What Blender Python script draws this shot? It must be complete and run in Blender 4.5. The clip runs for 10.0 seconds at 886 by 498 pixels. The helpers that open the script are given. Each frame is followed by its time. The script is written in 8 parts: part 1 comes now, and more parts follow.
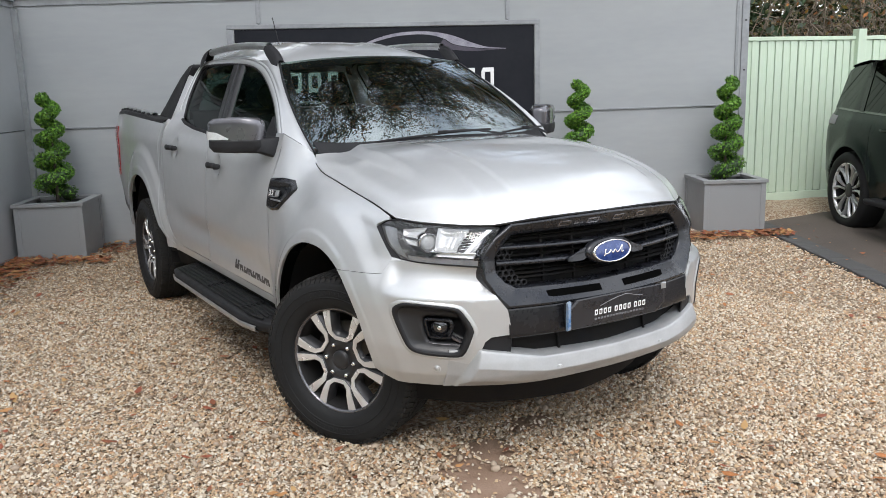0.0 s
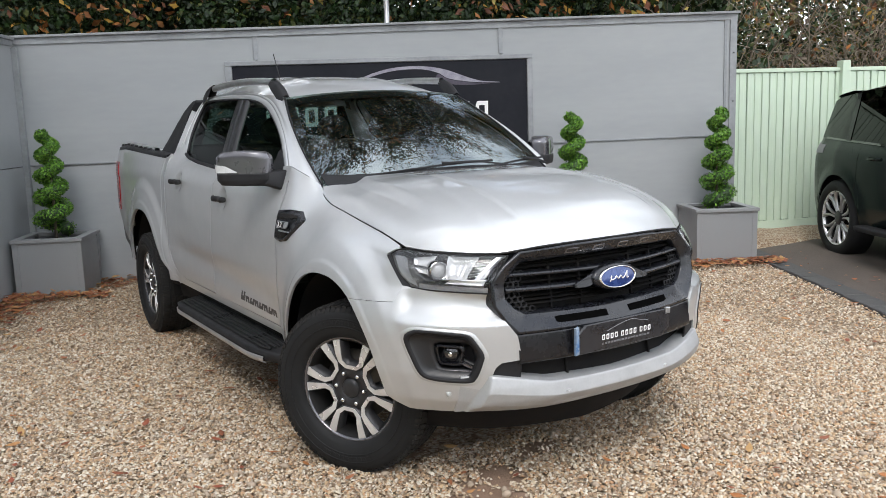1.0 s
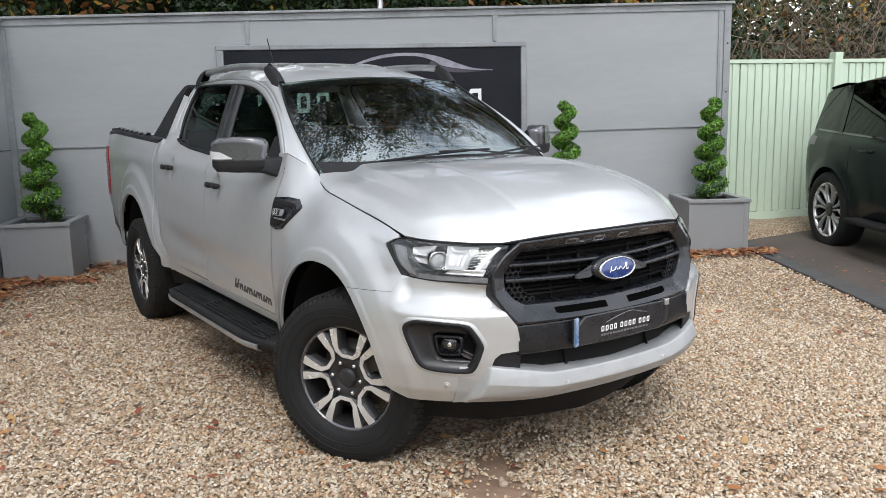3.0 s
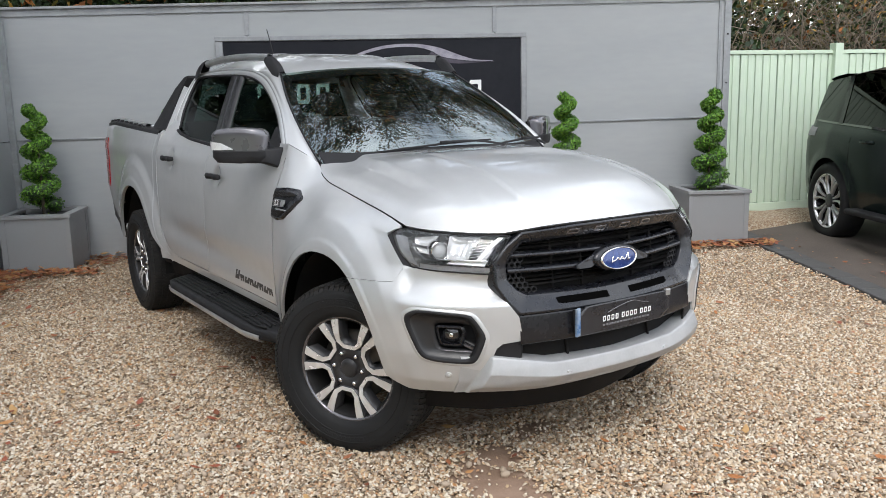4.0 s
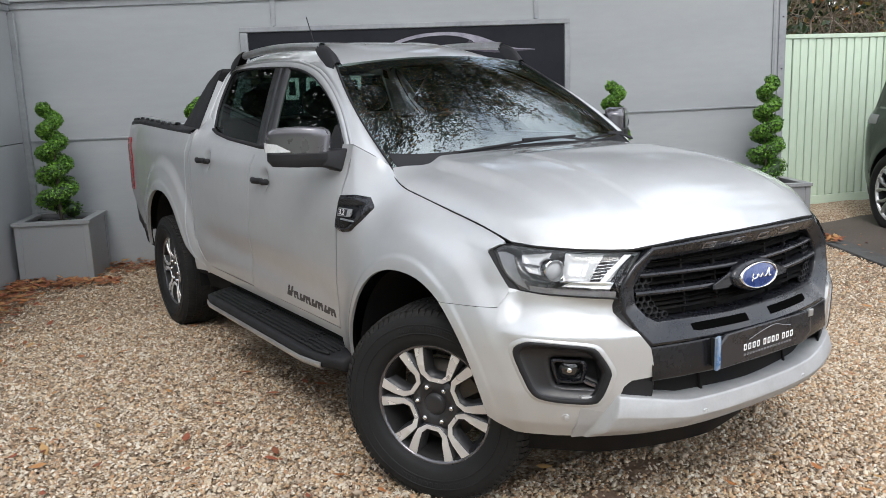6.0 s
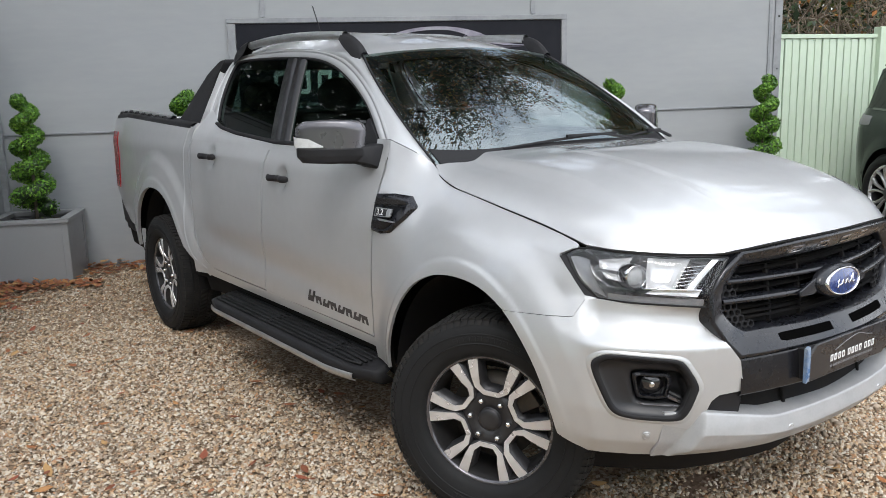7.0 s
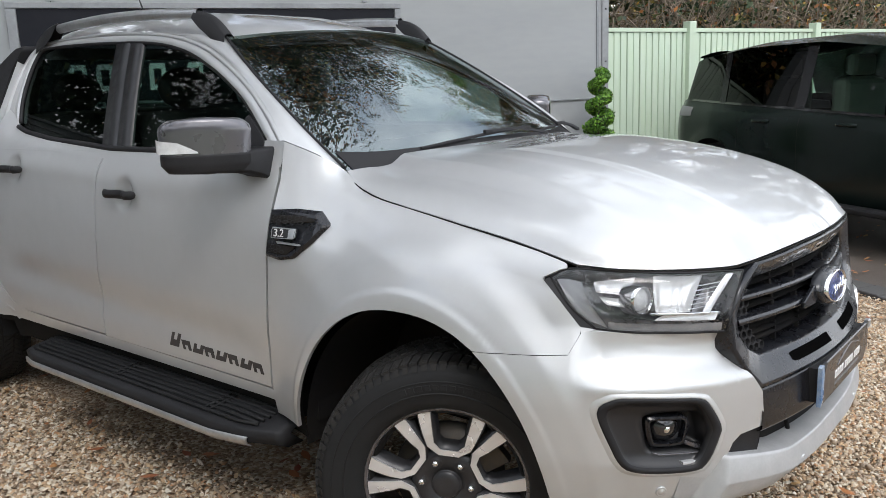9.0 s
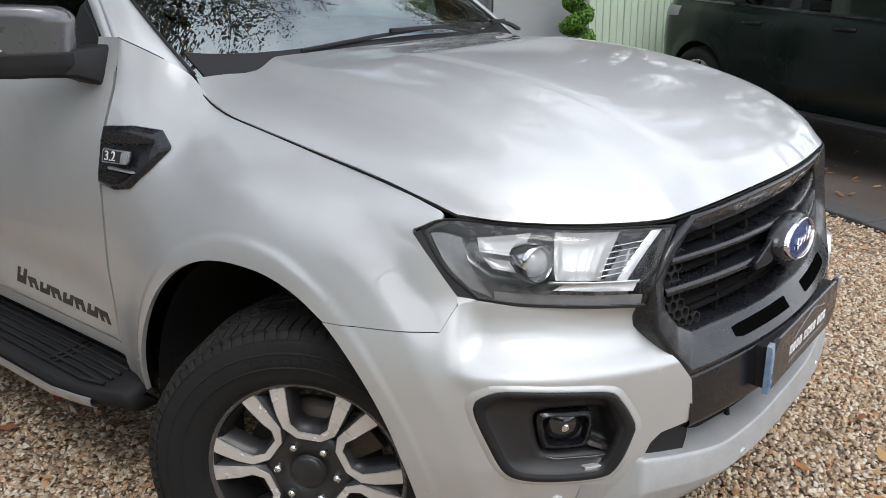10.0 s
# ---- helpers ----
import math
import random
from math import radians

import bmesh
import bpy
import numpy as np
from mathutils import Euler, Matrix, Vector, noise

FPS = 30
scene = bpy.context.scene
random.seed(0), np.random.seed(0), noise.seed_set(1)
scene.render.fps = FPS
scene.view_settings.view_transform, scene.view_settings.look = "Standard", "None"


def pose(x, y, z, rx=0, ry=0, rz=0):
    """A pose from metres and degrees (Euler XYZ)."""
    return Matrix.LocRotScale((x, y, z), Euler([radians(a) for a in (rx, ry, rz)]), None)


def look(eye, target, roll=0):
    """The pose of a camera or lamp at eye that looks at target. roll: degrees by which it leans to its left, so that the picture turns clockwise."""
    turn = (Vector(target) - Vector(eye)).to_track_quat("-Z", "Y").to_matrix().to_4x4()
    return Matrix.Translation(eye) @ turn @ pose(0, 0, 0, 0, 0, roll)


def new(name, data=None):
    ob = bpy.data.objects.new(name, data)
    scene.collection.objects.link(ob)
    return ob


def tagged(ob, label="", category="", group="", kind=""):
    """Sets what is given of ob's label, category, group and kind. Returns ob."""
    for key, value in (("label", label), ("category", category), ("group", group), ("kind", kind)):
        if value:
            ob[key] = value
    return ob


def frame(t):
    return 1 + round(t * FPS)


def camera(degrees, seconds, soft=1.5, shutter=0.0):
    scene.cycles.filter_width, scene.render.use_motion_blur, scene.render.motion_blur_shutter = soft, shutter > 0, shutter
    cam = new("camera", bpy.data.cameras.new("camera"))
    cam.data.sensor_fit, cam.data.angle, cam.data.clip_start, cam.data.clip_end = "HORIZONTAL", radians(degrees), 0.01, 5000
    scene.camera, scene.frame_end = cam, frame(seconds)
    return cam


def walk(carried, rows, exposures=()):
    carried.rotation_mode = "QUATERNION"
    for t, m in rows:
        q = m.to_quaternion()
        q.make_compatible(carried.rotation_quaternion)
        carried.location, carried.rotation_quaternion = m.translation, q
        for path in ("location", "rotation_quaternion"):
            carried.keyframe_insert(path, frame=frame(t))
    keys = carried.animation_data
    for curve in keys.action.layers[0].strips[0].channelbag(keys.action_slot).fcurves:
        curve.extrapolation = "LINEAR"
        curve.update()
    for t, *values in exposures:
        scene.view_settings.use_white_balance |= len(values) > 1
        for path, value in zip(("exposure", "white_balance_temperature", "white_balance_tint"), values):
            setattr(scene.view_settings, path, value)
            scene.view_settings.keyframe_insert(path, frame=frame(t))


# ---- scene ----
cam = camera(55.9, 10.0, soft=0.65)
EXPOSURE = ((0, 0.82), (5, 0.83), (7.5, 0.80), (9, 0.73), (10, 0.55))
PATH = [
    (0, (-2.271, -3.174, 1.53), (-1.234, -1.508, 1.144), -1.4),
    (0.5, (-2.339, -3.205, 1.536), (-1.28, -1.54, 1.212), -2.1),
    (1, (-2.378, -3.19, 1.526), (-1.309, -1.528, 1.217), -1.9),
    (1.5, (-2.394, -3.162, 1.507), (-1.298, -1.522, 1.179), -1.0),
    (2, (-2.391, -3.145, 1.521), (-1.294, -1.506, 1.189), -0.8),
    (2.5, (-2.399, -3.141, 1.534), (-1.307, -1.499, 1.201), -1.1),
    (4, (-2.412, -3.134, 1.524), (-1.321, -1.497, 1.166), -1.3),
    (4.5, (-2.429, -3.104, 1.525), (-1.342, -1.465, 1.162), -1.4),
    (5, (-2.429, -2.956, 1.508), (-1.347, -1.316, 1.136), -1.5),
    (5.5, (-2.373, -2.717, 1.543), (-1.317, -1.061, 1.17), -2.5),
    (7, (-2.581, -2.125, 1.518), (-1.416, -0.545, 1.136), -1.5),
    (7.5, (-2.555, -1.869, 1.531), (-1.367, -0.301, 1.169), -2.7),
    (8, (-2.604, -1.637, 1.53), (-1.317, -0.149, 1.168), -2.6),
    (8.5, (-2.648, -1.445, 1.529), (-1.194, -0.126, 1.144), -2.0),
    (9, (-2.506, -1.382, 1.491), (-0.987, -0.143, 1.092), -2.0),
    (9.5, (-2.226, -1.368, 1.497), (-0.735, -0.156, 0.942), -1.6),
    (10, (-1.926, -1.292, 1.465), (-0.45, -0.1, 0.832), -0.8),
]
walk(cam, [(t, look(eye, target, roll)) for t, eye, target, roll in PATH], EXPOSURE)

# ---- light ----
world = bpy.data.worlds.new("sky")
scene.world = world
world.use_nodes = True
wn = world.node_tree
wn.nodes.clear()
w_out = wn.nodes.new("ShaderNodeOutputWorld")
w_bg = wn.nodes.new("ShaderNodeBackground")
w_sky = wn.nodes.new("ShaderNodeTexSky")
w_sky.sky_type, w_sky.sun_disc = "NISHITA", False
w_sky.sun_elevation, w_sky.sun_rotation = radians(52), radians(219)
w_sky.air_density, w_sky.dust_density = 1.0, 2.0
w_co = wn.nodes.new("ShaderNodeTexCoord")
w_no = wn.nodes.new("ShaderNodeTexNoise")
w_no.inputs["Scale"].default_value, w_no.inputs["Detail"].default_value = 2.6, 6
w_ra = wn.nodes.new("ShaderNodeValToRGB")
w_ra.color_ramp.elements[0].position, w_ra.color_ramp.elements[0].color = 0.38, (0.35, 0.35, 0.35, 1)
w_ra.color_ramp.elements[1].position, w_ra.color_ramp.elements[1].color = 0.56, (1, 1, 1, 1)
w_mx = wn.nodes.new("ShaderNodeMix")
w_mx.data_type = "RGBA"
w_n2 = wn.nodes.new("ShaderNodeTexNoise")
w_n2.inputs["Scale"].default_value, w_n2.inputs["Detail"].default_value = 4.2, 7
w_r2 = wn.nodes.new("ShaderNodeValToRGB")
w_r2.color_ramp.elements[0].position, w_r2.color_ramp.elements[0].color = 0.34, (0.78, 0.81, 0.86, 1)
w_r2.color_ramp.elements[1].position, w_r2.color_ramp.elements[1].color = 0.66, (1.18, 1.18, 1.18, 1)
w_cl = wn.nodes.new("ShaderNodeMix")
w_cl.data_type, w_cl.blend_type = "RGBA", "MULTIPLY"
w_cl.inputs["Factor"].default_value, w_cl.inputs["A"].default_value = 1.0, (8.7, 8.9, 9.2, 1)
wn.links.new(w_co.outputs["Generated"], w_n2.inputs["Vector"])
wn.links.new(w_n2.outputs["Fac"], w_r2.inputs["Fac"])
wn.links.new(w_r2.outputs["Color"], w_cl.inputs["B"])
wn.links.new(w_cl.outputs["Result"], w_mx.inputs["B"])
w_bg.inputs["Strength"].default_value = 0.15
wn.links.new(w_co.outputs["Generated"], w_no.inputs["Vector"])
wn.links.new(w_no.outputs["Fac"], w_ra.inputs["Fac"])
wn.links.new(w_ra.outputs["Color"], w_mx.inputs["Factor"])
wn.links.new(w_sky.outputs["Color"], w_mx.inputs["A"])
wn.links.new(w_mx.outputs["Result"], w_bg.inputs["Color"])
wn.links.new(w_bg.outputs["Background"], w_out.inputs["Surface"])

sun = new("sun", bpy.data.lights.new("sun", "SUN"))
sun.data.energy, sun.data.angle, sun.data.color = 0.8, radians(24), (1.0, 0.98, 0.96)
sun.matrix_world = look((-5.6, -6.9, 11.4), (0, 0, 0))
scene.view_settings.exposure = 0.46


# ---- materials ----
def material(name, colour, rough=0.5, metal=0.0, second=None, scale=6.0, grain=0.0, grain_scale=120.0, coat=0.0, spec=0.5, island=None, stretch=None, bump_dist=0.01):
    """A principled material: a second colour mixed in by two scales of noise, fine relief, and optional colours by piece."""
    m = bpy.data.materials.new(name)
    m.use_nodes = True
    nt = m.node_tree
    b = nt.nodes["Principled BSDF"]
    b.inputs["Base Color"].default_value = (*colour, 1)
    b.inputs["Roughness"].default_value, b.inputs["Metallic"].default_value = rough, metal
    b.inputs["Coat Weight"].default_value, b.inputs["Coat Roughness"].default_value = coat, 0.04
    b.inputs["Specular IOR Level"].default_value = spec
    tc = nt.nodes.new("ShaderNodeTexCoord")
    mp = nt.nodes.new("ShaderNodeMapping")
    if stretch:
        mp.inputs["Scale"].default_value = stretch
    nt.links.new(tc.outputs["Object"], mp.inputs["Vector"])
    last = None
    if second:
        n1, n2 = nt.nodes.new("ShaderNodeTexNoise"), nt.nodes.new("ShaderNodeTexNoise")
        n1.inputs["Scale"].default_value, n1.inputs["Detail"].default_value = scale, 5
        n2.inputs["Scale"].default_value, n2.inputs["Detail"].default_value = scale * 9, 4
        ad = nt.nodes.new("ShaderNodeMath")
        ad.operation = "MULTIPLY_ADD"
        ad.inputs[1].default_value = 0.45
        mr = nt.nodes.new("ShaderNodeMapRange")
        mr.inputs["From Min"].default_value, mr.inputs["From Max"].default_value = 0.55, 0.95
        mx = nt.nodes.new("ShaderNodeMix")
        mx.data_type = "RGBA"
        mx.inputs["A"].default_value, mx.inputs["B"].default_value = (*colour, 1), (*second, 1)
        for n in (n1, n2):
            nt.links.new(mp.outputs["Vector"], n.inputs["Vector"])
        nt.links.new(n2.outputs["Fac"], ad.inputs[0])
        nt.links.new(n1.outputs["Fac"], ad.inputs[2])
        nt.links.new(ad.outputs["Value"], mr.inputs["Value"])
        nt.links.new(mr.outputs["Result"], mx.inputs["Factor"])
        last = mx.outputs["Result"]
        rr = nt.nodes.new("ShaderNodeMapRange")
        rr.inputs["To Min"].default_value, rr.inputs["To Max"].default_value = max(rough - 0.06, 0.02), min(rough + 0.08, 1)
        nt.links.new(mr.outputs["Result"], rr.inputs["Value"])
        nt.links.new(rr.outputs["Result"], b.inputs["Roughness"])
    if island:
        ge = nt.nodes.new("ShaderNodeNewGeometry")
        ra = nt.nodes.new("ShaderNodeValToRGB")
        ra.color_ramp.interpolation = "CONSTANT"
        ra.color_ramp.elements.remove(ra.color_ramp.elements[1])
        for k, c in enumerate(island):
            e = ra.color_ramp.elements[0] if k == 0 else ra.color_ramp.elements.new(k / len(island))
            e.color = (*c, 1)
        nt.links.new(ge.outputs["Random Per Island"], ra.inputs["Fac"])
        if last:
            m2 = nt.nodes.new("ShaderNodeMix")
            m2.data_type = "RGBA"
            m2.inputs["Factor"].default_value = 0.75
            nt.links.new(last, m2.inputs["A"])
            nt.links.new(ra.outputs["Color"], m2.inputs["B"])
            last = m2.outputs["Result"]
        else:
            last = ra.outputs["Color"]
    if last:
        nt.links.new(last, b.inputs["Base Color"])
    if grain:
        g = nt.nodes.new("ShaderNodeTexNoise")
        g.inputs["Scale"].default_value, g.inputs["Detail"].default_value = grain_scale, 4
        bp = nt.nodes.new("ShaderNodeBump")
        bp.inputs["Strength"].default_value, bp.inputs["Distance"].default_value = grain, bump_dist
        nt.links.new(mp.outputs["Vector"], g.inputs["Vector"])
        nt.links.new(g.outputs["Fac"], bp.inputs["Height"])
        nt.links.new(bp.outputs["Normal"], b.inputs["Normal"])
    return m


def glass(name, tint, rough=0.0, mixing=0.9, sheen=(1, 1, 1)):
    """Thin pane: clear to what stands behind, with the gloss of glass."""
    m = bpy.data.materials.new(name)
    m.use_nodes = True
    nt = m.node_tree
    nt.nodes.clear()
    o = nt.nodes.new("ShaderNodeOutputMaterial")
    t, g, x, f = nt.nodes.new("ShaderNodeBsdfTransparent"), nt.nodes.new("ShaderNodeBsdfGlossy"), nt.nodes.new("ShaderNodeMixShader"), nt.nodes.new("ShaderNodeFresnel")
    t.inputs["Color"].default_value = (*tint, 1)
    g.inputs["Roughness"].default_value, g.inputs["Color"].default_value = rough, (*sheen, 1)
    f.inputs["IOR"].default_value = 1.0 + mixing
    nt.links.new(f.outputs["Fac"], x.inputs["Fac"])
    nt.links.new(t.outputs["BSDF"], x.inputs[1])
    nt.links.new(g.outputs["BSDF"], x.inputs[2])
    nt.links.new(x.outputs["Shader"], o.inputs["Surface"])
    return m


PAINT = material("silver_paint", (0.565, 0.576, 0.583), 0.50, 0.50, second=(0.55, 0.561, 0.568), scale=2, grain=0.010, grain_scale=900, coat=1.0)
PAINT.node_tree.nodes["Principled BSDF"].inputs["Coat IOR"].default_value = 1.75
PAINT.node_tree.nodes["Principled BSDF"].inputs["Coat Roughness"].default_value = 0.012
BLACK = material("black_plastic", (0.018, 0.018, 0.0195), 0.52, spec=0.2, second=(0.024, 0.024, 0.026), scale=9, grain=0.15, grain_scale=500, bump_dist=0.002)
SHELL = material("dark_cavity", (0.012, 0.012, 0.013), 0.85, spec=0.12, second=(0.02, 0.018, 0.016), scale=5)
VOID = material("slot_black", (0.003, 0.003, 0.003), 0.95, spec=0.0)
GLOSS = material("gloss_black", (0.012, 0.012, 0.014), 0.10, coat=1.0, second=(0.02, 0.02, 0.022), scale=5)
GREYPAINT = material("dark_grey_metallic", (0.011, 0.012, 0.016), 0.28, 0.2, second=(0.017, 0.018, 0.022), scale=14, coat=0.3, grain=0.05, grain_scale=420, bump_dist=0.002)
MIRRORCAP = material("mid_grey_metallic", (0.115, 0.112, 0.124), 0.24, 0.6, second=(0.125, 0.122, 0.134), scale=2, coat=1.0)
RAILSILVER = material("satin_silver", (0.60, 0.61, 0.62), 0.34, 0.85, second=(0.46, 0.46, 0.47), scale=8)
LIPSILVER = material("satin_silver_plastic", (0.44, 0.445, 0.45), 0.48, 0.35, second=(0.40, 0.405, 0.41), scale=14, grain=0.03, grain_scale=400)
MACHINED = material("machined_alloy", (0.80, 0.80, 0.81), 0.28, 0.55, second=(0.78, 0.78, 0.79), scale=2, coat=0.5)
WHEELGREY = material("wheel_grey", (0.028, 0.028, 0.031), 0.42, 0.3, second=(0.04, 0.04, 0.043), scale=12, coat=0.15)
CHROME = material("chrome", (0.85, 0.85, 0.86), 0.06, 1.0)
RUBBER = material("tyre_rubber", (0.017, 0.0174, 0.0184), 0.58, second=(0.022, 0.0223, 0.023), scale=7, spec=0.16, grain=0.12, grain_scale=260, bump_dist=0.003)
BLUE = material("badge_blue", (0.008, 0.03, 0.16), 0.25, 0.2, second=(0.01, 0.045, 0.2), scale=20, coat=1.0)
REDLENS = material("red_lens", (0.30, 0.008, 0.012), 0.25, second=(0.22, 0.005, 0.01), scale=20, coat=0.2)
WHITELENS = material("white_lens", (0.72, 0.73, 0.74), 0.12, second=(0.55, 0.56, 0.57), scale=40, coat=1.0)
LAMPBOWL = material("lamp_bowl", (0.30, 0.303, 0.31), 0.25, 0.4, second=(0.34, 0.343, 0.35), scale=30, coat=0.4)
BARREL = material("wheel_barrel", (0.012, 0.012, 0.013), 0.55, second=(0.02, 0.019, 0.018), scale=20, spec=0.2)
TREAD = material("lighter_tread", (0.018, 0.0178, 0.0178), 0.8, second=(0.032, 0.030, 0.028), scale=20, spec=0.2)
LAMPCHROME = material("lamp_reflector", (0.90, 0.905, 0.91), 0.20, 0.35, second=(0.84, 0.845, 0.85), scale=30, coat=0.8)
MARKER = material("marker_lens", (0.42, 0.43, 0.45), 0.2, second=(0.34, 0.35, 0.37), scale=40, coat=0.8)
BAND = material("band_black", (0.010, 0.010, 0.012), 0.22, spec=0.35, second=(0.014, 0.014, 0.016), scale=6, coat=0.15)
DISC = material("brake_iron", (0.06, 0.055, 0.05), 0.5, 0.7, second=(0.09, 0.075, 0.06), scale=30)
BOWL = material("satin_black_plastic", (0.017, 0.017, 0.019), 0.38, second=(0.020, 0.020, 0.022), scale=30)
WHITE = material("white_print", (0.8, 0.8, 0.8), 0.5)
PALE = material("grey_print", (0.22, 0.22, 0.23), 0.5)
PLATE = material("plate_face", (0.014, 0.014, 0.017), 0.3, second=(0.02, 0.02, 0.024), scale=20, coat=0.3)
PLATEBLUE = material("plate_blue", (0.07, 0.17, 0.36), 0.3, second=(0.30, 0.36, 0.43), scale=30)
EARTH = material("bare_earth", (0.24, 0.155, 0.105), 0.9, second=(0.31, 0.21, 0.15), scale=9, grain=0.6, grain_scale=90, bump_dist=0.006)
DECAL = material("decal_dark", (0.03, 0.028, 0.028), 0.45, second=(0.05, 0.045, 0.045), scale=30)
DASH = material("grey_dashboard", (0.11, 0.112, 0.115), 0.6, second=(0.13, 0.13, 0.132), scale=12, grain=0.03, grain_scale=60)
SEAT = material("seat_leather", (0.03, 0.03, 0.032), 0.55, second=(0.045, 0.044, 0.044), scale=20, grain=0.2, grain_scale=200)
WINDSCREEN = glass("windscreen_glass", (0.60, 0.72, 0.69), 0.0, 1.85, (0.88, 0.98, 1.0))
SIDEGLASS = glass("tinted_side_glass", (0.30, 0.41, 0.37), 0.0, 0.24)
PRIVACY = glass("privacy_glass", (0.15, 0.20, 0.19), 0.0, 0.26)
SUVGLASS = glass("dark_car_glass", (0.025, 0.03, 0.03), 0.0, 0.34)
LENS = glass("clear_lens", (0.9, 0.91, 0.92), 0.0, 0.5)
WALLGREY = material("grey_painted_board", (0.305, 0.322, 0.332), 0.55, second=(0.345, 0.360, 0.367), scale=1.3, grain=0.12, grain_scale=90, stretch=(0.4, 1, 1.6), bump_dist=0.003)
TRIMGREY = material("grey_painted_trim", (0.31, 0.325, 0.335), 0.5, second=(0.21, 0.22, 0.23), scale=3, grain=0.1, grain_scale=120, bump_dist=0.003)
PLANTER = material("grey_planter_paint", (0.26, 0.27, 0.278), 0.5, second=(0.26, 0.265, 0.27), scale=3, grain=0.1, grain_scale=110, bump_dist=0.003)
SIGNFACE = material("sign_black", (0.012, 0.013, 0.018), 0.45, spec=0.15, second=(0.018, 0.019, 0.024), scale=2)
SIGNSILVER = material("sign_silver", (0.36, 0.35, 0.40), 0.45, second=(0.17, 0.16, 0.21), scale=8)
SIGNPURPLE = material("sign_dark_mauve", (0.07, 0.06, 0.085), 0.45, second=(0.03, 0.028, 0.04), scale=5)
SOIL = material("soil", (0.03, 0.02, 0.014), 0.9, second=(0.06, 0.045, 0.03), scale=20, grain=0.8, grain_scale=60)
FENCEGREEN = material("pale_green_fence_paint", (0.53, 0.64, 0.50), 0.62, second=(0.57, 0.68, 0.54), scale=2.5, grain=0.2, grain_scale=70, stretch=(1, 1, 0.2), bump_dist=0.003)
FENCEGAP = material("fence_backing", (0.10, 0.16, 0.10), 0.8, second=(0.13, 0.2, 0.13), scale=3)
TOPIARY = material("topiary_leaf", (0.05, 0.13, 0.012), 0.5, island=[(0.08, 0.21, 0.014), (0.05, 0.14, 0.012), (0.13, 0.29, 0.024), (0.035, 0.10, 0.01), (0.17, 0.34, 0.035), (0.07, 0.185, 0.016)])
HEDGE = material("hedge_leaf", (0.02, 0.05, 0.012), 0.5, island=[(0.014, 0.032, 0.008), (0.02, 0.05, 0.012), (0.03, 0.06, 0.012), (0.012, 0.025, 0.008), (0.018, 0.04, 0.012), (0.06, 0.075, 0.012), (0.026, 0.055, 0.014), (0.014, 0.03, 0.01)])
AUTUMN = material("autumn_leaf", (0.3, 0.14, 0.03), 0.6, island=[(0.34, 0.13, 0.03), (0.42, 0.24, 0.04), (0.22, 0.085, 0.025), (0.36, 0.17, 0.06), (0.16, 0.06, 0.03), (0.38, 0.30, 0.07)])
FALLEN = material("fallen_leaf", (0.3, 0.14, 0.05), 0.7, island=[(0.38, 0.15, 0.05), (0.30, 0.11, 0.045), (0.42, 0.21, 0.08), (0.22, 0.075, 0.035), (0.34, 0.13, 0.06), (0.45, 0.27, 0.11), (0.27, 0.08, 0.04)])
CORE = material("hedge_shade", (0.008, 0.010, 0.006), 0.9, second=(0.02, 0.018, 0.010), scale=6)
BRUSH = material("brush_leaf", (0.08, 0.065, 0.03), 0.7, island=[(0.14, 0.11, 0.05), (0.10, 0.115, 0.035), (0.20, 0.15, 0.07), (0.08, 0.07, 0.035), (0.26, 0.20, 0.06), (0.13, 0.14, 0.04)])
BARK = material("bark", (0.07, 0.055, 0.042), 0.85, second=(0.12, 0.10, 0.08), scale=4, grain=0.6, grain_scale=30)
TWIG = material("twig", (0.33, 0.27, 0.21), 0.85, second=(0.17, 0.135, 0.10), scale=3)
STONE = material("gravel_stone", (0.5, 0.38, 0.26), 0.8, second=(0.42, 0.30, 0.20), scale=40,
                 island=[(0.553, 0.456, 0.322), (0.436, 0.286, 0.161), (0.634, 0.563, 0.444), (0.355, 0.237, 0.142), (0.515, 0.367, 0.217), (0.672, 0.633, 0.539), (0.277, 0.188, 0.118), (0.455, 0.376, 0.283), (0.564, 0.396, 0.228), (0.376, 0.306, 0.236), (0.455, 0.237, 0.113), (0.593, 0.494, 0.368), (0.129, 0.090, 0.058), (0.733, 0.680, 0.578), (0.198, 0.123, 0.072), (0.713, 0.624, 0.484)])
TARMAC = material("tarmac", (0.088, 0.072, 0.061), 0.88, second=(0.12, 0.098, 0.083), scale=2, grain=0.5, grain_scale=160, bump_dist=0.006)
PAVER = material("edging_block", (0.06, 0.06, 0.062), 0.8, second=(0.09, 0.088, 0.085), scale=6, grain=0.4, grain_scale=120, bump_dist=0.004)
DARKGREEN = material("deep_green_paint", (0.0080, 0.0140, 0.0125), 0.16, 0.1, second=(0.0095, 0.0160, 0.0140), scale=4, spec=0.26)
CREAM = material("cream_leather", (0.6, 0.57, 0.5), 0.6, second=(0.52, 0.49, 0.43), scale=10)


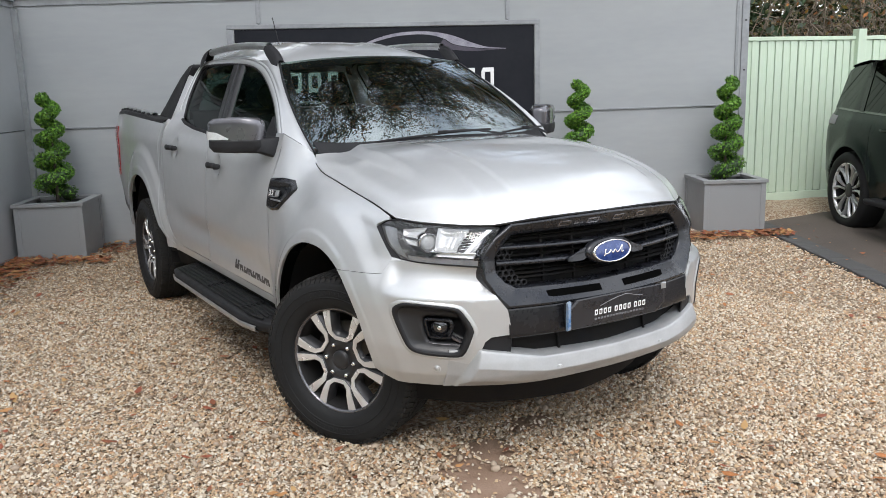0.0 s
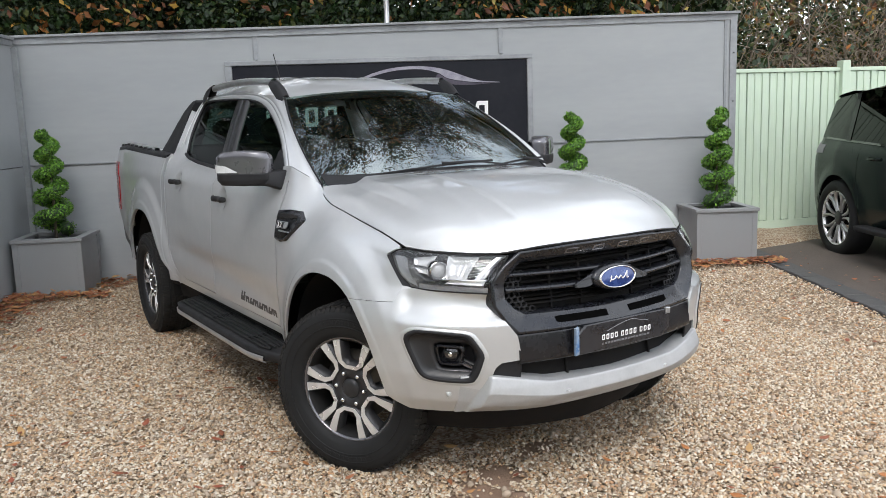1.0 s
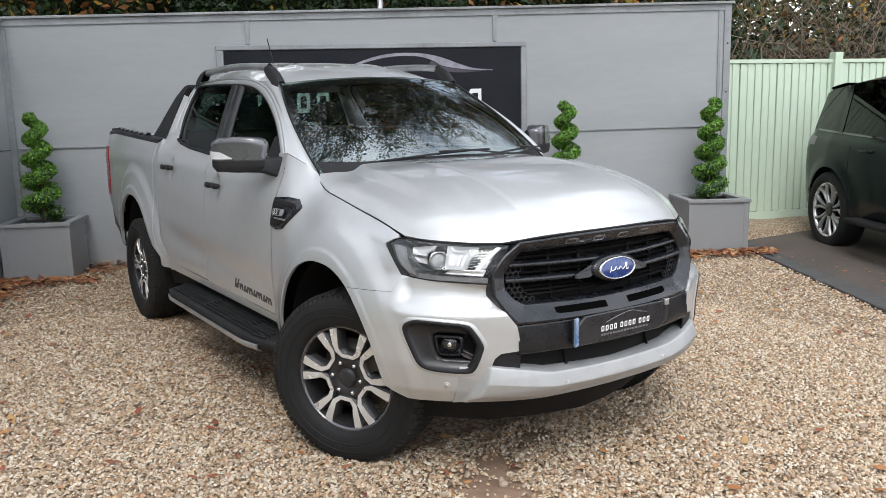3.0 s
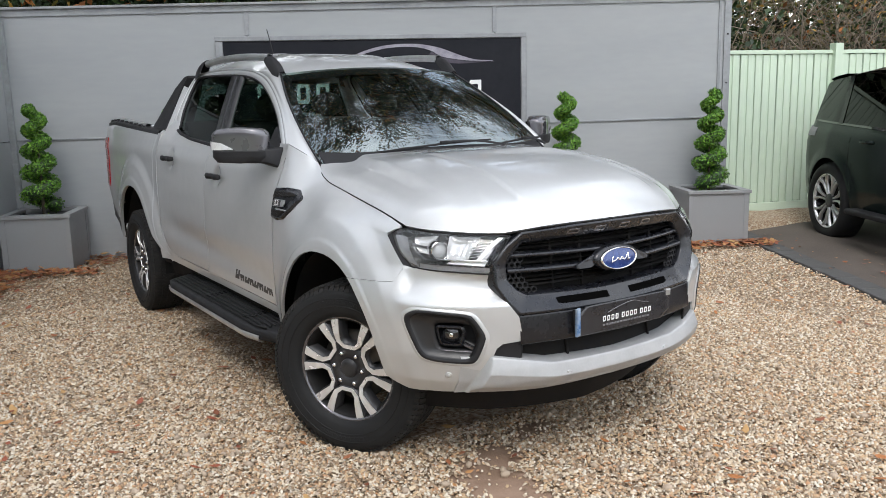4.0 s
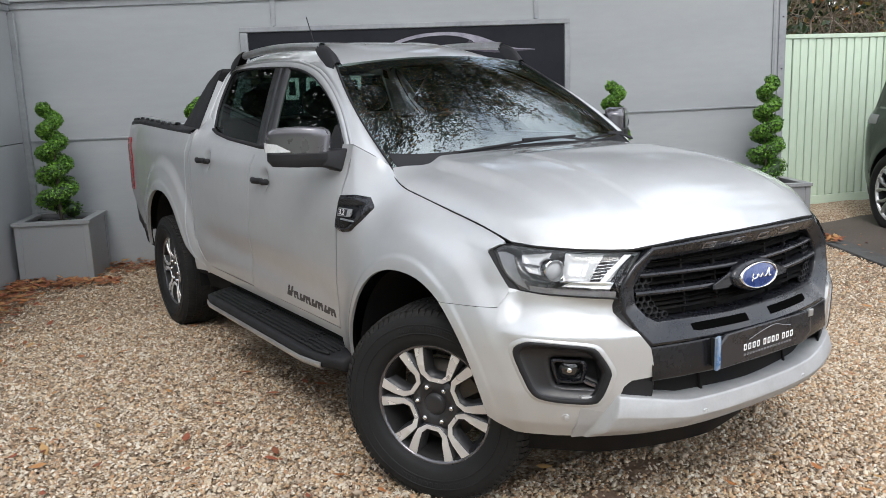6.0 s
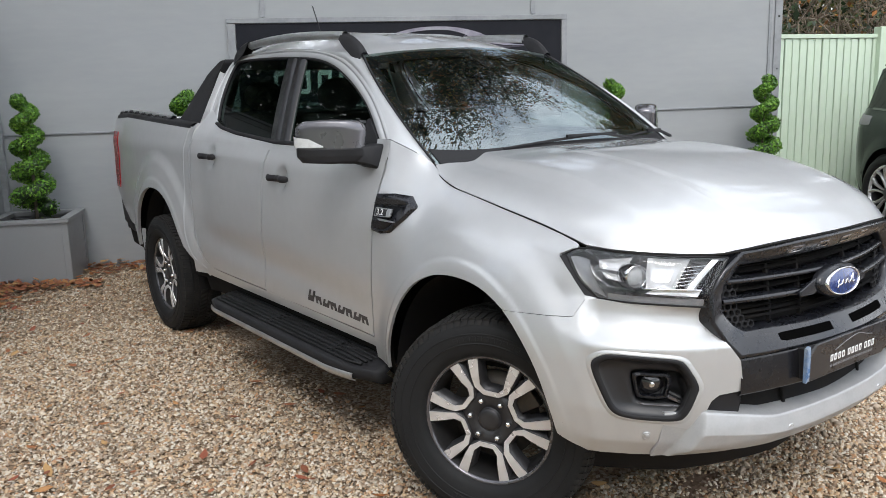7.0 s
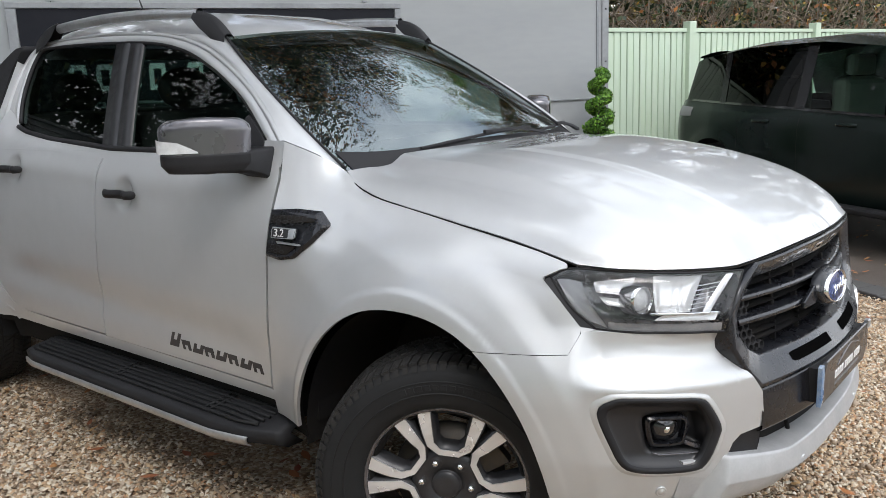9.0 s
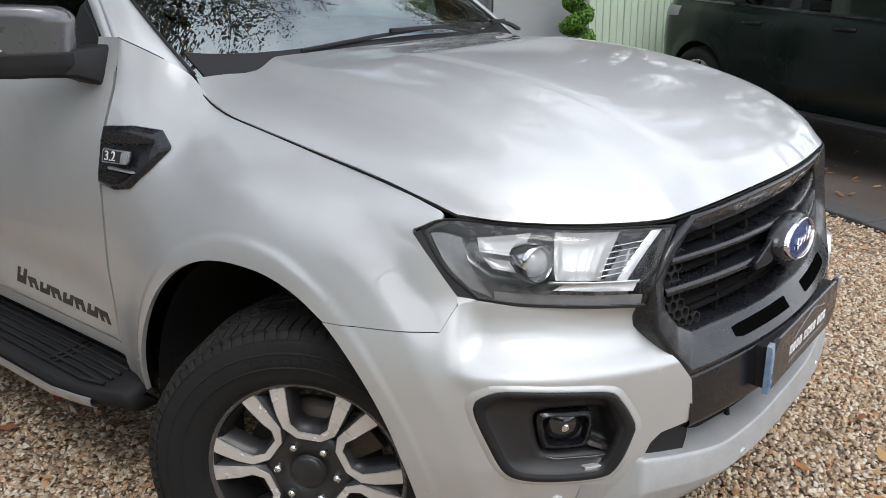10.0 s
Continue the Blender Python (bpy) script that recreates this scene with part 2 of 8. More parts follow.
def gravel_ground(name):
    """Small stones seen from further off: cells of colour with rounded relief."""
    m = bpy.data.materials.new(name)
    m.use_nodes = True
    nt = m.node_tree
    b = nt.nodes["Principled BSDF"]
    b.inputs["Roughness"].default_value = 0.85
    tc = nt.nodes.new("ShaderNodeTexCoord")
    vo, v2, no = nt.nodes.new("ShaderNodeTexVoronoi"), nt.nodes.new("ShaderNodeTexVoronoi"), nt.nodes.new("ShaderNodeTexNoise")
    vo.inputs["Scale"].default_value, v2.inputs["Scale"].default_value = 72, 72
    no.inputs["Scale"].default_value = 0.9
    ra = nt.nodes.new("ShaderNodeValToRGB")
    ra.color_ramp.elements.remove(ra.color_ramp.elements[1])
    for k, c in enumerate([(0.165, 0.098, 0.058), (0.33, 0.22, 0.132), (0.41, 0.30, 0.20), (0.262, 0.162, 0.096), (0.475, 0.375, 0.268), (0.53, 0.45, 0.345)]):
        e = ra.color_ramp.elements[0] if k == 0 else ra.color_ramp.elements.new(k / 6)
        e.color = (*c, 1)
    sp = nt.nodes.new("ShaderNodeSeparateColor")
    mr = nt.nodes.new("ShaderNodeMapRange")
    mr.inputs["From Max"].default_value, mr.inputs["To Min"].default_value, mr.inputs["To Max"].default_value = 0.7, 1.0, 0.78
    mu = nt.nodes.new("ShaderNodeMix")
    mu.data_type, mu.blend_type = "RGBA", "MULTIPLY"
    mu.inputs["Factor"].default_value = 1.0
    bp = nt.nodes.new("ShaderNodeBump")
    bp.invert = True
    bp.inputs["Strength"].default_value, bp.inputs["Distance"].default_value = 1.0, 0.010
    for n in (vo, v2, no):
        nt.links.new(tc.outputs["Object"], n.inputs["Vector"])
    nt.links.new(vo.outputs["Color"], sp.inputs["Color"])
    nt.links.new(sp.outputs["Red"], ra.inputs["Fac"])
    nt.links.new(no.outputs["Fac"], mr.inputs["Value"])
    nt.links.new(ra.outputs["Color"], mu.inputs["A"])
    nt.links.new(mr.outputs["Result"], mu.inputs["B"])
    nt.links.new(mu.outputs["Result"], b.inputs["Base Color"])
    nt.links.new(v2.outputs["Distance"], bp.inputs["Height"])
    nt.links.new(bp.outputs["Normal"], b.inputs["Normal"])
    return m


GRAVEL = gravel_ground("gravel_bed")


# ---- building helpers ----
def mesh_of(name, verts, faces, mat, smooth=True):
    me = bpy.data.meshes.new(name)
    me.from_pydata([tuple(v) for v in verts], [], [tuple(f) for f in faces])
    me.materials.append(mat)
    if smooth:
        me.polygons.foreach_set("use_smooth", [True] * len(me.polygons))
    me.update()
    return me


def mesh_np(name, verts, faces, mat, smooth=False):
    """A large mesh from arrays; every face has the same number of corners."""
    me = bpy.data.meshes.new(name)
    nf, k = faces.shape
    me.vertices.add(len(verts))
    me.vertices.foreach_set("co", verts.astype(np.float32).ravel())
    me.loops.add(nf * k)
    me.loops.foreach_set("vertex_index", faces.astype(np.int32).ravel())
    me.polygons.add(nf)
    me.polygons.foreach_set("loop_start", np.arange(0, nf * k, k, dtype=np.int32))
    if smooth:
        me.polygons.foreach_set("use_smooth", np.ones(nf, dtype=bool))
    me.materials.append(mat)
    me.update(calc_edges=True)
    me.validate()
    return me


def part(name, bm, mat, parent, label=""):
    """Links a bmesh, or a finished mesh, as one mesh object under a thing or a part."""
    if isinstance(bm, bmesh.types.BMesh):
        me = bpy.data.meshes.new(name)
        bm.to_mesh(me)
        bm.free()
        me.materials.append(mat)
    else:
        me = bm
    ob = new(name, me)
    ob.parent = parent
    if label:
        ob["label"] = label
    return ob


def thing(name, label, category, m=None, group="", kind=""):
    ob = new(name)
    ob.empty_display_size = 0.1
    if m is not None:
        ob.matrix_world = m
    return tagged(ob, label, category, group, kind)


def thick(ob, t, offset=-1.0):
    """Gives a sheet its thickness, inwards, with crisp rims."""
    bm = bmesh.new()
    bm.from_mesh(ob.data)
    bm.normal_update()
    old, faces = list(bm.verts), list(bm.faces)
    rim = [e for e in bm.edges if e.is_boundary]
    inner = {v: bm.verts.new(v.co - v.normal * t) for v in old}
    for f in faces:
        bm.faces.new([inner[v] for v in reversed(f.verts)]).smooth = True
    for e in rim:
        lp = e.link_loops[0]
        a, b = lp.vert, lp.link_loop_next.vert
        bm.faces.new((b, a, inner[a], inner[b]))
    for e in rim:
        e.smooth = False
        k = bm.edges.get([inner[v] for v in e.verts])
        if k:
            k.smooth = False
    bm.to_mesh(ob.data)
    bm.free()
    return ob


def bevelled(ob, w, n=2, angle=35):
    md = ob.modifiers.new("edge", "BEVEL")
    md.width, md.segments, md.limit_method, md.angle_limit = w, n, "ANGLE", radians(angle)
    return ob


def box(bm, x0, x1, y0, y1, z0, z1):
    v = [bm.verts.new(c) for c in ((x0, y0, z0), (x1, y0, z0), (x1, y1, z0), (x0, y1, z0), (x0, y0, z1), (x1, y0, z1), (x1, y1, z1), (x0, y1, z1))]
    for f in ((3, 2, 1, 0), (4, 5, 6, 7), (0, 1, 5, 4), (1, 2, 6, 5), (2, 3, 7, 6), (3, 0, 4, 7)):
        bm.faces.new([v[k] for k in f])
    return v


def boxed(name, mat, parent, dims, bev=0.0, label=""):
    bm = bmesh.new()
    box(bm, *dims)
    ob = part(name, bm, mat, parent, label)
    return bevelled(ob, bev) if bev else ob


def curve(points, n, closed=False):
    """n points spread evenly along a smooth line through the given points."""
    p = np.array(points, float)
    if len(p) == 2:
        return p[0] + (p[1] - p[0]) * np.linspace(0, 1, n)[:, None]
    q = np.vstack([p[-1], p, p[0], p[1]]) if closed else np.vstack([2 * p[0] - p[1], p, 2 * p[-1] - p[-2]])
    out = []
    m = len(p) if closed else len(p) - 1
    t = np.linspace(0, 1, 24, endpoint=False)[:, None]
    for k in range(m):
        a, b, c, d = q[k], q[k + 1], q[k + 2], q[k + 3]
        out.append(0.5 * (2 * b + (c - a) * t + (2 * a - 5 * b + 4 * c - d) * t ** 2 + (3 * b - a - 3 * c + d) * t ** 3))
    out = np.vstack(out + [p[:1] if closed else p[-1:]])
    s = np.concatenate([[0], np.cumsum(np.linalg.norm(np.diff(out, axis=0), axis=1))])
    w = np.linspace(0, s[-1], n + 1)[:-1] if closed else np.linspace(0, s[-1], n)
    return np.stack([np.interp(w, s, out[:, k]) for k in range(p.shape[1])], 1)


def poly(points, n, closed=False):
    """n points spread evenly along straight pieces."""
    p = np.array(points, float)
    if closed:
        p = np.vstack([p, p[:1]])
    s = np.concatenate([[0], np.cumsum(np.linalg.norm(np.diff(p, axis=0), axis=1))])
    w = np.linspace(0, s[-1], n + 1)[:-1] if closed else np.linspace(0, s[-1], n)
    return np.stack([np.interp(w, s, p[:, k]) for k in range(p.shape[1])], 1)


def grid_mesh(name, pts, mat, flip=False, keep=None, closed_u=False):
    """pts[i][j]: a sheet of quads, i along, j up."""
    nu, nv = len(pts), len(pts[0])
    faces = []
    for i in range(nu if closed_u else nu - 1):
        for j in range(nv - 1):
            if keep is not None and not keep(i, j):
                continue
            k = (i + 1) % nu
            f = (i * nv + j, k * nv + j, k * nv + j + 1, i * nv + j + 1)
            faces.append(f[::-1] if flip else f)
    return mesh_of(name, [p for row in pts for p in row], faces, mat)


def coons(bottom, top, left, right):
    """A sheet spanned by four border lines: bottom and top run the same way, left and right run up."""
    nu, nv = len(bottom), len(left)
    u, v = np.linspace(0, 1, nu)[:, None, None], np.linspace(0, 1, nv)[None, :, None]
    b, t, l, r = bottom[:, None], top[:, None], left[None], right[None]
    return (1 - v) * b + v * t + (1 - u) * l + u * r - ((1 - u) * (1 - v) * bottom[0] + u * (1 - v) * bottom[-1] + (1 - u) * v * top[0] + u * v * top[-1])


def lathe(profile, n, axis="x"):
    """Points of a turned shape: profile of (along, radius)."""
    rows = []
    for k in range(n):
        a = 2 * math.pi * k / n
        rows.append([(h, r * math.cos(a), r * math.sin(a)) if axis == "x" else (r * math.cos(a), r * math.sin(a), h) for h, r in profile])
    return rows


def tube(name, points, radius, mat, n=8):
    """A round bar along points; radius a number or one for each point."""
    p = np.array(points, float)
    rad = np.broadcast_to(radius, len(p))
    rows = []
    up = np.array((0.0, 0.0, 1.0))
    for k in range(len(p)):
        t = p[min(k + 1, len(p) - 1)] - p[max(k - 1, 0)]
        t /= np.linalg.norm(t)
        a = np.cross(t, up if abs(t[2]) < 0.9 else np.array((1.0, 0, 0)))
        a /= np.linalg.norm(a)
        b = np.cross(t, a)
        rows.append([p[k] + rad[k] * (math.cos(w) * a + math.sin(w) * b) for w in np.linspace(0, 2 * math.pi, n, endpoint=False)])
    verts = [q for r in rows for q in r]
    faces = [(k * n + j, k * n + (j + 1) % n, (k + 1) * n + (j + 1) % n, (k + 1) * n + j) for k in range(len(p) - 1) for j in range(n)]
    faces += [tuple(range(n))[::-1], tuple((len(p) - 1) * n + j for j in range(n))]
    return mesh_of(name, verts, faces, mat)


def slab(name, outline, fn, out, mat, inner=None, sink=0.0, edge=0.003):
    """A raised plate on a surface fn(u, v, off): an outline of (u, v), or a ring between an outline and an inner one."""
    n = len(outline)
    c = np.mean(outline, axis=0)
    small = c + (np.array(outline) - c) * (1 - edge / max(np.ptp(outline, axis=0).min() / 2, edge * 2))
    verts = [fn(u, v, -0.004) for u, v in outline] + [fn(u, v, out - edge) for u, v in outline] + [fn(u, v, out) for u, v in small]
    faces = []
    for a in (0, n):
        faces += [(a + k, a + (k + 1) % n, a + n + (k + 1) % n, a + n + k) for k in range(n)]
    if inner is None:
        faces.append(tuple(2 * n + k for k in range(n)))
    else:
        verts += [fn(u, v, out) for u, v in inner] + [fn(u, v, -sink) for u, v in inner]
        for a in (2 * n, 3 * n):
            faces += [(a + k, a + (k + 1) % n, a + n + (k + 1) % n, a + n + k) for k in range(n)]
    me = mesh_of(name, verts, faces, mat, smooth=False)
    bm = bmesh.new()
    bm.from_mesh(me)
    bmesh.ops.recalc_face_normals(bm, faces=bm.faces)
    bm.to_mesh(me)
    bm.free()
    return me


def table(xs, ys, soft):
    """A smooth function through a table of values: straight pieces, rounded over the width soft."""
    x0, x1 = xs[0], xs[-1]
    g = np.linspace(x0 - 4 * soft, x1 + 4 * soft, 1600)
    v = np.interp(g, xs, ys)
    v += np.where(g < x0, (g - x0) * (ys[1] - ys[0]) / (xs[1] - xs[0]), 0) + np.where(g > x1, (g - x1) * (ys[-1] - ys[-2]) / (xs[-1] - xs[-2]), 0)
    h = max(1, int(3 * soft / (g[1] - g[0])))
    w = np.exp(-0.5 * (np.arange(-h, h + 1) / (h / 3)) ** 2)
    v = np.convolve(np.pad(v, h, mode="edge"), w / w.sum(), mode="valid")
    return lambda x: np.interp(x, g, v)


def sstep(a, b, x):
    t = np.clip((np.asarray(x, float) - a) / (b - a), 0, 1)
    return t * t * (3 - 2 * t)


# ---- the pickup: shape of the body ----
# x across (its own left is +x), y from the front axle to the tail, front towards -y
PLAN = curve([(0, -0.800), (0.20, -0.795), (0.40, -0.765), (0.55, -0.705), (0.67, -0.625), (0.76, -0.535), (0.82, -0.43), (0.855, -0.30),
              (0.873, -0.1), (0.88, 0.3), (0.876, 0.8), (0.875, 1.7), (0.878, 2.6), (0.882, 3.2), (0.87, 3.9), (0.84, 4.28)], 700)
PLAN_P = np.concatenate([[0], np.cumsum(np.linalg.norm(np.diff(PLAN, axis=0), axis=1))])
PLAN_P += 0.0 - np.interp(0.0, PLAN[:, 1], PLAN_P)
PLAN_T = np.gradient(PLAN, PLAN_P, axis=0)
PLAN_T /= np.linalg.norm(PLAN_T, axis=1)[:, None]
P0 = PLAN_P[0]
HOODLINE = ((-0.44, -0.36, -0.16, 0.03, 0.24, 0.33, 0.405, 0.466, 0.55, 0.60, 0.66, 0.70, 0.75, 1.0, 1.65, 2.15, 2.40, 2.62, 2.70, 3.9, 4.3),
            (0.99, 1.035, 1.078, 1.110, 1.145, 1.166, 1.193, 1.226, 1.262, 1.283, 1.298, 1.300, 1.296, 1.285, 1.283, 1.312, 1.34, 1.37, 1.325, 1.375, 1.36))
SHOULDER = ((-0.44, -0.36, -0.16, 0.24, 0.46, 0.58, 0.75, 2.55, 2.68, 4.3), (-0.075, -0.10, -0.135, -0.14, -0.172, -0.130, -0.092, -0.09, -0.05, -0.04))
ARCHES = ((0.09, 0.44, 0.52, 0.36), (3.22, 0.47, 0.575, 0.36))


def at_x(x):
    """Where along the body line its half width is x (front part)."""
    k = int(np.argmax(PLAN[:, 0] > 0.862))
    return float(np.interp(x, PLAN[:k, 0], PLAN_P[:k]))


def at_y(y):
    k = int(np.argmin(PLAN[:, 1]))
    return float(np.interp(y, PLAN[k:, 1], PLAN_P[k:]))


def arch(y, grow=0.0):
    """Height of the wheel opening's edge at y, or 0 outside it."""
    for c, half, up, z0 in ARCHES:
        t = abs(y - c) / (half + grow)
        if t < 1:
            return z0 + (up + grow) * math.sqrt(1 - t ** 2.3)
    return 0.0


HANDLES = ((1.485, 1.115), (2.345, 1.175))


FRONT_Z = table((0.28, 0.38, 0.44, 0.50, 0.56, 0.70, 0.748, 0.775, 0.80, 0.835, 0.862, 0.90, 1.02), (-0.17, -0.085, -0.035, -0.012, 0.0, 0.008, 0.008, -0.024, -0.042, -0.047, -0.036, -0.045, -0.055), 0.005)
CORNER_Z = table((0.28, 0.38, 0.44, 0.55, 0.70, 0.752, 0.782, 0.81, 0.84, 0.88, 1.0, 1.03), (-0.15, -0.07, -0.03, 0.0, 0.012, 0.014, -0.022, -0.046, -0.056, -0.058, -0.080, -0.092), 0.006)
CORNER_WING = table((0.28, 0.38, 0.44, 0.55, 0.70, 0.76, 0.80, 0.84, 0.88, 1.0, 1.03), (-0.15, -0.07, -0.03, 0.0, 0.010, 0.004, -0.010, -0.032, -0.058, -0.080, -0.092), 0.018)
TOP_Y = table(*HOODLINE, 0.012)
SHOULDER_Y = table(*SHOULDER, 0.06)
SHOULDER_D = table((-0.55, -0.32, -0.2, -0.12, -0.06, -0.025, 0.0), (0, 0.04, 0.14, 0.3, 0.56, 0.78, 1.0), 0.02)
COWL_D = table((-0.55, -0.30, -0.20, -0.10, 0.0), (0, 0.04, 0.20, 0.58, 1.0), 0.03)
LOWER_Z = table((0.3, 0.42, 0.5, 0.6, 0.75, 0.9), (-0.07, -0.035, -0.02, -0.01, 0, 0), 0.03)


def swell(p, y, z):
    """How far the body stands out from its line in plan, at height z."""
    turn = sstep(-0.47, -0.39, y)
    front, corner = FRONT_Z(z), (1 - turn) * CORNER_Z(z) + turn * CORNER_WING(z)
    dz = min(z - TOP_Y(y), 0.02)
    cowl_w = sstep(0.05, 0.55, y) * (1 - sstep(0.72, 1.1, y))
    side = SHOULDER_Y(y) * ((1 - cowl_w) * SHOULDER_D(dz) + cowl_w * COWL_D(dz)) + LOWER_Z(z)
    if y > 0.5:
        c = 0.63 + 0.055 * (y - 0.7)
        side -= 0.014 * math.exp(-((z - c) / 0.075) ** 2) * sstep(0.6, 0.9, y) * (1 - sstep(2.3, 2.7, y))
        side += 0.006 * math.exp(-((z - 1.19) / 0.05) ** 2) * sstep(0.7, 0.9, y)
        for hy, hz in HANDLES:
            side -= 0.022 * math.exp(-(((y - hy) / 0.05) ** 2 + ((z - hz) / 0.052) ** 2) ** 2)
    for c, half, up, z0 in ARCHES:
        r = math.hypot((y - c) / half, (z - z0) / up)
        if z > 0.3:
            soft_ = sstep(0.02, 0.32, y - c) if y < 1 else 0.0
            f = 0.45 * (1 - sstep(1.02, 1.34, r)) + 0.55 * ((1 - soft_) * (1 - sstep(1.26, 1.42, r)) + soft_ * (1 - sstep(1.02, 1.50, r)))
            side += 0.036 * f + 0.0045 * (1 - sstep(1.085, 1.125, r))
            corner += 0.016 * f if y < 0 else 0
    w1 = sstep(at_x_c[0], at_x_c[1], p)
    t = min(max((y + 0.44) / 0.40, 0.0), 1.0)
    w2 = max(1 - (1 - t) ** 2.2, sstep(0.92, 1.03, z) * sstep(-0.46, -0.35, y))
    return (1 - w1) * front + w1 * ((1 - w2) * corner + w2 * side)


at_x_c = (at_x(0.52), at_x(0.76))


def skin(p, z, side, off=0.0):
    """A point of the body's skin: p along its line, z up; side -1 is its own right."""
    x, y = np.interp(p, PLAN_P, PLAN[:, 0]), np.interp(p, PLAN_P, PLAN[:, 1])
    tx, ty = np.interp(p, PLAN_P, PLAN_T[:, 0]), np.interp(p, PLAN_P, PLAN_T[:, 1])
    o = float(swell(p, y, z)) + off
    return (side * (x + ty * o), y - tx * o, z)


def columns(name, ps, low, high, nv, side, off=0.0, bend=None):
    """A panel between two heights for each place along the body's line."""
    rows = []
    for p in ps:
        a, b = low(p), high(p)
        rows.append([skin(p + (bend(p, z) if bend else 0), z, side, off) for z in np.linspace(a, b, nv)])
    return grid_mesh(name, rows, PAINT, flip=side < 0)


def rows_panel(name, zs, start, end, nu, side, off=0.0, mat=None):
    """A panel between two edges that run up."""
    grid = [[skin(at_y(start(z)) + (at_y(end(z)) - at_y(start(z))) * u, z, side, off) for z in zs] for u in np.linspace(0, 1, nu)]
    return grid_mesh(name, grid, mat or PAINT, flip=side < 0)


def nose(x, z, off=0.0):
    """A point of the nose between the lamps: off towards the front."""
    return (x, -0.780 + 0.31 * x * x + (z - 0.76) * (0.15 if z > 0.76 else 0.2) - off, z)


def cabin(y, z, off=0.0, side=-1):
    """A point of the cabin's side above the belt."""
    t = (z - 1.25) / 0.45
    return (side * (0.798 - 0.20 * t - 0.028 * t * t + off), y, z)


def run_in(a, b, end, n):
    """A line that leaves a in the direction from b to a and runs smoothly into an end point."""
    a, b, end = np.array(a), np.array(b), np.array(end)
    ln_ = np.linalg.norm(end - a)
    m0, m1 = (a - b) / np.linalg.norm(a - b) * ln_, (end - a) * 0.8
    return [tuple((2 * t ** 3 - 3 * t ** 2 + 1) * a + (t ** 3 - 2 * t ** 2 + t) * m0 + (3 * t ** 2 - 2 * t ** 3) * end + (t ** 3 - t ** 2) * m1) for t in np.linspace(0, 1, n)]


def foot_line(side):
    """Where the windscreen pillar stands on the wing, from the glass to the door frame."""
    a, c = np.array((side * 0.694, 0.478, 1.232)), np.array(cabin(0.668, 1.318, 0.0, side))
    return curve([tuple(a), tuple((a + c) / 2 + np.array((side * 0.010, -0.012, 0.005))), tuple(c)], 40)


pickup = thing("pickup_truck", "silver double-cab pickup truck parked on the gravel, front wheels turned", "pickup truck")

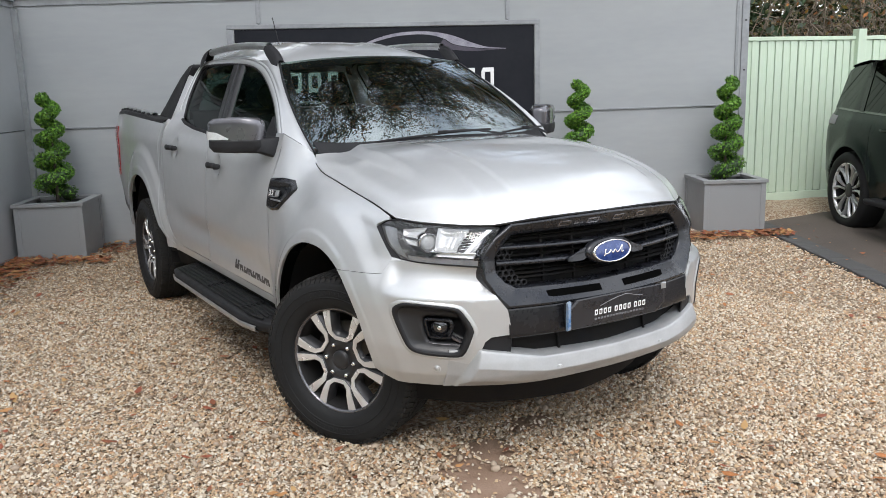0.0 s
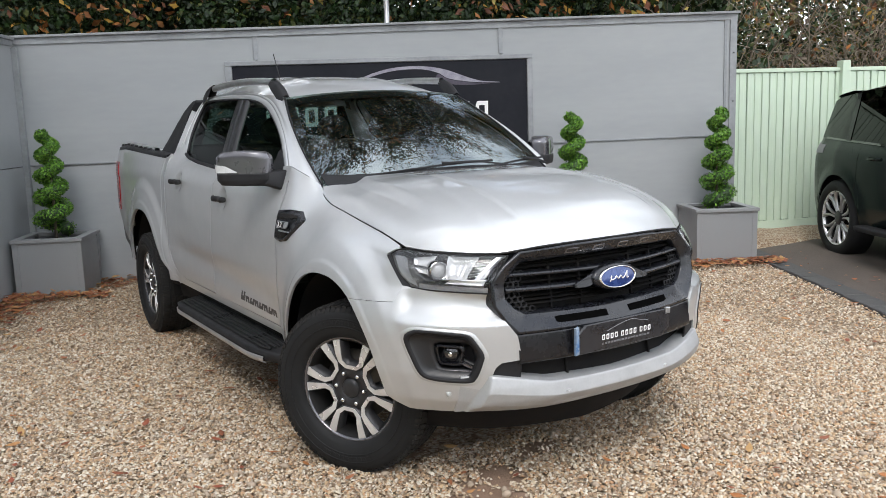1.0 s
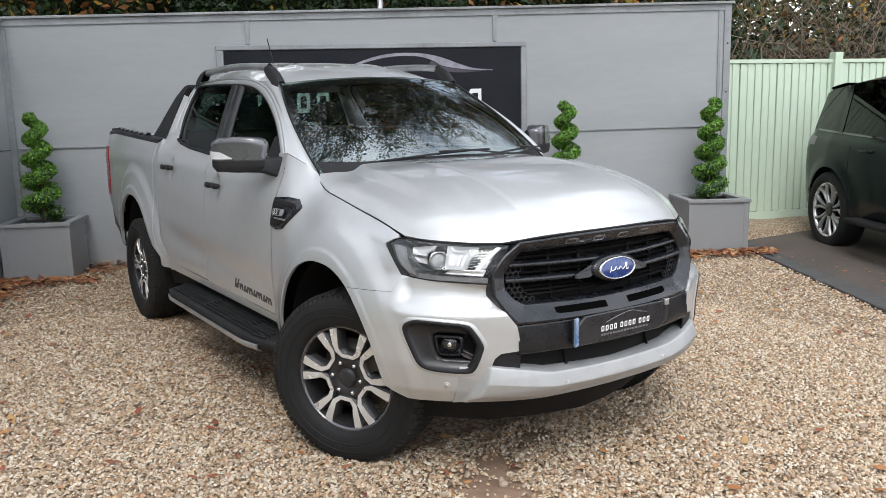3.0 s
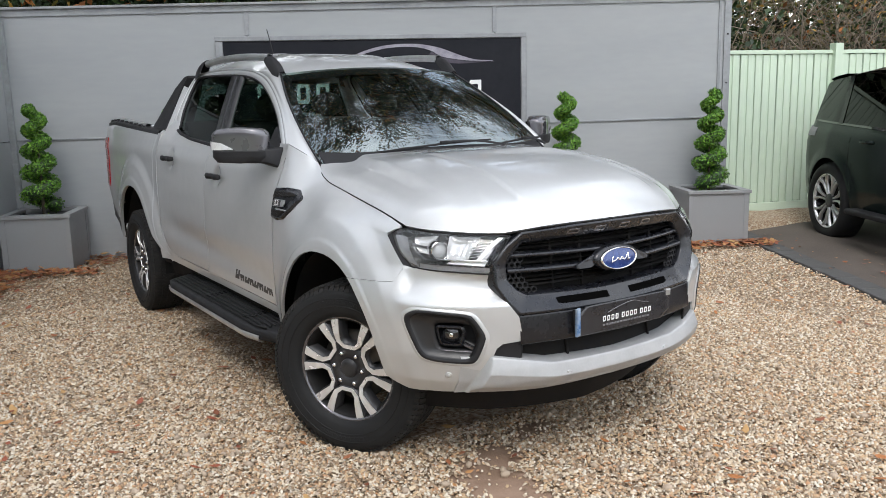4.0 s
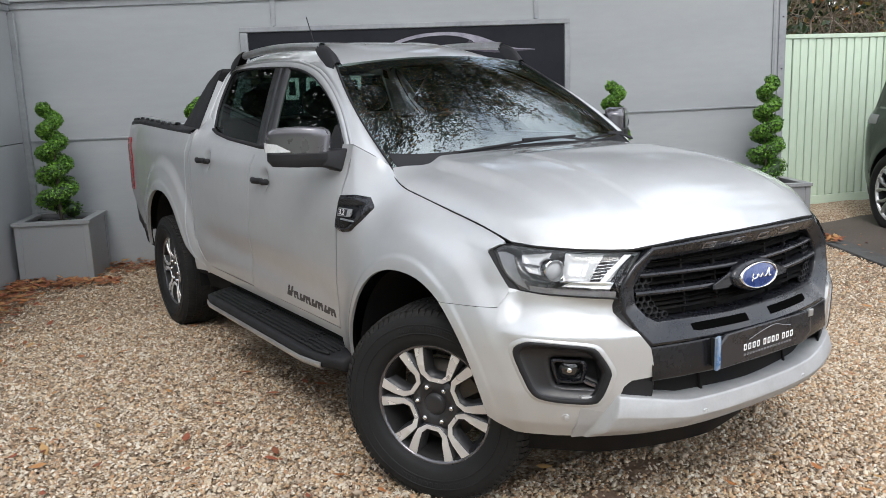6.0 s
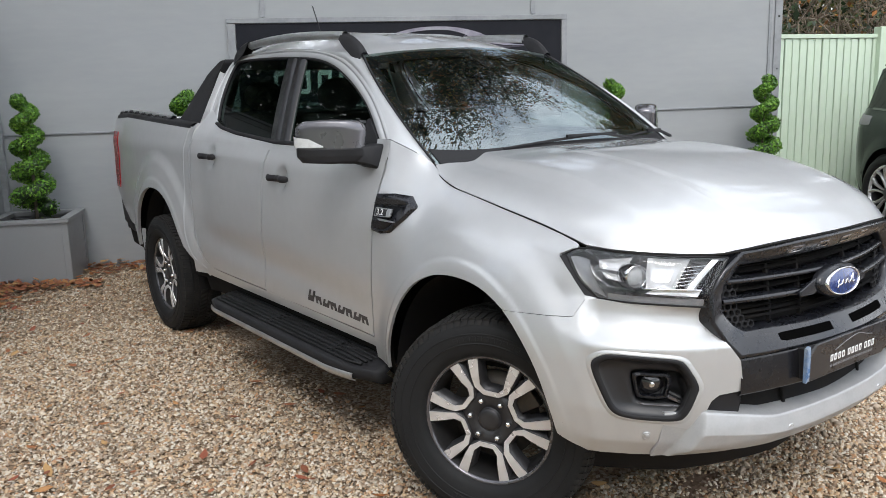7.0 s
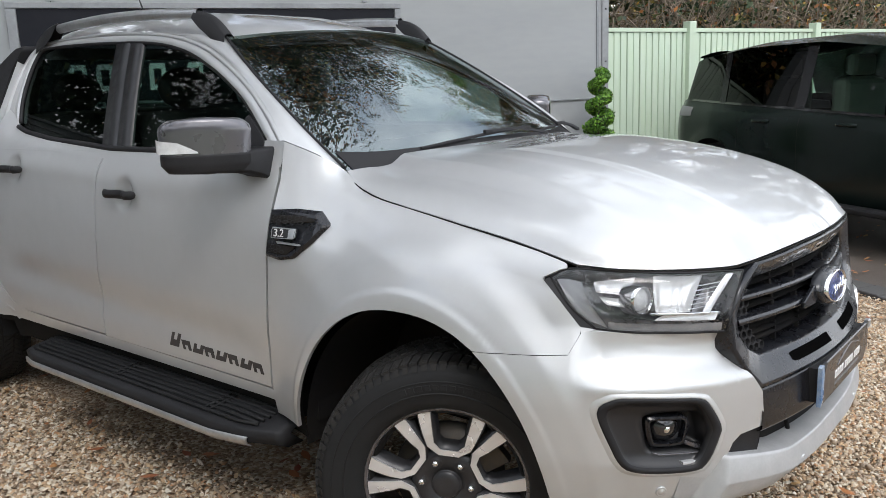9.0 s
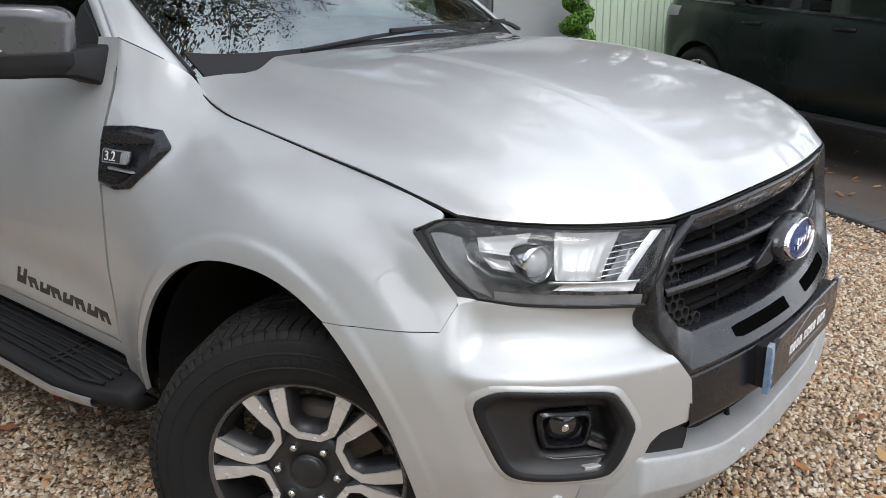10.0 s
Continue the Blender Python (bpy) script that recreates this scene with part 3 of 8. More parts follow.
DOOR_F = lambda z: float(np.interp(z, (0.5, 0.95, 1.1, 1.2, 1.31), (0.70, 0.662, 0.65, 0.652, 0.675)))
DOOR_M = lambda z: float(np.interp(z, (0.5, 0.7, 0.95, 1.13, 1.3), (1.735, 1.72, 1.695, 1.685, 1.66)))
DOOR_R = lambda z: float(np.interp(z, (0.50, 0.535, 0.57, 0.62, 0.70, 0.92, 1.12, 1.36), (2.36, 2.48, 2.55, 2.60, 2.635, 2.655, 2.65, 2.60)))
BELT = lambda y: float(np.interp(y, *HOODLINE))
sides = ((-1, "right"), (1, "left"))
for sd, _ in sides:
    # dark inner body behind the gaps
    ps = np.linspace(at_y(0.28), at_y(4.2), 110)
    ob = part("inner_body", columns("inner_body", ps, lambda p: max(0.44, arch(np.interp(p, PLAN_P, PLAN[:, 1]), 0.03) + 0.0), lambda p: min(BELT(np.interp(p, PLAN_P, PLAN[:, 1])) - 0.02, 1.3), 24, sd, -0.03), SHELL, pickup, "black inner body behind the panel gaps")
    ob.data.materials[0] = SHELL
    # front wing
    ys = np.concatenate([np.linspace(-0.415, -0.39, 5), np.linspace(-0.384, -0.369, 4), np.linspace(-0.3688, -0.308, 14), np.linspace(-0.302, -0.17, 12), 0.09 - 0.44 * np.cos(np.linspace(math.acos(0.26 / 0.44), math.pi, 46)[1:]), np.linspace(0.535, 0.66, 14)])

    def wing_low(p):
        y = np.interp(p, PLAN_P, PLAN[:, 1])
        if y < -0.15:
            return float(np.interp(y, (-0.415, -0.39, -0.15), (0.868, 0.822, 0.812)))
        return max(arch(y), 0.43)

    # the sheet parts round the lamp's outer corner: rows below it, rows above it
    wy = [float(y) for y in ys]
    wrows = []
    foot = foot_line(sd)
    for y in wy:
        p = at_y(y)
        lo = wing_low(p)
        ma = float(np.interp(y, (-0.415, -0.36, -0.308, -0.29), (0.884, 0.945, 0.994, 0.996)))
        mb = float(np.interp(y, (-0.368, -0.352, -0.31, -0.29), (1.0225, 1.0195, 1.001, 0.999)))
        pt = lambda z: skin(p + (DOOR_F(z) - 0.664) * sstep(0.3, 0.66, p), z, sd)
        hi = max(BELT(y), mb + 0.004)
        low_part = [pt(z) for z in np.linspace(lo, ma, 30)]
        if y < 0.43:
            wrows.append(low_part + [pt(z) for z in np.linspace(mb, hi, 22)])
        else:
            # behind the bonnet's corner the wing runs up into the pillar's foot
            z0 = hi - 0.075 * float(sstep(0.40, 0.48, y)) - 0.004
            if y < 0.466:
                q_ = (y - 0.43) / 0.036
                end = np.array(pt(hi)) * (1 - q_) + foot[0] * q_
            else:
                end = foot[min(39, int(round((y - 0.466) / 0.194 * 39)))]
            wrows.append(low_part + [pt(z) for z in np.linspace(mb, z0, 12)] + run_in(pt(z0), pt(z0 - 0.012), end, 11)[1:])
    # one even sheet between the wing's top edge, the door and the flare
    w_ = np.array(wrows)
    i0 = int(np.argmax(np.array(wy) > 0.24))
    for _ in range(60):
        av = (w_[i0 - 1:-2, 33:50] + w_[i0 + 1:, 33:50] + w_[i0:-1, 32:49] + w_[i0:-1, 34:51]) / 4
        w_[i0:-1, 33:50] += (av - w_[i0:-1, 33:50]) * np.linspace(0, 1, 17)[None, :, None] * 0.8 * np.clip(np.linspace(0, 4, len(wy) - 1 - i0), 0, 1)[:, None, None]
    for _ in range(8):
        for i in range(len(wy) - 2):
            if 0.39 < wy[i] < 0.50:
                w_[i, -2:] += ((w_[i - 1, -2:] + w_[i + 1, -2:]) / 2 - w_[i, -2:]) * 0.5
    wrows = [[tuple(q) for q in row] for row in w_]
    wing = part("wing", grid_mesh("wing", wrows, PAINT, flip=sd < 0, keep=lambda i, j: j < 29 or (j == 29 and wy[i] > -0.3085) or (j > 29 and wy[i] > -0.369)), PAINT, pickup)
    thick(wing, 0.012)
    # doors
    fd = part("front_door", rows_panel("front_door", np.linspace(0.522, 1.242, 64), lambda z: DOOR_F(z) + 0.006, lambda z: DOOR_M(z) - 0.003, 90, sd), PAINT, pickup)
    thick(fd, 0.012)
    rd = part("rear_door", rows_panel("rear_door", np.linspace(0.53, 1.262, 64), lambda z: DOOR_M(z) + 0.003, lambda z: DOOR_R(z) - 0.003, 84, sd), PAINT, pickup)
    thick(rd, 0.012)
    # silver sill below the doors
    sill = part("sill", columns("sill", [at_y(y) for y in np.linspace(0.545, 2.66, 60)], lambda p: 0.478, lambda p: float(np.interp(np.interp(p, PLAN_P, PLAN[:, 1]), (0.66, 0.7, 2.3, 2.45, 2.55, 2.62), (0.515, 0.515, 0.525, 0.53, 0.56, 0.61))), 8, sd), PAINT, pickup)
    thick(sill, 0.012)
    cover = part("sill_cover", columns("sill_cover", [at_y(y) for y in np.linspace(0.56, 2.62, 30)], lambda p: 0.36, lambda p: 0.482, 4, sd, -0.035), SHELL, pickup, "black cover below the sill")
    cover.data.materials[0] = SHELL
    # bed side
    by = np.concatenate([np.linspace(2.655, 2.75, 6), 3.22 - 0.47 * np.cos(np.linspace(0, math.pi, 60)), np.linspace(3.70, 4.27, 22)])

    def bed_low(p):
        y = np.interp(p, PLAN_P, PLAN[:, 1])
        return max(arch(y), float(np.interp(y, (2.6, 2.75, 3.69, 3.75, 3.95, 4.1, 4.28), (0.55, 0.47, 0.50, 0.60, 0.63, 0.72, 0.84))))

    bed = part("bed_side", columns("bed_side", [at_y(y) for y in by], bed_low, lambda p: BELT(np.interp(p, PLAN_P, PLAN[:, 1])), 46, sd, bend=lambda p, z: (DOOR_R(z) - 2.655 + 0.008) * (1 - sstep(2.66, 3.0, p))), PAINT, pickup)
    thick(bed, 0.02)
    # lower rear corner in black
    rc = part("rear_bumper_corner", columns("rear_bumper_corner", [at_y(y) for y in np.linspace(3.78, 4.27, 16)], lambda p: float(np.interp(np.interp(p, PLAN_P, PLAN[:, 1]), (3.78, 4.0, 4.28), (0.57, 0.55, 0.60))), lambda p: bed_low(p) - 0.006, 8, sd, -0.015), BLACK, pickup, "black rear bumper corner")
    rc.data.materials[0] = BLACK
    thick(rc, 0.02)
    # tail lamp
    tl = part("tail_lamp", rows_panel("tail_lamp", np.linspace(0.86, 1.26, 18), lambda z: 4.12 + 0.25 * max(0, 1.06 - z) ** 1.2, lambda z: 4.272, 10, sd, 0.006, REDLENS), REDLENS, pickup, "red tail lamp lens")
    thick(tl, 0.02)
    # wheel arch liners
    for c, half, up, z0 in ARCHES:
        t = np.linspace(-0.02, math.pi + (0.02 if c > 1 else -0.24), 40)
        rr = [[(sd * x, c + (half + 0.035) * math.cos(a), z0 + (up + 0.0) * math.sin(a)) for x in (min(0.865, float(np.interp(c + (half + 0.035) * math.cos(a), PLAN[350:, 1], PLAN[350:, 0])) - 0.03), 0.78, 0.72, 0.60, 0.45)] for a in t]
        part("arch_liner", grid_mesh("arch_liner", rr, SHELL), SHELL, pickup, "black felt wheel arch liner")
        bm = bmesh.new()
        vs = [bm.verts.new((sd * 0.452, c + (half + 0.035) * math.cos(a), z0 + up * math.sin(a))) for a in t]
        bm.faces.new(vs)
        part("arch_wall", bm, SHELL, pickup)
    # handles
    for (hy, hz), dr, ln in zip(HANDLES, (fd, rd), (0.098, 0.098)):
        grid = []
        for u in np.concatenate([(-1, -0.99, -0.96, -0.9), np.linspace(-0.8, 0.8, 11), (0.9, 0.96, 0.99, 1)]):
            y = hy + u * ln
            b = skin(at_y(y), hz - 0.002 + 0.003 * u * u, sd, 0.0)
            lift = 0.026 * (1 - abs(u) ** 6) + 0.012
            ring = []
            for a in np.linspace(0, 2 * math.pi, 10, endpoint=False):
                ring.append((b[0] + sd * (lift + 0.011 * math.cos(a) * (1 - 0.95 * abs(u) ** 40)), y, b[2] + 0.0165 * math.sin(a) * (1 - 0.95 * abs(u) ** 40) - 0.008 * u * sd * 0))
            grid.append(ring + [ring[0]])
        part("handle", grid_mesh("handle", grid, BLACK, flip=sd > 0), BLACK, dr, "black door handle")

# ---- bumper, nose, bonnet ----
FOG = [(0.805, 0.690), (0.790, 0.722), (0.765, 0.728), (0.70, 0.722), (0.645, 0.712), (0.625, 0.690), (0.598, 0.635), (0.600, 0.605), (0.620, 0.545), (0.640, 0.524), (0.70, 0.525), (0.752, 0.533), (0.775, 0.55), (0.79, 0.60)]
fog_p = [(at_x(x), z) for x, z in FOG]


def inside(pt, outline):
    hit = False
    for (x0, y0), (x1, y1) in zip(outline, outline[1:] + outline[:1]):
        if (y0 > pt[1]) != (y1 > pt[1]) and pt[0] < (x1 - x0) * (pt[1] - y0) / (y1 - y0) + x0:
            hit = not hit
    return hit


fog_small = [(np.mean([f[0] for f in fog_p]) + 0.97 * (a - np.mean([f[0] for f in fog_p])), 0.62 + 0.97 * (z - 0.62)) for a, z in fog_p]
for sd, _ in sides:
    ps = np.concatenate([np.linspace(at_x(0.463), at_x(0.562), 44), np.linspace(at_x(0.565), at_y(-0.36), 90), at_y(-0.36) + (at_y(-0.152) - at_y(-0.36)) * (np.linspace(0, 1, 40)[1:]) ** 2])

    def bump_low(p):
        y = np.interp(p, PLAN_P, PLAN[:, 1])
        if p < at_x(0.605):
            return float(np.interp(p, [at_x(q) for q in (0.462, 0.535, 0.556, 0.585, 0.600)], (0.604, 0.596, 0.578, 0.50, 0.385)))
        a = arch(y) if y > -0.345 else 0
        edge = float(np.interp(y, (-0.43, -0.345), (0.385, 0.44)))
        return max(edge, a)

    def bump_high(p):
        y = np.interp(p, PLAN_P, PLAN[:, 1])
        if p < at_x(0.565):
            return float(np.interp(p, [at_x(q) for q in (0.462, 0.478, 0.548, 0.556, 0.565)], (0.607, 0.70, 0.80, 0.852, 0.856)))
        if y < -0.415:
            return float(np.interp(p, (at_x(0.565), at_x(0.66), at_y(-0.43), at_y(-0.415)), (0.857, 0.866, 0.874, 0.868)))
        return float(np.interp(y, (-0.415, -0.39, -0.15), (0.866, 0.8203, 0.8103)))

    nv = 72
    rows = [[skin(p, z, sd) for z in np.linspace(bump_low(p), bump_high(p), nv)] for p in ps]
    zz = [[z for z in np.linspace(bump_low(p), bump_high(p), nv)] for p in ps]
    me = grid_mesh("bumper_corner", rows, PAINT, flip=sd < 0, keep=lambda i, j: not inside(((ps[i] + ps[min(i + 1, len(ps) - 1)]) / 2, (zz[i][j] + zz[i][min(j + 1, nv - 1)]) / 2), fog_small))
    bc = part("bumper_corner", me, PAINT, pickup)
    thick(bc, 0.012)
    # pressed flange round the fog lamp opening
    fl_o = curve(fog_p, 56, closed=True)
    fl_c = np.array((fl_o[:, 0].mean(), fl_o[:, 1].mean()))
    part("fog_flange", grid_mesh("fog_flange", [[skin(*(fl_c + (q - fl_c) * k), sd, o) for k, o in ((1.20, -0.003), (1.10, 0.0025), (1.05, 0.0055), (1.03, 0.005), (1.02, 0.0))] for q in fl_o], PAINT, flip=sd > 0, closed_u=True), PAINT, pickup)
    # fog lamp bezel: rim, sloping bowl, lamp
    fn = lambda p, z, off, s=sd: skin(p, z, s, off)
    outer = curve(fog_p, 56, closed=True)
    cen = np.array((outer[:, 0].mean(), outer[:, 1].mean()))
    steps = [(1.03, -0.004), (1.03, 0.006), (0.98, 0.009), (0.91, 0.007), (0.88, 0.0)]
    grid = [[fn(*(cen + (q - cen) * k), o) for k, o in steps] for q in outer]
    fb = part("fog_lamp_bezel", grid_mesh("fog_lamp_bezel", grid, BLACK, flip=sd > 0, closed_u=True), BLACK, pickup, "black fog lamp surround")
    lp = np.array((at_x(0.700), 0.628))
    # sloping face round a deep pocket that holds the lamp
    pocket = curve([(lp[0] - 0.085, 0.668), (lp[0], 0.678), (lp[0] + 0.055, 0.674), (lp[0] + 0.066, 0.655), (lp[0] + 0.052, 0.588), (lp[0] + 0.030, 0.573), (lp[0] - 0.06, 0.568), (lp[0] - 0.118, 0.566), (lp[0] - 0.110, 0.60), (lp[0] - 0.098, 0.64)], 56, closed=True)
    k0 = int(np.argmin(np.linalg.norm(pocket - outer[0], axis=1)))
    pk = np.roll(pocket, -k0, axis=0)
    if np.linalg.norm(pk[14] - outer[14]) > np.linalg.norm(pk[-14] - outer[14]):
        pk = np.roll(pk[::-1], 1, axis=0)
    rows = [[fn(*(cen + (q - cen) * 0.885), 0.001), fn(*(cen + (q - cen) * 0.82), -0.010), fn(*(w + (q - w) * 0.18), -0.020), fn(*w, -0.024), fn(*(lp + (w - lp) * 0.93), -0.052), fn(*(lp + (w - lp) * 0.85), -0.066), fn(*lp, -0.068)] for q, w in zip(outer, pk)]
    part("bowl", grid_mesh("bowl", rows, BOWL, flip=sd > 0, closed_u=True), BOWL, fb)
    frame_o = curve([(lp[0] - 0.055, 0.658), (lp[0], 0.666), (lp[0] + 0.050, 0.668), (lp[0] + 0.058, 0.652), (lp[0] + 0.046, 0.598), (lp[0] + 0.028, 0.588), (lp[0] - 0.036, 0.586), (lp[0] - 0.052, 0.600)], 48, closed=True)
    frame_i = frame_o.mean(0) + (frame_o - frame_o.mean(0)) * 0.80
    lamp_fn = lambda p, z, off, s=sd: skin(p, z, s, off - 0.044)
    part("lamp_frame", slab("lamp_frame", frame_o, lamp_fn, 0.026, GREYPAINT, inner=frame_i, sink=-0.002, edge=0.005), GREYPAINT, fb)
    dome_ = lambda rx, rz, o, h: [[lamp_fn(lp[0] - 0.002 + rx * r * math.cos(a), 0.628 + rz * r * math.sin(a), o + h * (1 - r * r)) for a in np.linspace(0, 2 * math.pi, 25)] for r in np.linspace(0.001, 1, 7)]
    part("fog_lens", grid_mesh("fog_lens", dome_(0.036, 0.031, 0.008, 0.012), GLOSS, flip=sd < 0), GLOSS, fb, "dark glass fog lamp lens")
    part("lens_core", grid_mesh("lens_core", dome_(0.011, 0.012, 0.017, 0.005), CHROME, flip=sd < 0), CHROME, fb)
    part("fog_blade", slab("fog_blade", poly([(lp[0] - 0.116, 0.5665), (lp[0] - 0.052, 0.598), (lp[0] - 0.046, 0.588), (lp[0] - 0.098, 0.564)], 16, closed=True), lamp_fn, 0.024, MIRRORCAP), MIRRORCAP, fb)
    part("fog_edge", tube("fog_edge", [lamp_fn(a, z, 0.033) for a, z in ((lp[0] - 0.114, 0.565), (lp[0] - 0.06, 0.566), (lp[0] + 0.02, 0.570), (lp[0] + 0.042, 0.578))], 0.0022, MIRRORCAP, 6), MIRRORCAP, fb)
    # parking sensors
    for sx, szz in ((0.708, 0.466), (0.275, 0.447)):
        rows = [[skin(at_x(sx) + r * math.cos(a), szz + r * math.sin(a), sd, o) for r, o in ((0.0145, -0.002), (0.0145, 0.004), (0.012, 0.006), (0.0105, 0.0035), (0.009, 0.006), (0.0004, 0.007))] for a in np.linspace(0, 2 * math.pi, 20, endpoint=False)]
        if sx < 0.5:
            rows = [[(x, y - 0.034, z) for x, y, z in r] for r in rows]
        part("parking_sensor", grid_mesh("parking_sensor", rows, PAINT, flip=sd > 0, closed_u=True), PAINT, pickup)

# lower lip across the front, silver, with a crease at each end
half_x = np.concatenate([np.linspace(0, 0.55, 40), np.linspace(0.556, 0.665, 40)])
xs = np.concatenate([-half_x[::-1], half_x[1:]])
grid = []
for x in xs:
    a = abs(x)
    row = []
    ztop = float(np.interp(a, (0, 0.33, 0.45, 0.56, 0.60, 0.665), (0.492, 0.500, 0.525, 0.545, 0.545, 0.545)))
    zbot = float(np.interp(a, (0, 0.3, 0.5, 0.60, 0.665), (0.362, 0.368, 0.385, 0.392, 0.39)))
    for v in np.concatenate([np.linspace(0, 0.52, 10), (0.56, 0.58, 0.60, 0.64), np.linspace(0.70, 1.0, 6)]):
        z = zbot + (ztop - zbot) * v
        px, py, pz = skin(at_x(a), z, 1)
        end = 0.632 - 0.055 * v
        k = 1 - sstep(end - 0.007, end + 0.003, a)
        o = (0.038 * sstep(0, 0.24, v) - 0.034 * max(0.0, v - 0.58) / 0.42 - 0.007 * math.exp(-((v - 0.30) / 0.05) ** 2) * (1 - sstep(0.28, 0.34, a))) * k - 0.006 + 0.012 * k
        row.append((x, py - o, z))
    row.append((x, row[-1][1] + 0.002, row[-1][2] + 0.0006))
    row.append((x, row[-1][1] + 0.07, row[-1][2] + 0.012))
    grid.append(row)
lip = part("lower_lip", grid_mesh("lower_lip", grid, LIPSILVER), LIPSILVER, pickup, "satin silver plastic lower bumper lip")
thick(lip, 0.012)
# black air dam below
grid = [[(x, -0.60 + 0.55 * abs(x) ** 2.6 + 0.12 * (1 - v) + 0.0, 0.225 + 0.03 * abs(x) + (0.40 - 0.225 - 0.03 * abs(x)) * v) for v in np.linspace(0, 1, 6)] for x in np.linspace(-0.64, 0.64, 40)]
grid = [[(x, y - 0.10 * (1 - abs(x)) + 0.35 * max(0, abs(x) - 0.45), z) for x, y, z in r] for r in grid]
thick(part("air_dam", grid_mesh("air_dam", grid, SHELL), SHELL, pickup, "black plastic air dam"), 0.012)

# nose: backing, grille frame, bars, lower band
bk = part("grille_backing", grid_mesh("grille_backing", [[nose(x, z, -0.085) for z in np.linspace(0.46, 1.0, 10)] for x in np.linspace(-0.58, 0.58, 24)], SHELL), SHELL, pickup, "black cavity behind the grille")
G_OUT = [(-0.43, 1.014), (-0.20, 1.026), (0, 1.029), (0.20, 1.026), (0.43, 1.014), (0.50, 0.965), (0.556, 0.905), (0.556, 0.815), (0.52, 0.755), (0.478, 0.702), (0.2, 0.700), (0, 0.700), (-0.2, 0.700), (-0.478, 0.702), (-0.52, 0.755), (-0.556, 0.815), (-0.556, 0.905), (-0.50, 0.965)]
G_IN = [(-0.415, 0.968), (-0.20, 0.974), (0, 0.976), (0.20, 0.974), (0.415, 0.968), (0.452, 0.935), (0.488, 0.888), (0.488, 0.835), (0.455, 0.795), (0.415, 0.772), (0.2, 0.768), (0, 0.768), (-0.2, 0.768), (-0.415, 0.772), (-0.455, 0.795), (-0.488, 0.835), (-0.488, 0.888), (-0.452, 0.935)]


def dense(a, k):
    out = []
    for p, q in zip(a, a[1:] + a[:1]):
        out += [(p[0] + (q[0] - p[0]) * t / k, p[1] + (q[1] - p[1]) * t / k) for t in range(k)]
    return out


go, gi = dense(G_OUT, 4), dense(G_IN, 4)
grid = []
for (a, b), (c, d) in zip(go, gi):
    row = []
    for w, o in ((0.0, -0.03), (0.0, 0.012), (0.03, 0.019), (0.15, 0.020), (0.16, 0.0198), (0.90, -0.006), (0.93, -0.0075), (1.0, -0.014), (1.0, -0.075)):
        row.append(nose(a + (c - a) * w, b + (d - b) * w, o))
    grid.append(row)
gf = part("grille_frame", grid_mesh("grille_frame", grid, GREYPAINT, closed_u=True), GREYPAINT, pickup, "dark grey gloss grille frame")
lean = lambda w: 0.020 - 0.026 * (w - 0.15) / 0.75
# slots in the lower edge of the frame
for s in (-1, 1):
    part("grille_slot", slab("grille_slot", poly([(s * 0.060, 0.727), (s * 0.300, 0.729), (s * 0.312, 0.741), (s * 0.304, 0.752), (s * 0.060, 0.750)], 24, closed=True), lambda x, z, o: nose(x, z, o + lean((z - 0.70) / 0.068)), 0.0035, VOID, edge=0.0008), VOID, gf)
# embossed letters on the top edge as plain bars
for k in range(6):
    x = -0.335 + 0.134 * k
    part("emblem_bar", slab("emblem_bar", poly([(x - 0.030, 0.986), (x + 0.030, 0.986), (x + 0.030, 1.008), (x - 0.030, 1.008)], 12, closed=True), lambda a, z, o: nose(a, z, o + lean((1.029 - z) / 0.053)), 0.0028, MIRRORCAP, inner=poly([(x - 0.022, 0.992), (x + 0.022, 0.992), (x + 0.022, 1.002), (x - 0.022, 1.002)], 12, closed=True), edge=0.001), MIRRORCAP, gf)
# two strong bars that meet the badge, thin ones between
def bar(z0, z1, depth, half, mat, rise=0.0):
    rows = []
    for x in np.linspace(-half, half, 40):
        zz0 = z0 + rise * abs(x)
        rows.append([nose(x, zz0, -0.07), nose(x, zz0, depth - 0.006), nose(x, zz0 + 0.004, depth), nose(x, zz0 + (z1 - z0) - 0.004, depth), nose(x, zz0 + (z1 - z0), depth - 0.006), nose(x, zz0 + (z1 - z0), -0.07)])
    return grid_mesh("grille_bar", rows, mat)


for z0, z1, dep, half, rise in ((0.904, 0.920, -0.012, 0.475, 0.02), (0.846, 0.864, -0.008, 0.485, 0.02)):
    part("grille_bar", bar(z0, z1, dep, half, GREYPAINT, rise), GREYPAINT, gf)
for z0, half in ((0.882, 0.47), (0.828, 0.47), (0.812, 0.46), (0.796, 0.44), (0.940, 0.44), (0.955, 0.42)):
    part("thin_bar", bar(z0, z0 + 0.007, -0.034, half, SHELL), SHELL, gf)
for x in (-0.28, -0.14, 0.14, 0.28):
    part("upright", slab("upright", poly([(x - 0.004, 0.775), (x + 0.004, 0.775), (x + 0.004, 0.97), (x - 0.004, 0.97)], 12, closed=True), lambda a, z, o: nose(a, z, o - 0.05), 0.012, SHELL), SHELL, gf)
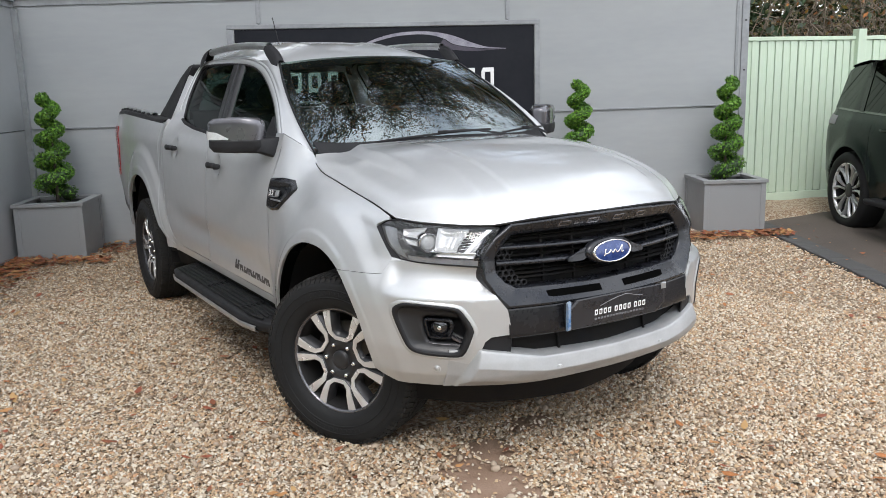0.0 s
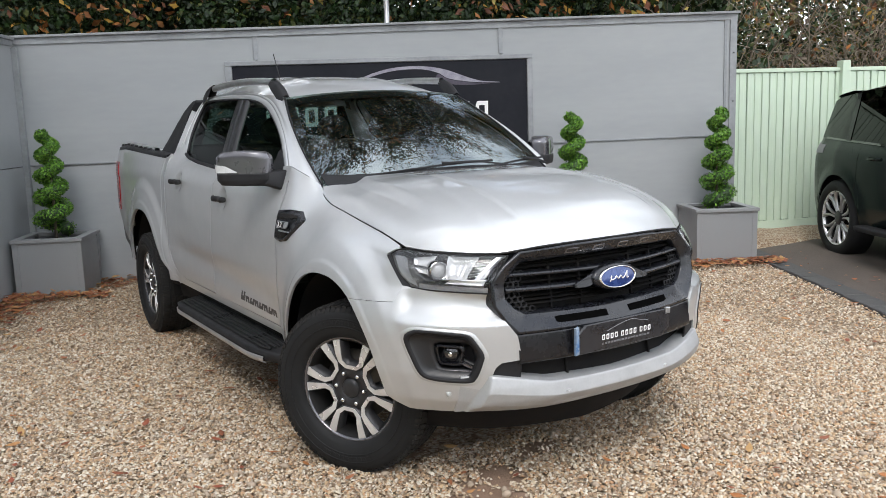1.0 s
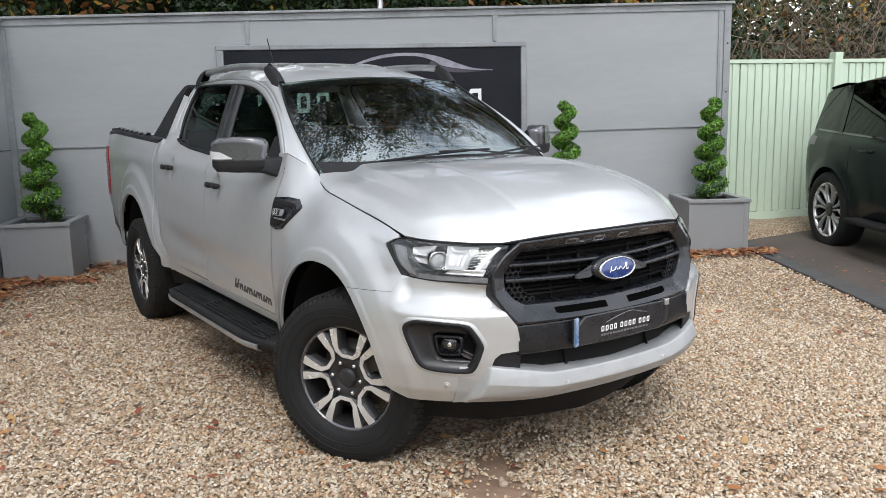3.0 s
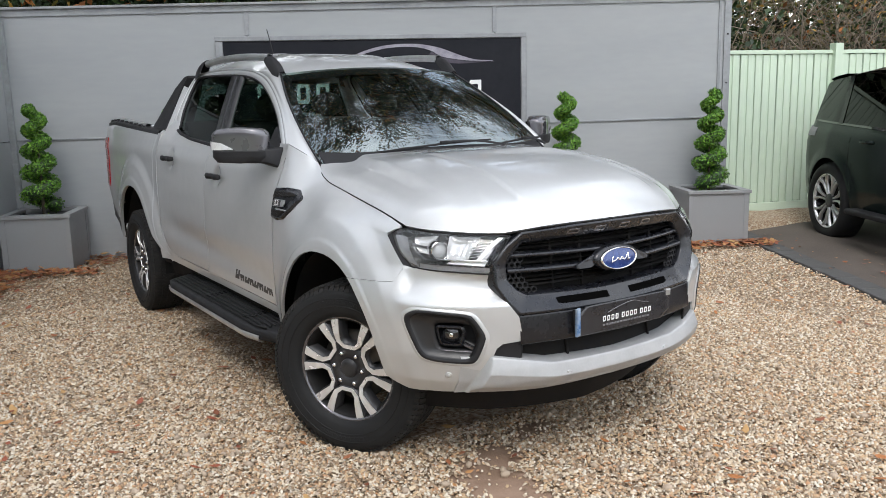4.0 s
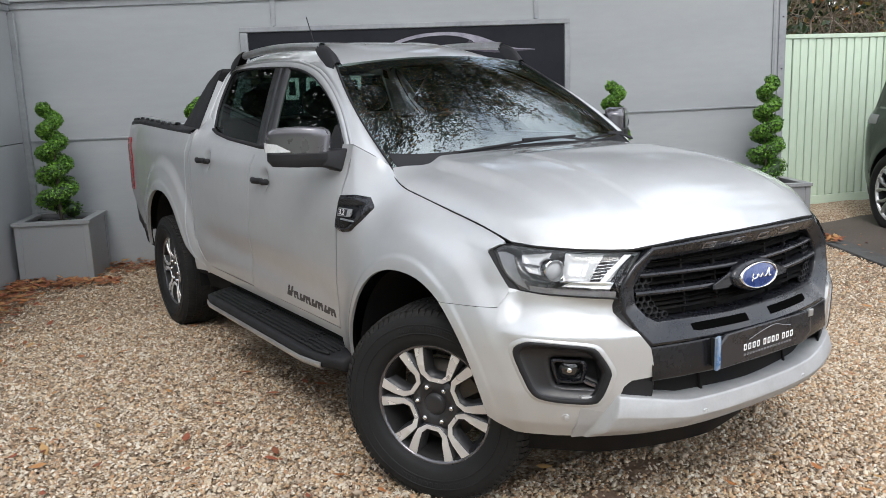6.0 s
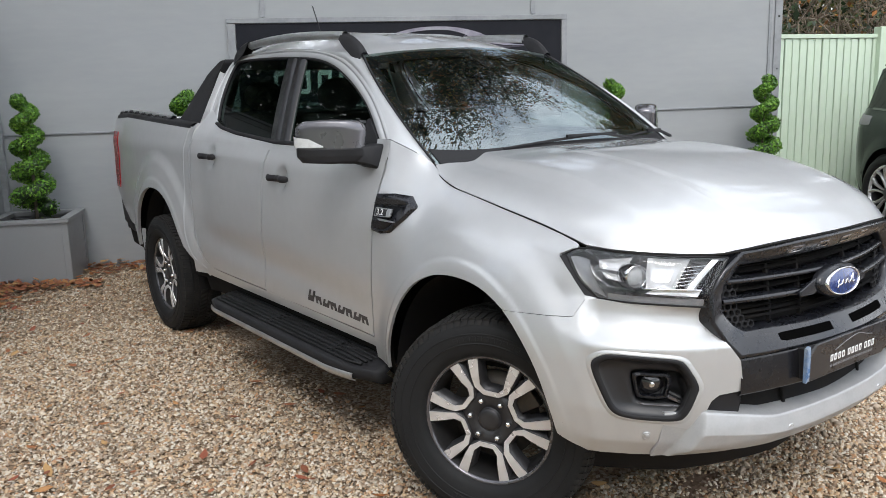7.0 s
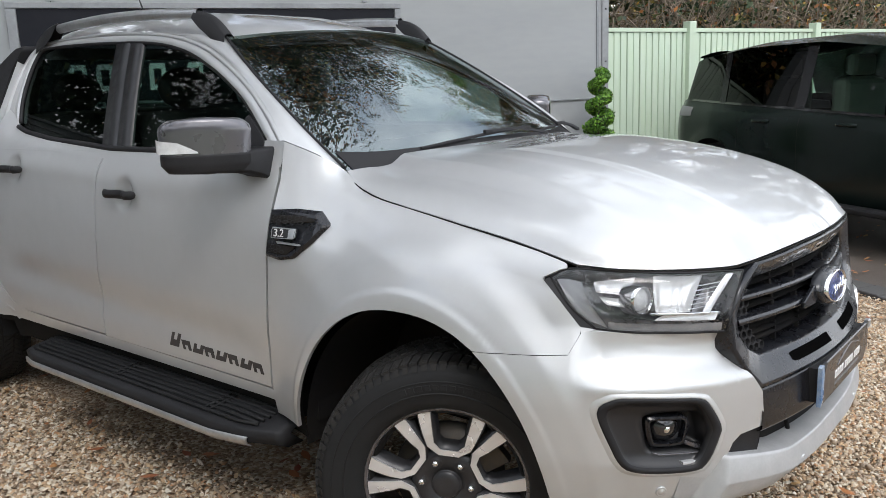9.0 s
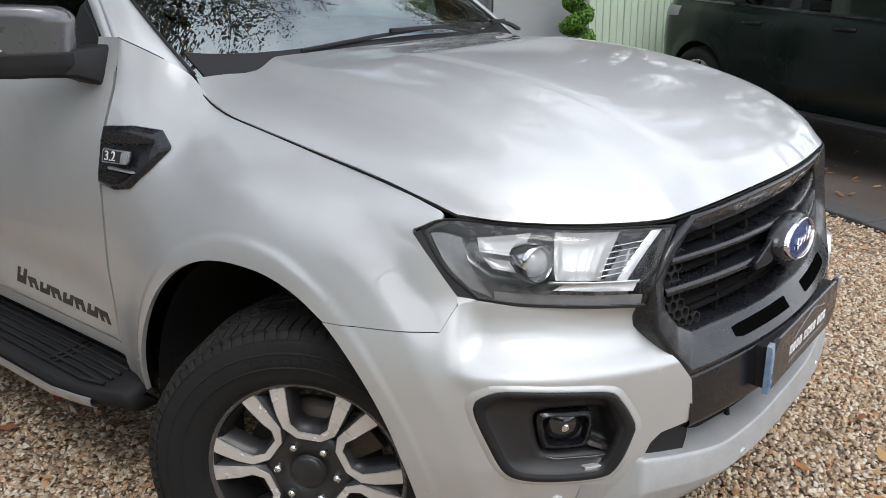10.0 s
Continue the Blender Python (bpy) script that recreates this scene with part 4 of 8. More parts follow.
# honeycomb corners
cell = lambda hx, hz, r: [(hx + r * math.cos(a), hz + r * math.sin(a)) for a in np.linspace(math.pi / 6, math.pi / 6 + 2 * math.pi, 6, endpoint=False)]
for s in (-1, 1):
    for r in range(8):
        for c in range(5):
            hx, hz = 0.372 + 0.0228 * c + 0.0114 * (r % 2), 0.784 + 0.0198 * r
            out_ = float(np.interp(hz, (0.772, 0.795, 0.835, 0.888, 0.935, 0.968), (0.415, 0.455, 0.488, 0.488, 0.452, 0.415)))
            if out_ - 0.075 < hx < out_ - 0.004:
                part("honeycomb_cell", slab("honeycomb_cell", cell(s * hx, hz, 0.0130), lambda a, z, o: nose(a, z, o - 0.034), 0.004, BLACK, inner=cell(s * hx, hz, 0.0098), sink=0.006, edge=0.0006), BLACK, gf)
# badge: silver rim, blue oval, pale stroke
bt = lambda k, a: (0.002 + k * 0.099 * math.cos(a), 0.874 + k * 0.043 * math.sin(a))
aa = np.linspace(0, 2 * math.pi, 48, endpoint=False)
rows = [[nose(*bt(k, a), o) for k, o in ((1.22, -0.01), (1.22, 0.012), (1.12, 0.018), (1.0, 0.022))] for a in aa]
bg_ = part("badge_mount", grid_mesh("badge_mount", rows, GREYPAINT, flip=True, closed_u=True), GREYPAINT, gf)
rows = [[nose(*bt(k, a), o) for k, o in ((1.02, 0.018), (1.02, 0.027), (0.985, 0.031), (0.93, 0.031), (0.92, 0.027))] for a in aa]
part("badge_rim", grid_mesh("badge_rim", rows, CHROME, flip=True, closed_u=True), CHROME, gf, "chrome badge rim")
rows = [[nose(*bt(k, a), o) for k, o in ((0.93, 0.027), (0.6, 0.030), (0.3, 0.0315), (0.01, 0.032))] for a in aa]
part("badge_oval", grid_mesh("badge_oval", rows, BLUE, flip=True, closed_u=True), BLUE, gf, "deep blue oval badge")
st = [(-0.060, 0.858), (-0.045, 0.888), (-0.055, 0.868), (-0.028, 0.870), (-0.018, 0.882), (-0.005, 0.868), (0.012, 0.882), (0.022, 0.868), (0.040, 0.876), (0.058, 0.898), (0.052, 0.866), (0.066, 0.870)]
part("badge_stroke", tube("badge_stroke", [nose(a * 0.82, 0.874 + (z - 0.876) * 0.85, 0.0325) for a, z in curve(st, 60)], 0.0026, CHROME, 6), CHROME, gf)
part("badge_strut", slab("badge_strut", poly([(-0.200, 0.862), (-0.11, 0.898), (-0.10, 0.86), (-0.13, 0.846), (-0.200, 0.846)], 20, closed=True), nose, 0.006, GREYPAINT), GREYPAINT, gf)
part("badge_strut", slab("badge_strut", poly([(0.200, 0.862), (0.11, 0.898), (0.10, 0.86), (0.13, 0.846), (0.200, 0.846)], 20, closed=True), nose, 0.006, GREYPAINT), GREYPAINT, gf)
# gloss black band that carries the plate
band = part("plate_band", grid_mesh("plate_band", [[nose(x, z, o) for z, o in ((0.586, -0.05), (0.588, -0.002), (0.594, 0.004), (0.60, 0.006), (0.65, 0.013), (0.694, 0.018), (0.700, 0.018), (0.7005, 0.0), (0.7005, -0.03))] for x in np.linspace(-0.476, 0.476, 40)], BAND), BAND, pickup, "gloss black band below the grille")
# lower opening: recessed mesh, end wedges
lowb = part("lower_grille", grid_mesh("lower_grille", [[nose(x, z, -0.085 - 0.01 * (k % 2)) for k, z in enumerate(np.linspace(0.485, 0.60, 14))] for x in np.linspace(-0.585, 0.585, 30)], SHELL), SHELL, pickup, "black lower grille")
for s in (-1, 1):
    part("end_wedge", slab("end_wedge", poly([(s * 0.458, 0.50), (s * 0.458, 0.604), (s * 0.535, 0.602), (s * 0.585, 0.56), (s * 0.590, 0.50)], 24, closed=True), lambda x, z, o: (x, skin(at_x(min(abs(x), 0.6)), z, 1)[1] - o + 0.012, z), 0.004, BLACK), BLACK, pickup)
    part("lower_upright", slab("lower_upright", poly([(s * 0.225, 0.495), (s * 0.235, 0.495), (s * 0.235, 0.598), (s * 0.225, 0.598)], 12, closed=True), lambda x, z, o: nose(x, z, o - 0.075), 0.006, SHELL), SHELL, lowb)

# number plate with the dealer's print as plain bars
plate_at = lambda x, z, o: (x, -0.822 - o, z)
pl = part("number_plate", slab("number_plate", poly([(-0.26, 0.598), (0.26, 0.598), (0.26, 0.711), (-0.26, 0.711)], 16, closed=True), plate_at, 0.006, PLATE), PLATE, pickup, "black show plate with white printed bars")
boxed("plate_backing", BLACK, pl, (-0.25, 0.25, -0.822, -0.775, 0.605, 0.70))
part("edge_strip", slab("edge_strip", poly([(-0.262, 0.598), (-0.245, 0.598), (-0.245, 0.712), (-0.262, 0.712)], 12, closed=True), plate_at, 0.010, PLATEBLUE), PLATEBLUE, pl, "blue and silver plate edge")
part("edge_strip", slab("edge_strip", poly([(0.235, 0.690), (0.262, 0.690), (0.262, 0.716), (0.235, 0.716)], 12, closed=True), plate_at, 0.010, RAILSILVER), RAILSILVER, pl)


def print_row(parent, words, x0, pitch, z0, z1, fn, mat, name, fill=0.66):
    """Plain upright bars, one for each unreadable letter of a row of words."""
    x = x0
    for n in words:
        for _ in range(n):
            w = pitch * fill
            me = slab(name, poly([(x, z0), (x + w, z0), (x + w, z1), (x, z1)], 12, closed=True), fn, 0.0025, mat, inner=poly([(x + w * 0.27, z0 + (z1 - z0) * 0.2), (x + w * 0.73, z0 + (z1 - z0) * 0.2), (x + w * 0.73, z1 - (z1 - z0) * 0.2), (x + w * 0.27, z1 - (z1 - z0) * 0.2)], 12, closed=True), edge=0.0006)
            part(name, me, mat, parent)
            x += pitch
        x += pitch * 0.5


print_row(pl, (4, 4, 3), -0.125, 0.0232, 0.638, 0.660, lambda x, z, o: plate_at(x, z, o + 0.005), WHITE, "print_bar")
print_row(pl, (17,), -0.125, 0.0157, 0.620, 0.627, lambda x, z, o: plate_at(x, z, o + 0.005), PALE, "small_print_bar")
part("print_curve", tube("print_curve", [plate_at(x, z, 0.007) for x, z in curve([(-0.10, 0.672), (-0.03, 0.690), (0.04, 0.700), (0.09, 0.688), (0.13, 0.681)], 24)], 0.0015, PALE, 5), PALE, pl)

# bonnet: spanned by its edges, with a raised middle between two flanks and a narrow ridge at each side of the crown
hood_front = curve([(-0.735, -0.365, 1.030), (-0.695, -0.455, 1.022), (-0.61, -0.565, 1.016), (-0.50, -0.652, 1.012), (-0.44, -0.690, 1.020), (-0.30, -0.728, 1.032), (0, -0.752, 1.036),
                    (0.30, -0.728, 1.032), (0.44, -0.690, 1.020), (0.50, -0.652, 1.012), (0.61, -0.565, 1.016), (0.695, -0.455, 1.022), (0.735, -0.365, 1.030)], 301)
hood_rear = curve([(-0.694, 0.466, 1.224), (-0.60, 0.430, 1.231), (-0.35, 0.385, 1.240), (0, 0.37, 1.243), (0.35, 0.385, 1.240), (0.60, 0.430, 1.231), (0.694, 0.466, 1.224)], 301)
side_l = curve([(-0.735, -0.365, 1.030), (-0.740, -0.29, 1.050), (-0.740, -0.156, 1.079), (-0.739, 0.031, 1.111), (-0.735, 0.24, 1.146), (-0.731, 0.33, 1.166), (-0.718, 0.405, 1.192), (-0.694, 0.466, 1.224)], 91)
side_r = side_l * (-1, 1, 1)
H = coons(hood_front, hood_rear, side_l, side_r)
u = np.abs(np.linspace(-1, 1, 301))[:, None]
v = np.linspace(0, 1, 91)[None]
crown = curve([(0, 0), (0.05, 0.047), (0.12, 0.077), (0.25, 0.095), (0.45, 0.098), (0.70, 0.086), (0.88, 0.045), (1.0, 0)], 400)
dome = np.interp(v, crown[:, 0], crown[:, 1]) * (1 - u ** (6.3 - 1.8 * v))
flank = 0.026 * (1 - sstep(0.695, 0.785, u)) * sstep(0.04, 0.5, v) - 0.004 * np.exp(-((u - 0.83) / 0.05) ** 2) * sstep(0.1, 0.3, v)
ridge = 0.007 * (1 - sstep(0.396, 0.422, u)) * sstep(0.06, 0.16, v) * (1 - sstep(0.66, 0.80, v))
H[:, :, 2] += dome + flank + ridge
# plain silver paint; flecks on the bonnet come only from reflected trees
bonnet = part("bonnet", grid_mesh("bonnet", H, PAINT), PAINT, pickup, "silver bonnet with raised middle and two ridges")
thick(bonnet, 0.012)
# dark gap round the bonnet's front edge
part("bonnet_seal", tube("bonnet_seal", [(x * 1.001, y - 0.001, z - 0.006) for x, y, z in hood_front[::3]], 0.0022, SHELL, 6), SHELL, pickup)
for s in (side_l, side_r):
    part("bonnet_seal", tube("bonnet_seal", [(x + math.copysign(0.003, x), y, z - 0.003) for x, y, z in s[::2]], 0.0022, SHELL, 6), SHELL, pickup)
# cowl under the windscreen
cowl = part("cowl", grid_mesh("cowl", coons(np.array([(x, y - 0.03, z - 0.05) for x, y, z in hood_rear]), np.array([(x, y + 0.09, z - 0.045) for x, y, z in hood_rear]), curve([(-0.694, 0.436, 1.174), (-0.694, 0.556, 1.179)], 5), curve([(0.694, 0.436, 1.174), (0.694, 0.556, 1.179)], 5)), BLACK), BLACK, pickup, "black cowl panel below the windscreen")

# ---- headlamps ----
for s in (-1, 1):
    f = np.array((-s, 1, 1))
    top = curve([(-0.772, -0.310, 1.000), (-0.745, -0.352, 1.020), (-0.69, -0.463, 1.014), (-0.61, -0.570, 1.007), (-0.52, -0.648, 1.003), (-0.470, -0.682, 1.000)], 41)
    bot = curve([(-0.752, -0.425, 0.878), (-0.715, -0.500, 0.872), (-0.64, -0.600, 0.868), (-0.556, -0.676, 0.862)], 41)
    lef = curve([(-0.752, -0.425, 0.878), (-0.776, -0.365, 0.935), (-0.772, -0.310, 1.000)], 25)
    rig = curve([(-0.556, -0.676, 0.862), (-0.545, -0.684, 0.91), (-0.470, -0.682, 1.000)], 25)
    sheet = coons(bot, top, lef, rig)
    uu, vv = np.linspace(0, 1, 41)[:, None], np.linspace(0, 1, 25)[None]
    nrm = np.cross(np.gradient(sheet, axis=0), np.gradient(sheet, axis=1))
    nrm /= np.linalg.norm(nrm, axis=2)[:, :, None]
    rim = np.minimum(np.minimum(uu, 1 - uu) * 12, np.minimum(vv, 1 - vv) * 7).clip(0, 1)
    bulge = 0.010 * rim ** 0.6
    spot = lambda i, j, d: tuple((sheet[int(i), int(j)] + nrm[int(i), int(j)] * d) * f)
    flip = s > 0
    outer = [[tuple((sheet[i, j] + nrm[i, j] * bulge[i, j]) * f) for j in range(25)] for i in range(41)]
    bowl = [[tuple((sheet[i, j] - nrm[i, j] * (0.004 + 0.075 * rim[i, j] ** 0.5)) * f) for j in range(25)] for i in range(41)]
    hl = part("headlamp", grid_mesh("headlamp", bowl, LAMPBOWL, flip=flip), LAMPBOWL, pickup, "clear-lensed projector headlamp")
    tray = [[skin(p, bump_high(p) - 0.001, s), tuple((bot[i] + (0, 0, -0.001)) * f)] for i, p in enumerate(np.linspace(at_y(-0.418), at_x(0.572), 41))]
    part("bumper_return", grid_mesh("bumper_return", tray, PAINT, flip=flip), PAINT, pickup)
    wing_edge = [(float(y), float(np.interp(y, (-0.415, -0.36, -0.308), (0.884, 0.945, 0.994)))) for y in np.linspace(-0.415, -0.309, 25)]
    part("wing_return", grid_mesh("wing_return", [[skin(at_y(y), z, s), tuple(lef[i] * f)] for i, (y, z) in enumerate(wing_edge)], BLACK, flip=not flip), BLACK, pickup)
    part("corner_return", grid_mesh("corner_return", [[skin(at_y(y), z, s), tuple((lef[0] + (0, 0, -0.002)) * f)] for y, z in ((-0.418, 0.868), (-0.416, 0.872), (-0.415, 0.878), (-0.413, 0.886))], PAINT, flip=not flip), PAINT, pickup)
    ln = part("lens", grid_mesh("lens", outer, LENS, flip=flip), LENS, hl, "clear plastic headlamp lens")
    ln.visible_shadow = False
    # black rim of the lamp
    loop = [outer[i][0] for i in range(41)] + [outer[40][j] for j in range(25)] + [outer[i][24] for i in range(40, -1, -1)] + [outer[0][j] for j in range(24, -1, -1)]
    part("lamp_rim", tube("lamp_rim", loop, 0.0028, BLACK, 6), BLACK, hl)
    # bright reflector bowls, louvres, marker tube and light strip
    def at(u_, v_, d):
        a, b = u_ * 40, v_ * 24
        i, j = min(int(a), 39), min(int(b), 23)
        a, b = a - i, b - j
        q = sheet[i, j] * (1 - a) * (1 - b) + sheet[i + 1, j] * a * (1 - b) + sheet[i, j + 1] * (1 - a) * b + sheet[i + 1, j + 1] * a * b
        return tuple((q + nrm[i, j] * d) * f)

    def cup(name, corners, edge_d, deep, mat, nu=14, nv=10, ridge=0.0, label=""):
        """A hollow reflector between four corners of (u, v), rim at edge_d, deepest in the middle."""
        (a, b), (c_, d_), (e_, g_), (h_, k_) = corners
        g = []
        for p in np.linspace(0, 1, nu):
            row = []
            for q in np.linspace(0, 1, nv):
                u_ = (1 - p) * (1 - q) * a + p * (1 - q) * c_ + p * q * e_ + (1 - p) * q * h_
                v_ = (1 - p) * (1 - q) * b + p * (1 - q) * d_ + p * q * g_ + (1 - p) * q * k_
                row.append(at(u_, v_, edge_d - deep * (1 - (2 * p - 1) ** 4) * (1 - (2 * q - 1) ** 4) + ridge * (1 if int(p * (nu - 1)) % 2 else -1)))
            g.append(row)
        return part(name, grid_mesh(name, g, mat, flip=flip), mat, hl, label)
    cup("reflector", ((0.215, 0.46), (0.36, 0.42), (0.36, 0.57), (0.195, 0.60)), -0.012, 0.008, LAMPCHROME, label="bright chrome reflector")
    cup("reflector", ((0.19, 0.66), (0.36, 0.64), (0.43, 0.94), (0.20, 0.82)), -0.010, 0.010, LAMPCHROME, label="bright chrome reflector")
    cup("reflector", ((0.50, 0.345), (0.72, 0.345), (0.78, 0.97), (0.52, 0.96)), -0.012, 0.020, LAMPCHROME, 22, 10, 0.0010, label="bright chrome reflector")
    cup("lower_reflector", ((0.47, 0.19), (0.91, 0.17), (0.92, 0.31), (0.56, 0.32)), -0.012, 0.006, LAMPCHROME, 34, 6, 0.0012)
    cup("light_strip", ((0.10, 0.012), (0.97, 0.012), (0.965, 0.13), (0.14, 0.14)), -0.008, 0.003, MARKER, 46, 4, 0.0008, "grey daylight strip")
    cup("side_marker", ((0.012, 0.15), (0.10, 0.02), (0.135, 0.80), (0.02, 0.93)), -0.008, 0.004, MARKER, 8, 14, 0.0, "grey side marker tube")
    for k in range(6):
        v0 = 0.38 + 0.078 * k
        cup("louvre", ((0.70 + 0.010 * k, v0), (0.825 + 0.013 * k, v0 + 0.055), (0.827 + 0.013 * k, v0 + 0.072), (0.70 + 0.010 * k, v0 + 0.017)), -0.004, -0.002, CHROME, 5, 3)
    cup("bright_edge", ((0.80, 0.335), (0.855, 0.335), (0.955, 0.965), (0.91, 0.965)), -0.006, -0.002, LAMPCHROME, 4, 10)
    cup("lamp_divider", ((0.46, 0.30), (0.92, 0.31), (0.92, 0.335), (0.46, 0.335)), -0.004, -0.001, CHROME, 20, 3)
    # projector: chrome ring and glass ball
    c = (sheet[17, 14] - nrm[17, 14] * 0.022) * f
    ax = np.array((s * 0.28, -0.96, 0.0))
    ax /= np.linalg.norm(ax)
    e1 = np.cross(ax, (0, 0, 1.0))
    e2 = np.cross(e1, ax)
    ring = lambda prof: [[tuple(c + ax * h + r * (math.cos(a) * e1 + math.sin(a) * e2)) for h, r in prof] for a in np.linspace(0, 2 * math.pi, 28, endpoint=False)]
    part("projector_ring", grid_mesh("projector_ring", ring([(-0.03, 0.041), (0.012, 0.039), (0.017, 0.036), (0.014, 0.032), (0.0, 0.030)]), CHROME, closed_u=True), CHROME, hl)
    part("projector_ball", grid_mesh("projector_ball", ring([(-0.004, 0.030), (0.007, 0.027), (0.014, 0.019), (0.018, 0.009), (0.0185, 0.0005)]), WHITELENS, closed_u=True), WHITELENS, hl)

# ---- cabin ----
W_OUT = curve([(0.668, 1.318), (0.78, 1.405), (0.93, 1.500), (1.12, 1.592), (1.32, 1.660), (1.60, 1.708), (2.0, 1.730), (2.40, 1.724), (2.60, 1.695), (2.665, 1.60), (2.68, 1.45), (2.655, 1.345)], 90)
W_IN = curve([(0.752, 1.318), (0.90, 1.425), (1.02, 1.492), (1.18, 1.562), (1.38, 1.628), (1.62, 1.668), (2.0, 1.687), (2.40, 1.692), (2.535, 1.678), (2.565, 1.61), (2.545, 1.47), (2.485, 1.358)], 90)
BELTLINE = lambda y: float(np.interp(y, (0.70, 1.0, 1.65, 2.15, 2.38, 2.47, 2.55), (1.295, 1.278, 1.276, 1.303, 1.328, 1.350, 1.375)))
ws_left = curve([(-0.694, 0.478, 1.232), (-0.686, 0.65, 1.346), (-0.655, 0.86, 1.478), (-0.608, 1.05, 1.593), (-0.563, 1.180, 1.667)], 31)
ws_top = curve([(-0.563, 1.180, 1.667), (-0.35, 1.125, 1.690), (0, 1.105, 1.700), (0.35, 1.125, 1.690), (0.563, 1.180, 1.667)], 41)
ws_bot = curve([(-0.694, 0.478, 1.232), (-0.45, 0.428, 1.256), (0, 0.405, 1.262), (0.45, 0.428, 1.256), (0.694, 0.478, 1.232)], 41)
zq = ws_left[:, 2]
ws_left = np.stack([np.polyval(np.polyfit(zq, ws_left[:, 0], 2), zq), np.polyval(np.polyfit(zq, ws_left[:, 1], 2), zq), zq], 1)
for e in (ws_bot, ws_top):
    e[:, 1], e[:, 2] = np.polyval(np.polyfit(e[:, 0], e[:, 1], 2), e[:, 0]), np.polyval(np.polyfit(e[:, 0], e[:, 2], 2), e[:, 0])
ws_bot += np.outer(np.interp(np.abs(ws_bot[:, 0]), (0, 0.7), (0, 1)) ** 2, ws_left[0] - ws_bot[0]) * (1, 1, 1)
ws_bot[:, 0] = np.linspace(ws_left[0, 0], -ws_left[0, 0], 41)
ws_top += np.outer(np.interp(np.abs(ws_top[:, 0]), (0, 0.563), (0, 1)) ** 2, ws_left[-1] - ws_top[0])
ws_top[:, 0] = np.linspace(ws_left[-1, 0], -ws_left[-1, 0], 41)
ws = coons(ws_bot, ws_top, ws_left, ws_left * (-1, 1, 1))
uu, vv = np.linspace(-1, 1, 41)[:, None], np.linspace(0, 1, 31)[None]
bul = 0.030 * (1 - uu ** 2) * np.sin(math.pi * vv)
ws[:, :, 2] += bul * 0.8
ws[:, :, 1] -= bul * 0.5
# the same sheet as one smooth surface, fine enough for clean reflections, and running on below the bonnet's edge
ub, vb = np.meshgrid(np.linspace(-1, 1, 41), np.linspace(0, 1, 31), indexing="ij")
uf, vf = np.meshgrid(np.linspace(-1, 1, 161), np.linspace(-0.065, 1, 121), indexing="ij")
terms = [(a, b) for a in (0, 2, 4) for b in range(4)], [(a, b) for a in (1, 3, 5) for b in range(4)]
fine = np.zeros(uf.shape + (3,))
for k in range(3):
    tm = terms[1] if k == 0 else terms[0]
    co = np.linalg.lstsq(np.stack([(ub ** a * vb ** b).ravel() for a, b in tm], 1), ws[:, :, k].ravel(), rcond=None)[0]
    fine[:, :, k] = sum(c * uf ** a * vf ** b for c, (a, b) in zip(co, tm))
wsc = part("windscreen", grid_mesh("windscreen", fine, WINDSCREEN), WINDSCREEN, pickup, "clear windscreen reflecting trees and cloud")
header = [[tuple(fine[i, j] + np.array((0, 0.004, -0.007))) for j in (108, 112, 116, 120)] for i in range(0, 161, 4)]
part("screen_header", grid_mesh("screen_header", header, BLACK), BLACK, wsc, "black band along the top of the glass")
wsc.visible_shadow = False
behind = lambda i, j: tuple(fine[i, j] + np.array((0, 0.003, -0.005)))
for cols in ((0, 2, 4, 6), (160, 158, 156, 154)):
    part("screen_border", grid_mesh("screen_border", [[behind(i, j) for j in range(0, 121, 3)] for i in cols], BOWL, flip=cols[0] > 0), BOWL, wsc, "black border printed on the glass")
part("screen_border", grid_mesh("screen_border", [[behind(i, j) for j in (0, 5, 10, 15, 19)] for i in range(0, 161, 4)], BOWL), BOWL, wsc, "black border printed on the glass")
edge_j = lambda i: 10.0 + 9.0 * abs(i / 80 - 1) ** 5
over = lambda i, f: tuple(np.array([np.interp(f * edge_j(i), range(121), fine[i, :, k]) for k in range(3)]) + np.array((0, -0.0015, 0.0025)))
part("cowl_edge", grid_mesh("cowl_edge", [[over(i, f) for f in (0, 0.25, 0.5, 0.75, 1.0)] for i in range(2, 159, 4)], BLACK), BLACK, wsc, "black plastic edge along the foot of the glass")
for e in (ws[0], ws[-1]):
    part("screen_trim", tube("screen_trim", [tuple(p) for p in e], 0.006, BLACK, 6), BLACK, wsc)
part("mirror_mount", slab("mirror_mount", poly([(-0.03, 1.60), (0.03, 1.60), (0.045, 1.68), (-0.045, 1.68)], 12, closed=True), lambda x, z, o: (x, 0.41 + (z - 1.262) * 1.58 + 0.03 - o, z), 0.02, BLACK), BLACK, wsc)
rm = part("rear_view_mirror", slab("rear_view_mirror", curve([(-0.11, 1.555), (-0.12, 1.585), (-0.10, 1.605), (0.10, 1.605), (0.12, 1.585), (0.11, 1.555), (0.0, 1.548)], 30, closed=True), lambda x, z, o: (x, 1.0 - o, z), 0.03, BLACK), BLACK, pickup, "black rear-view mirror")

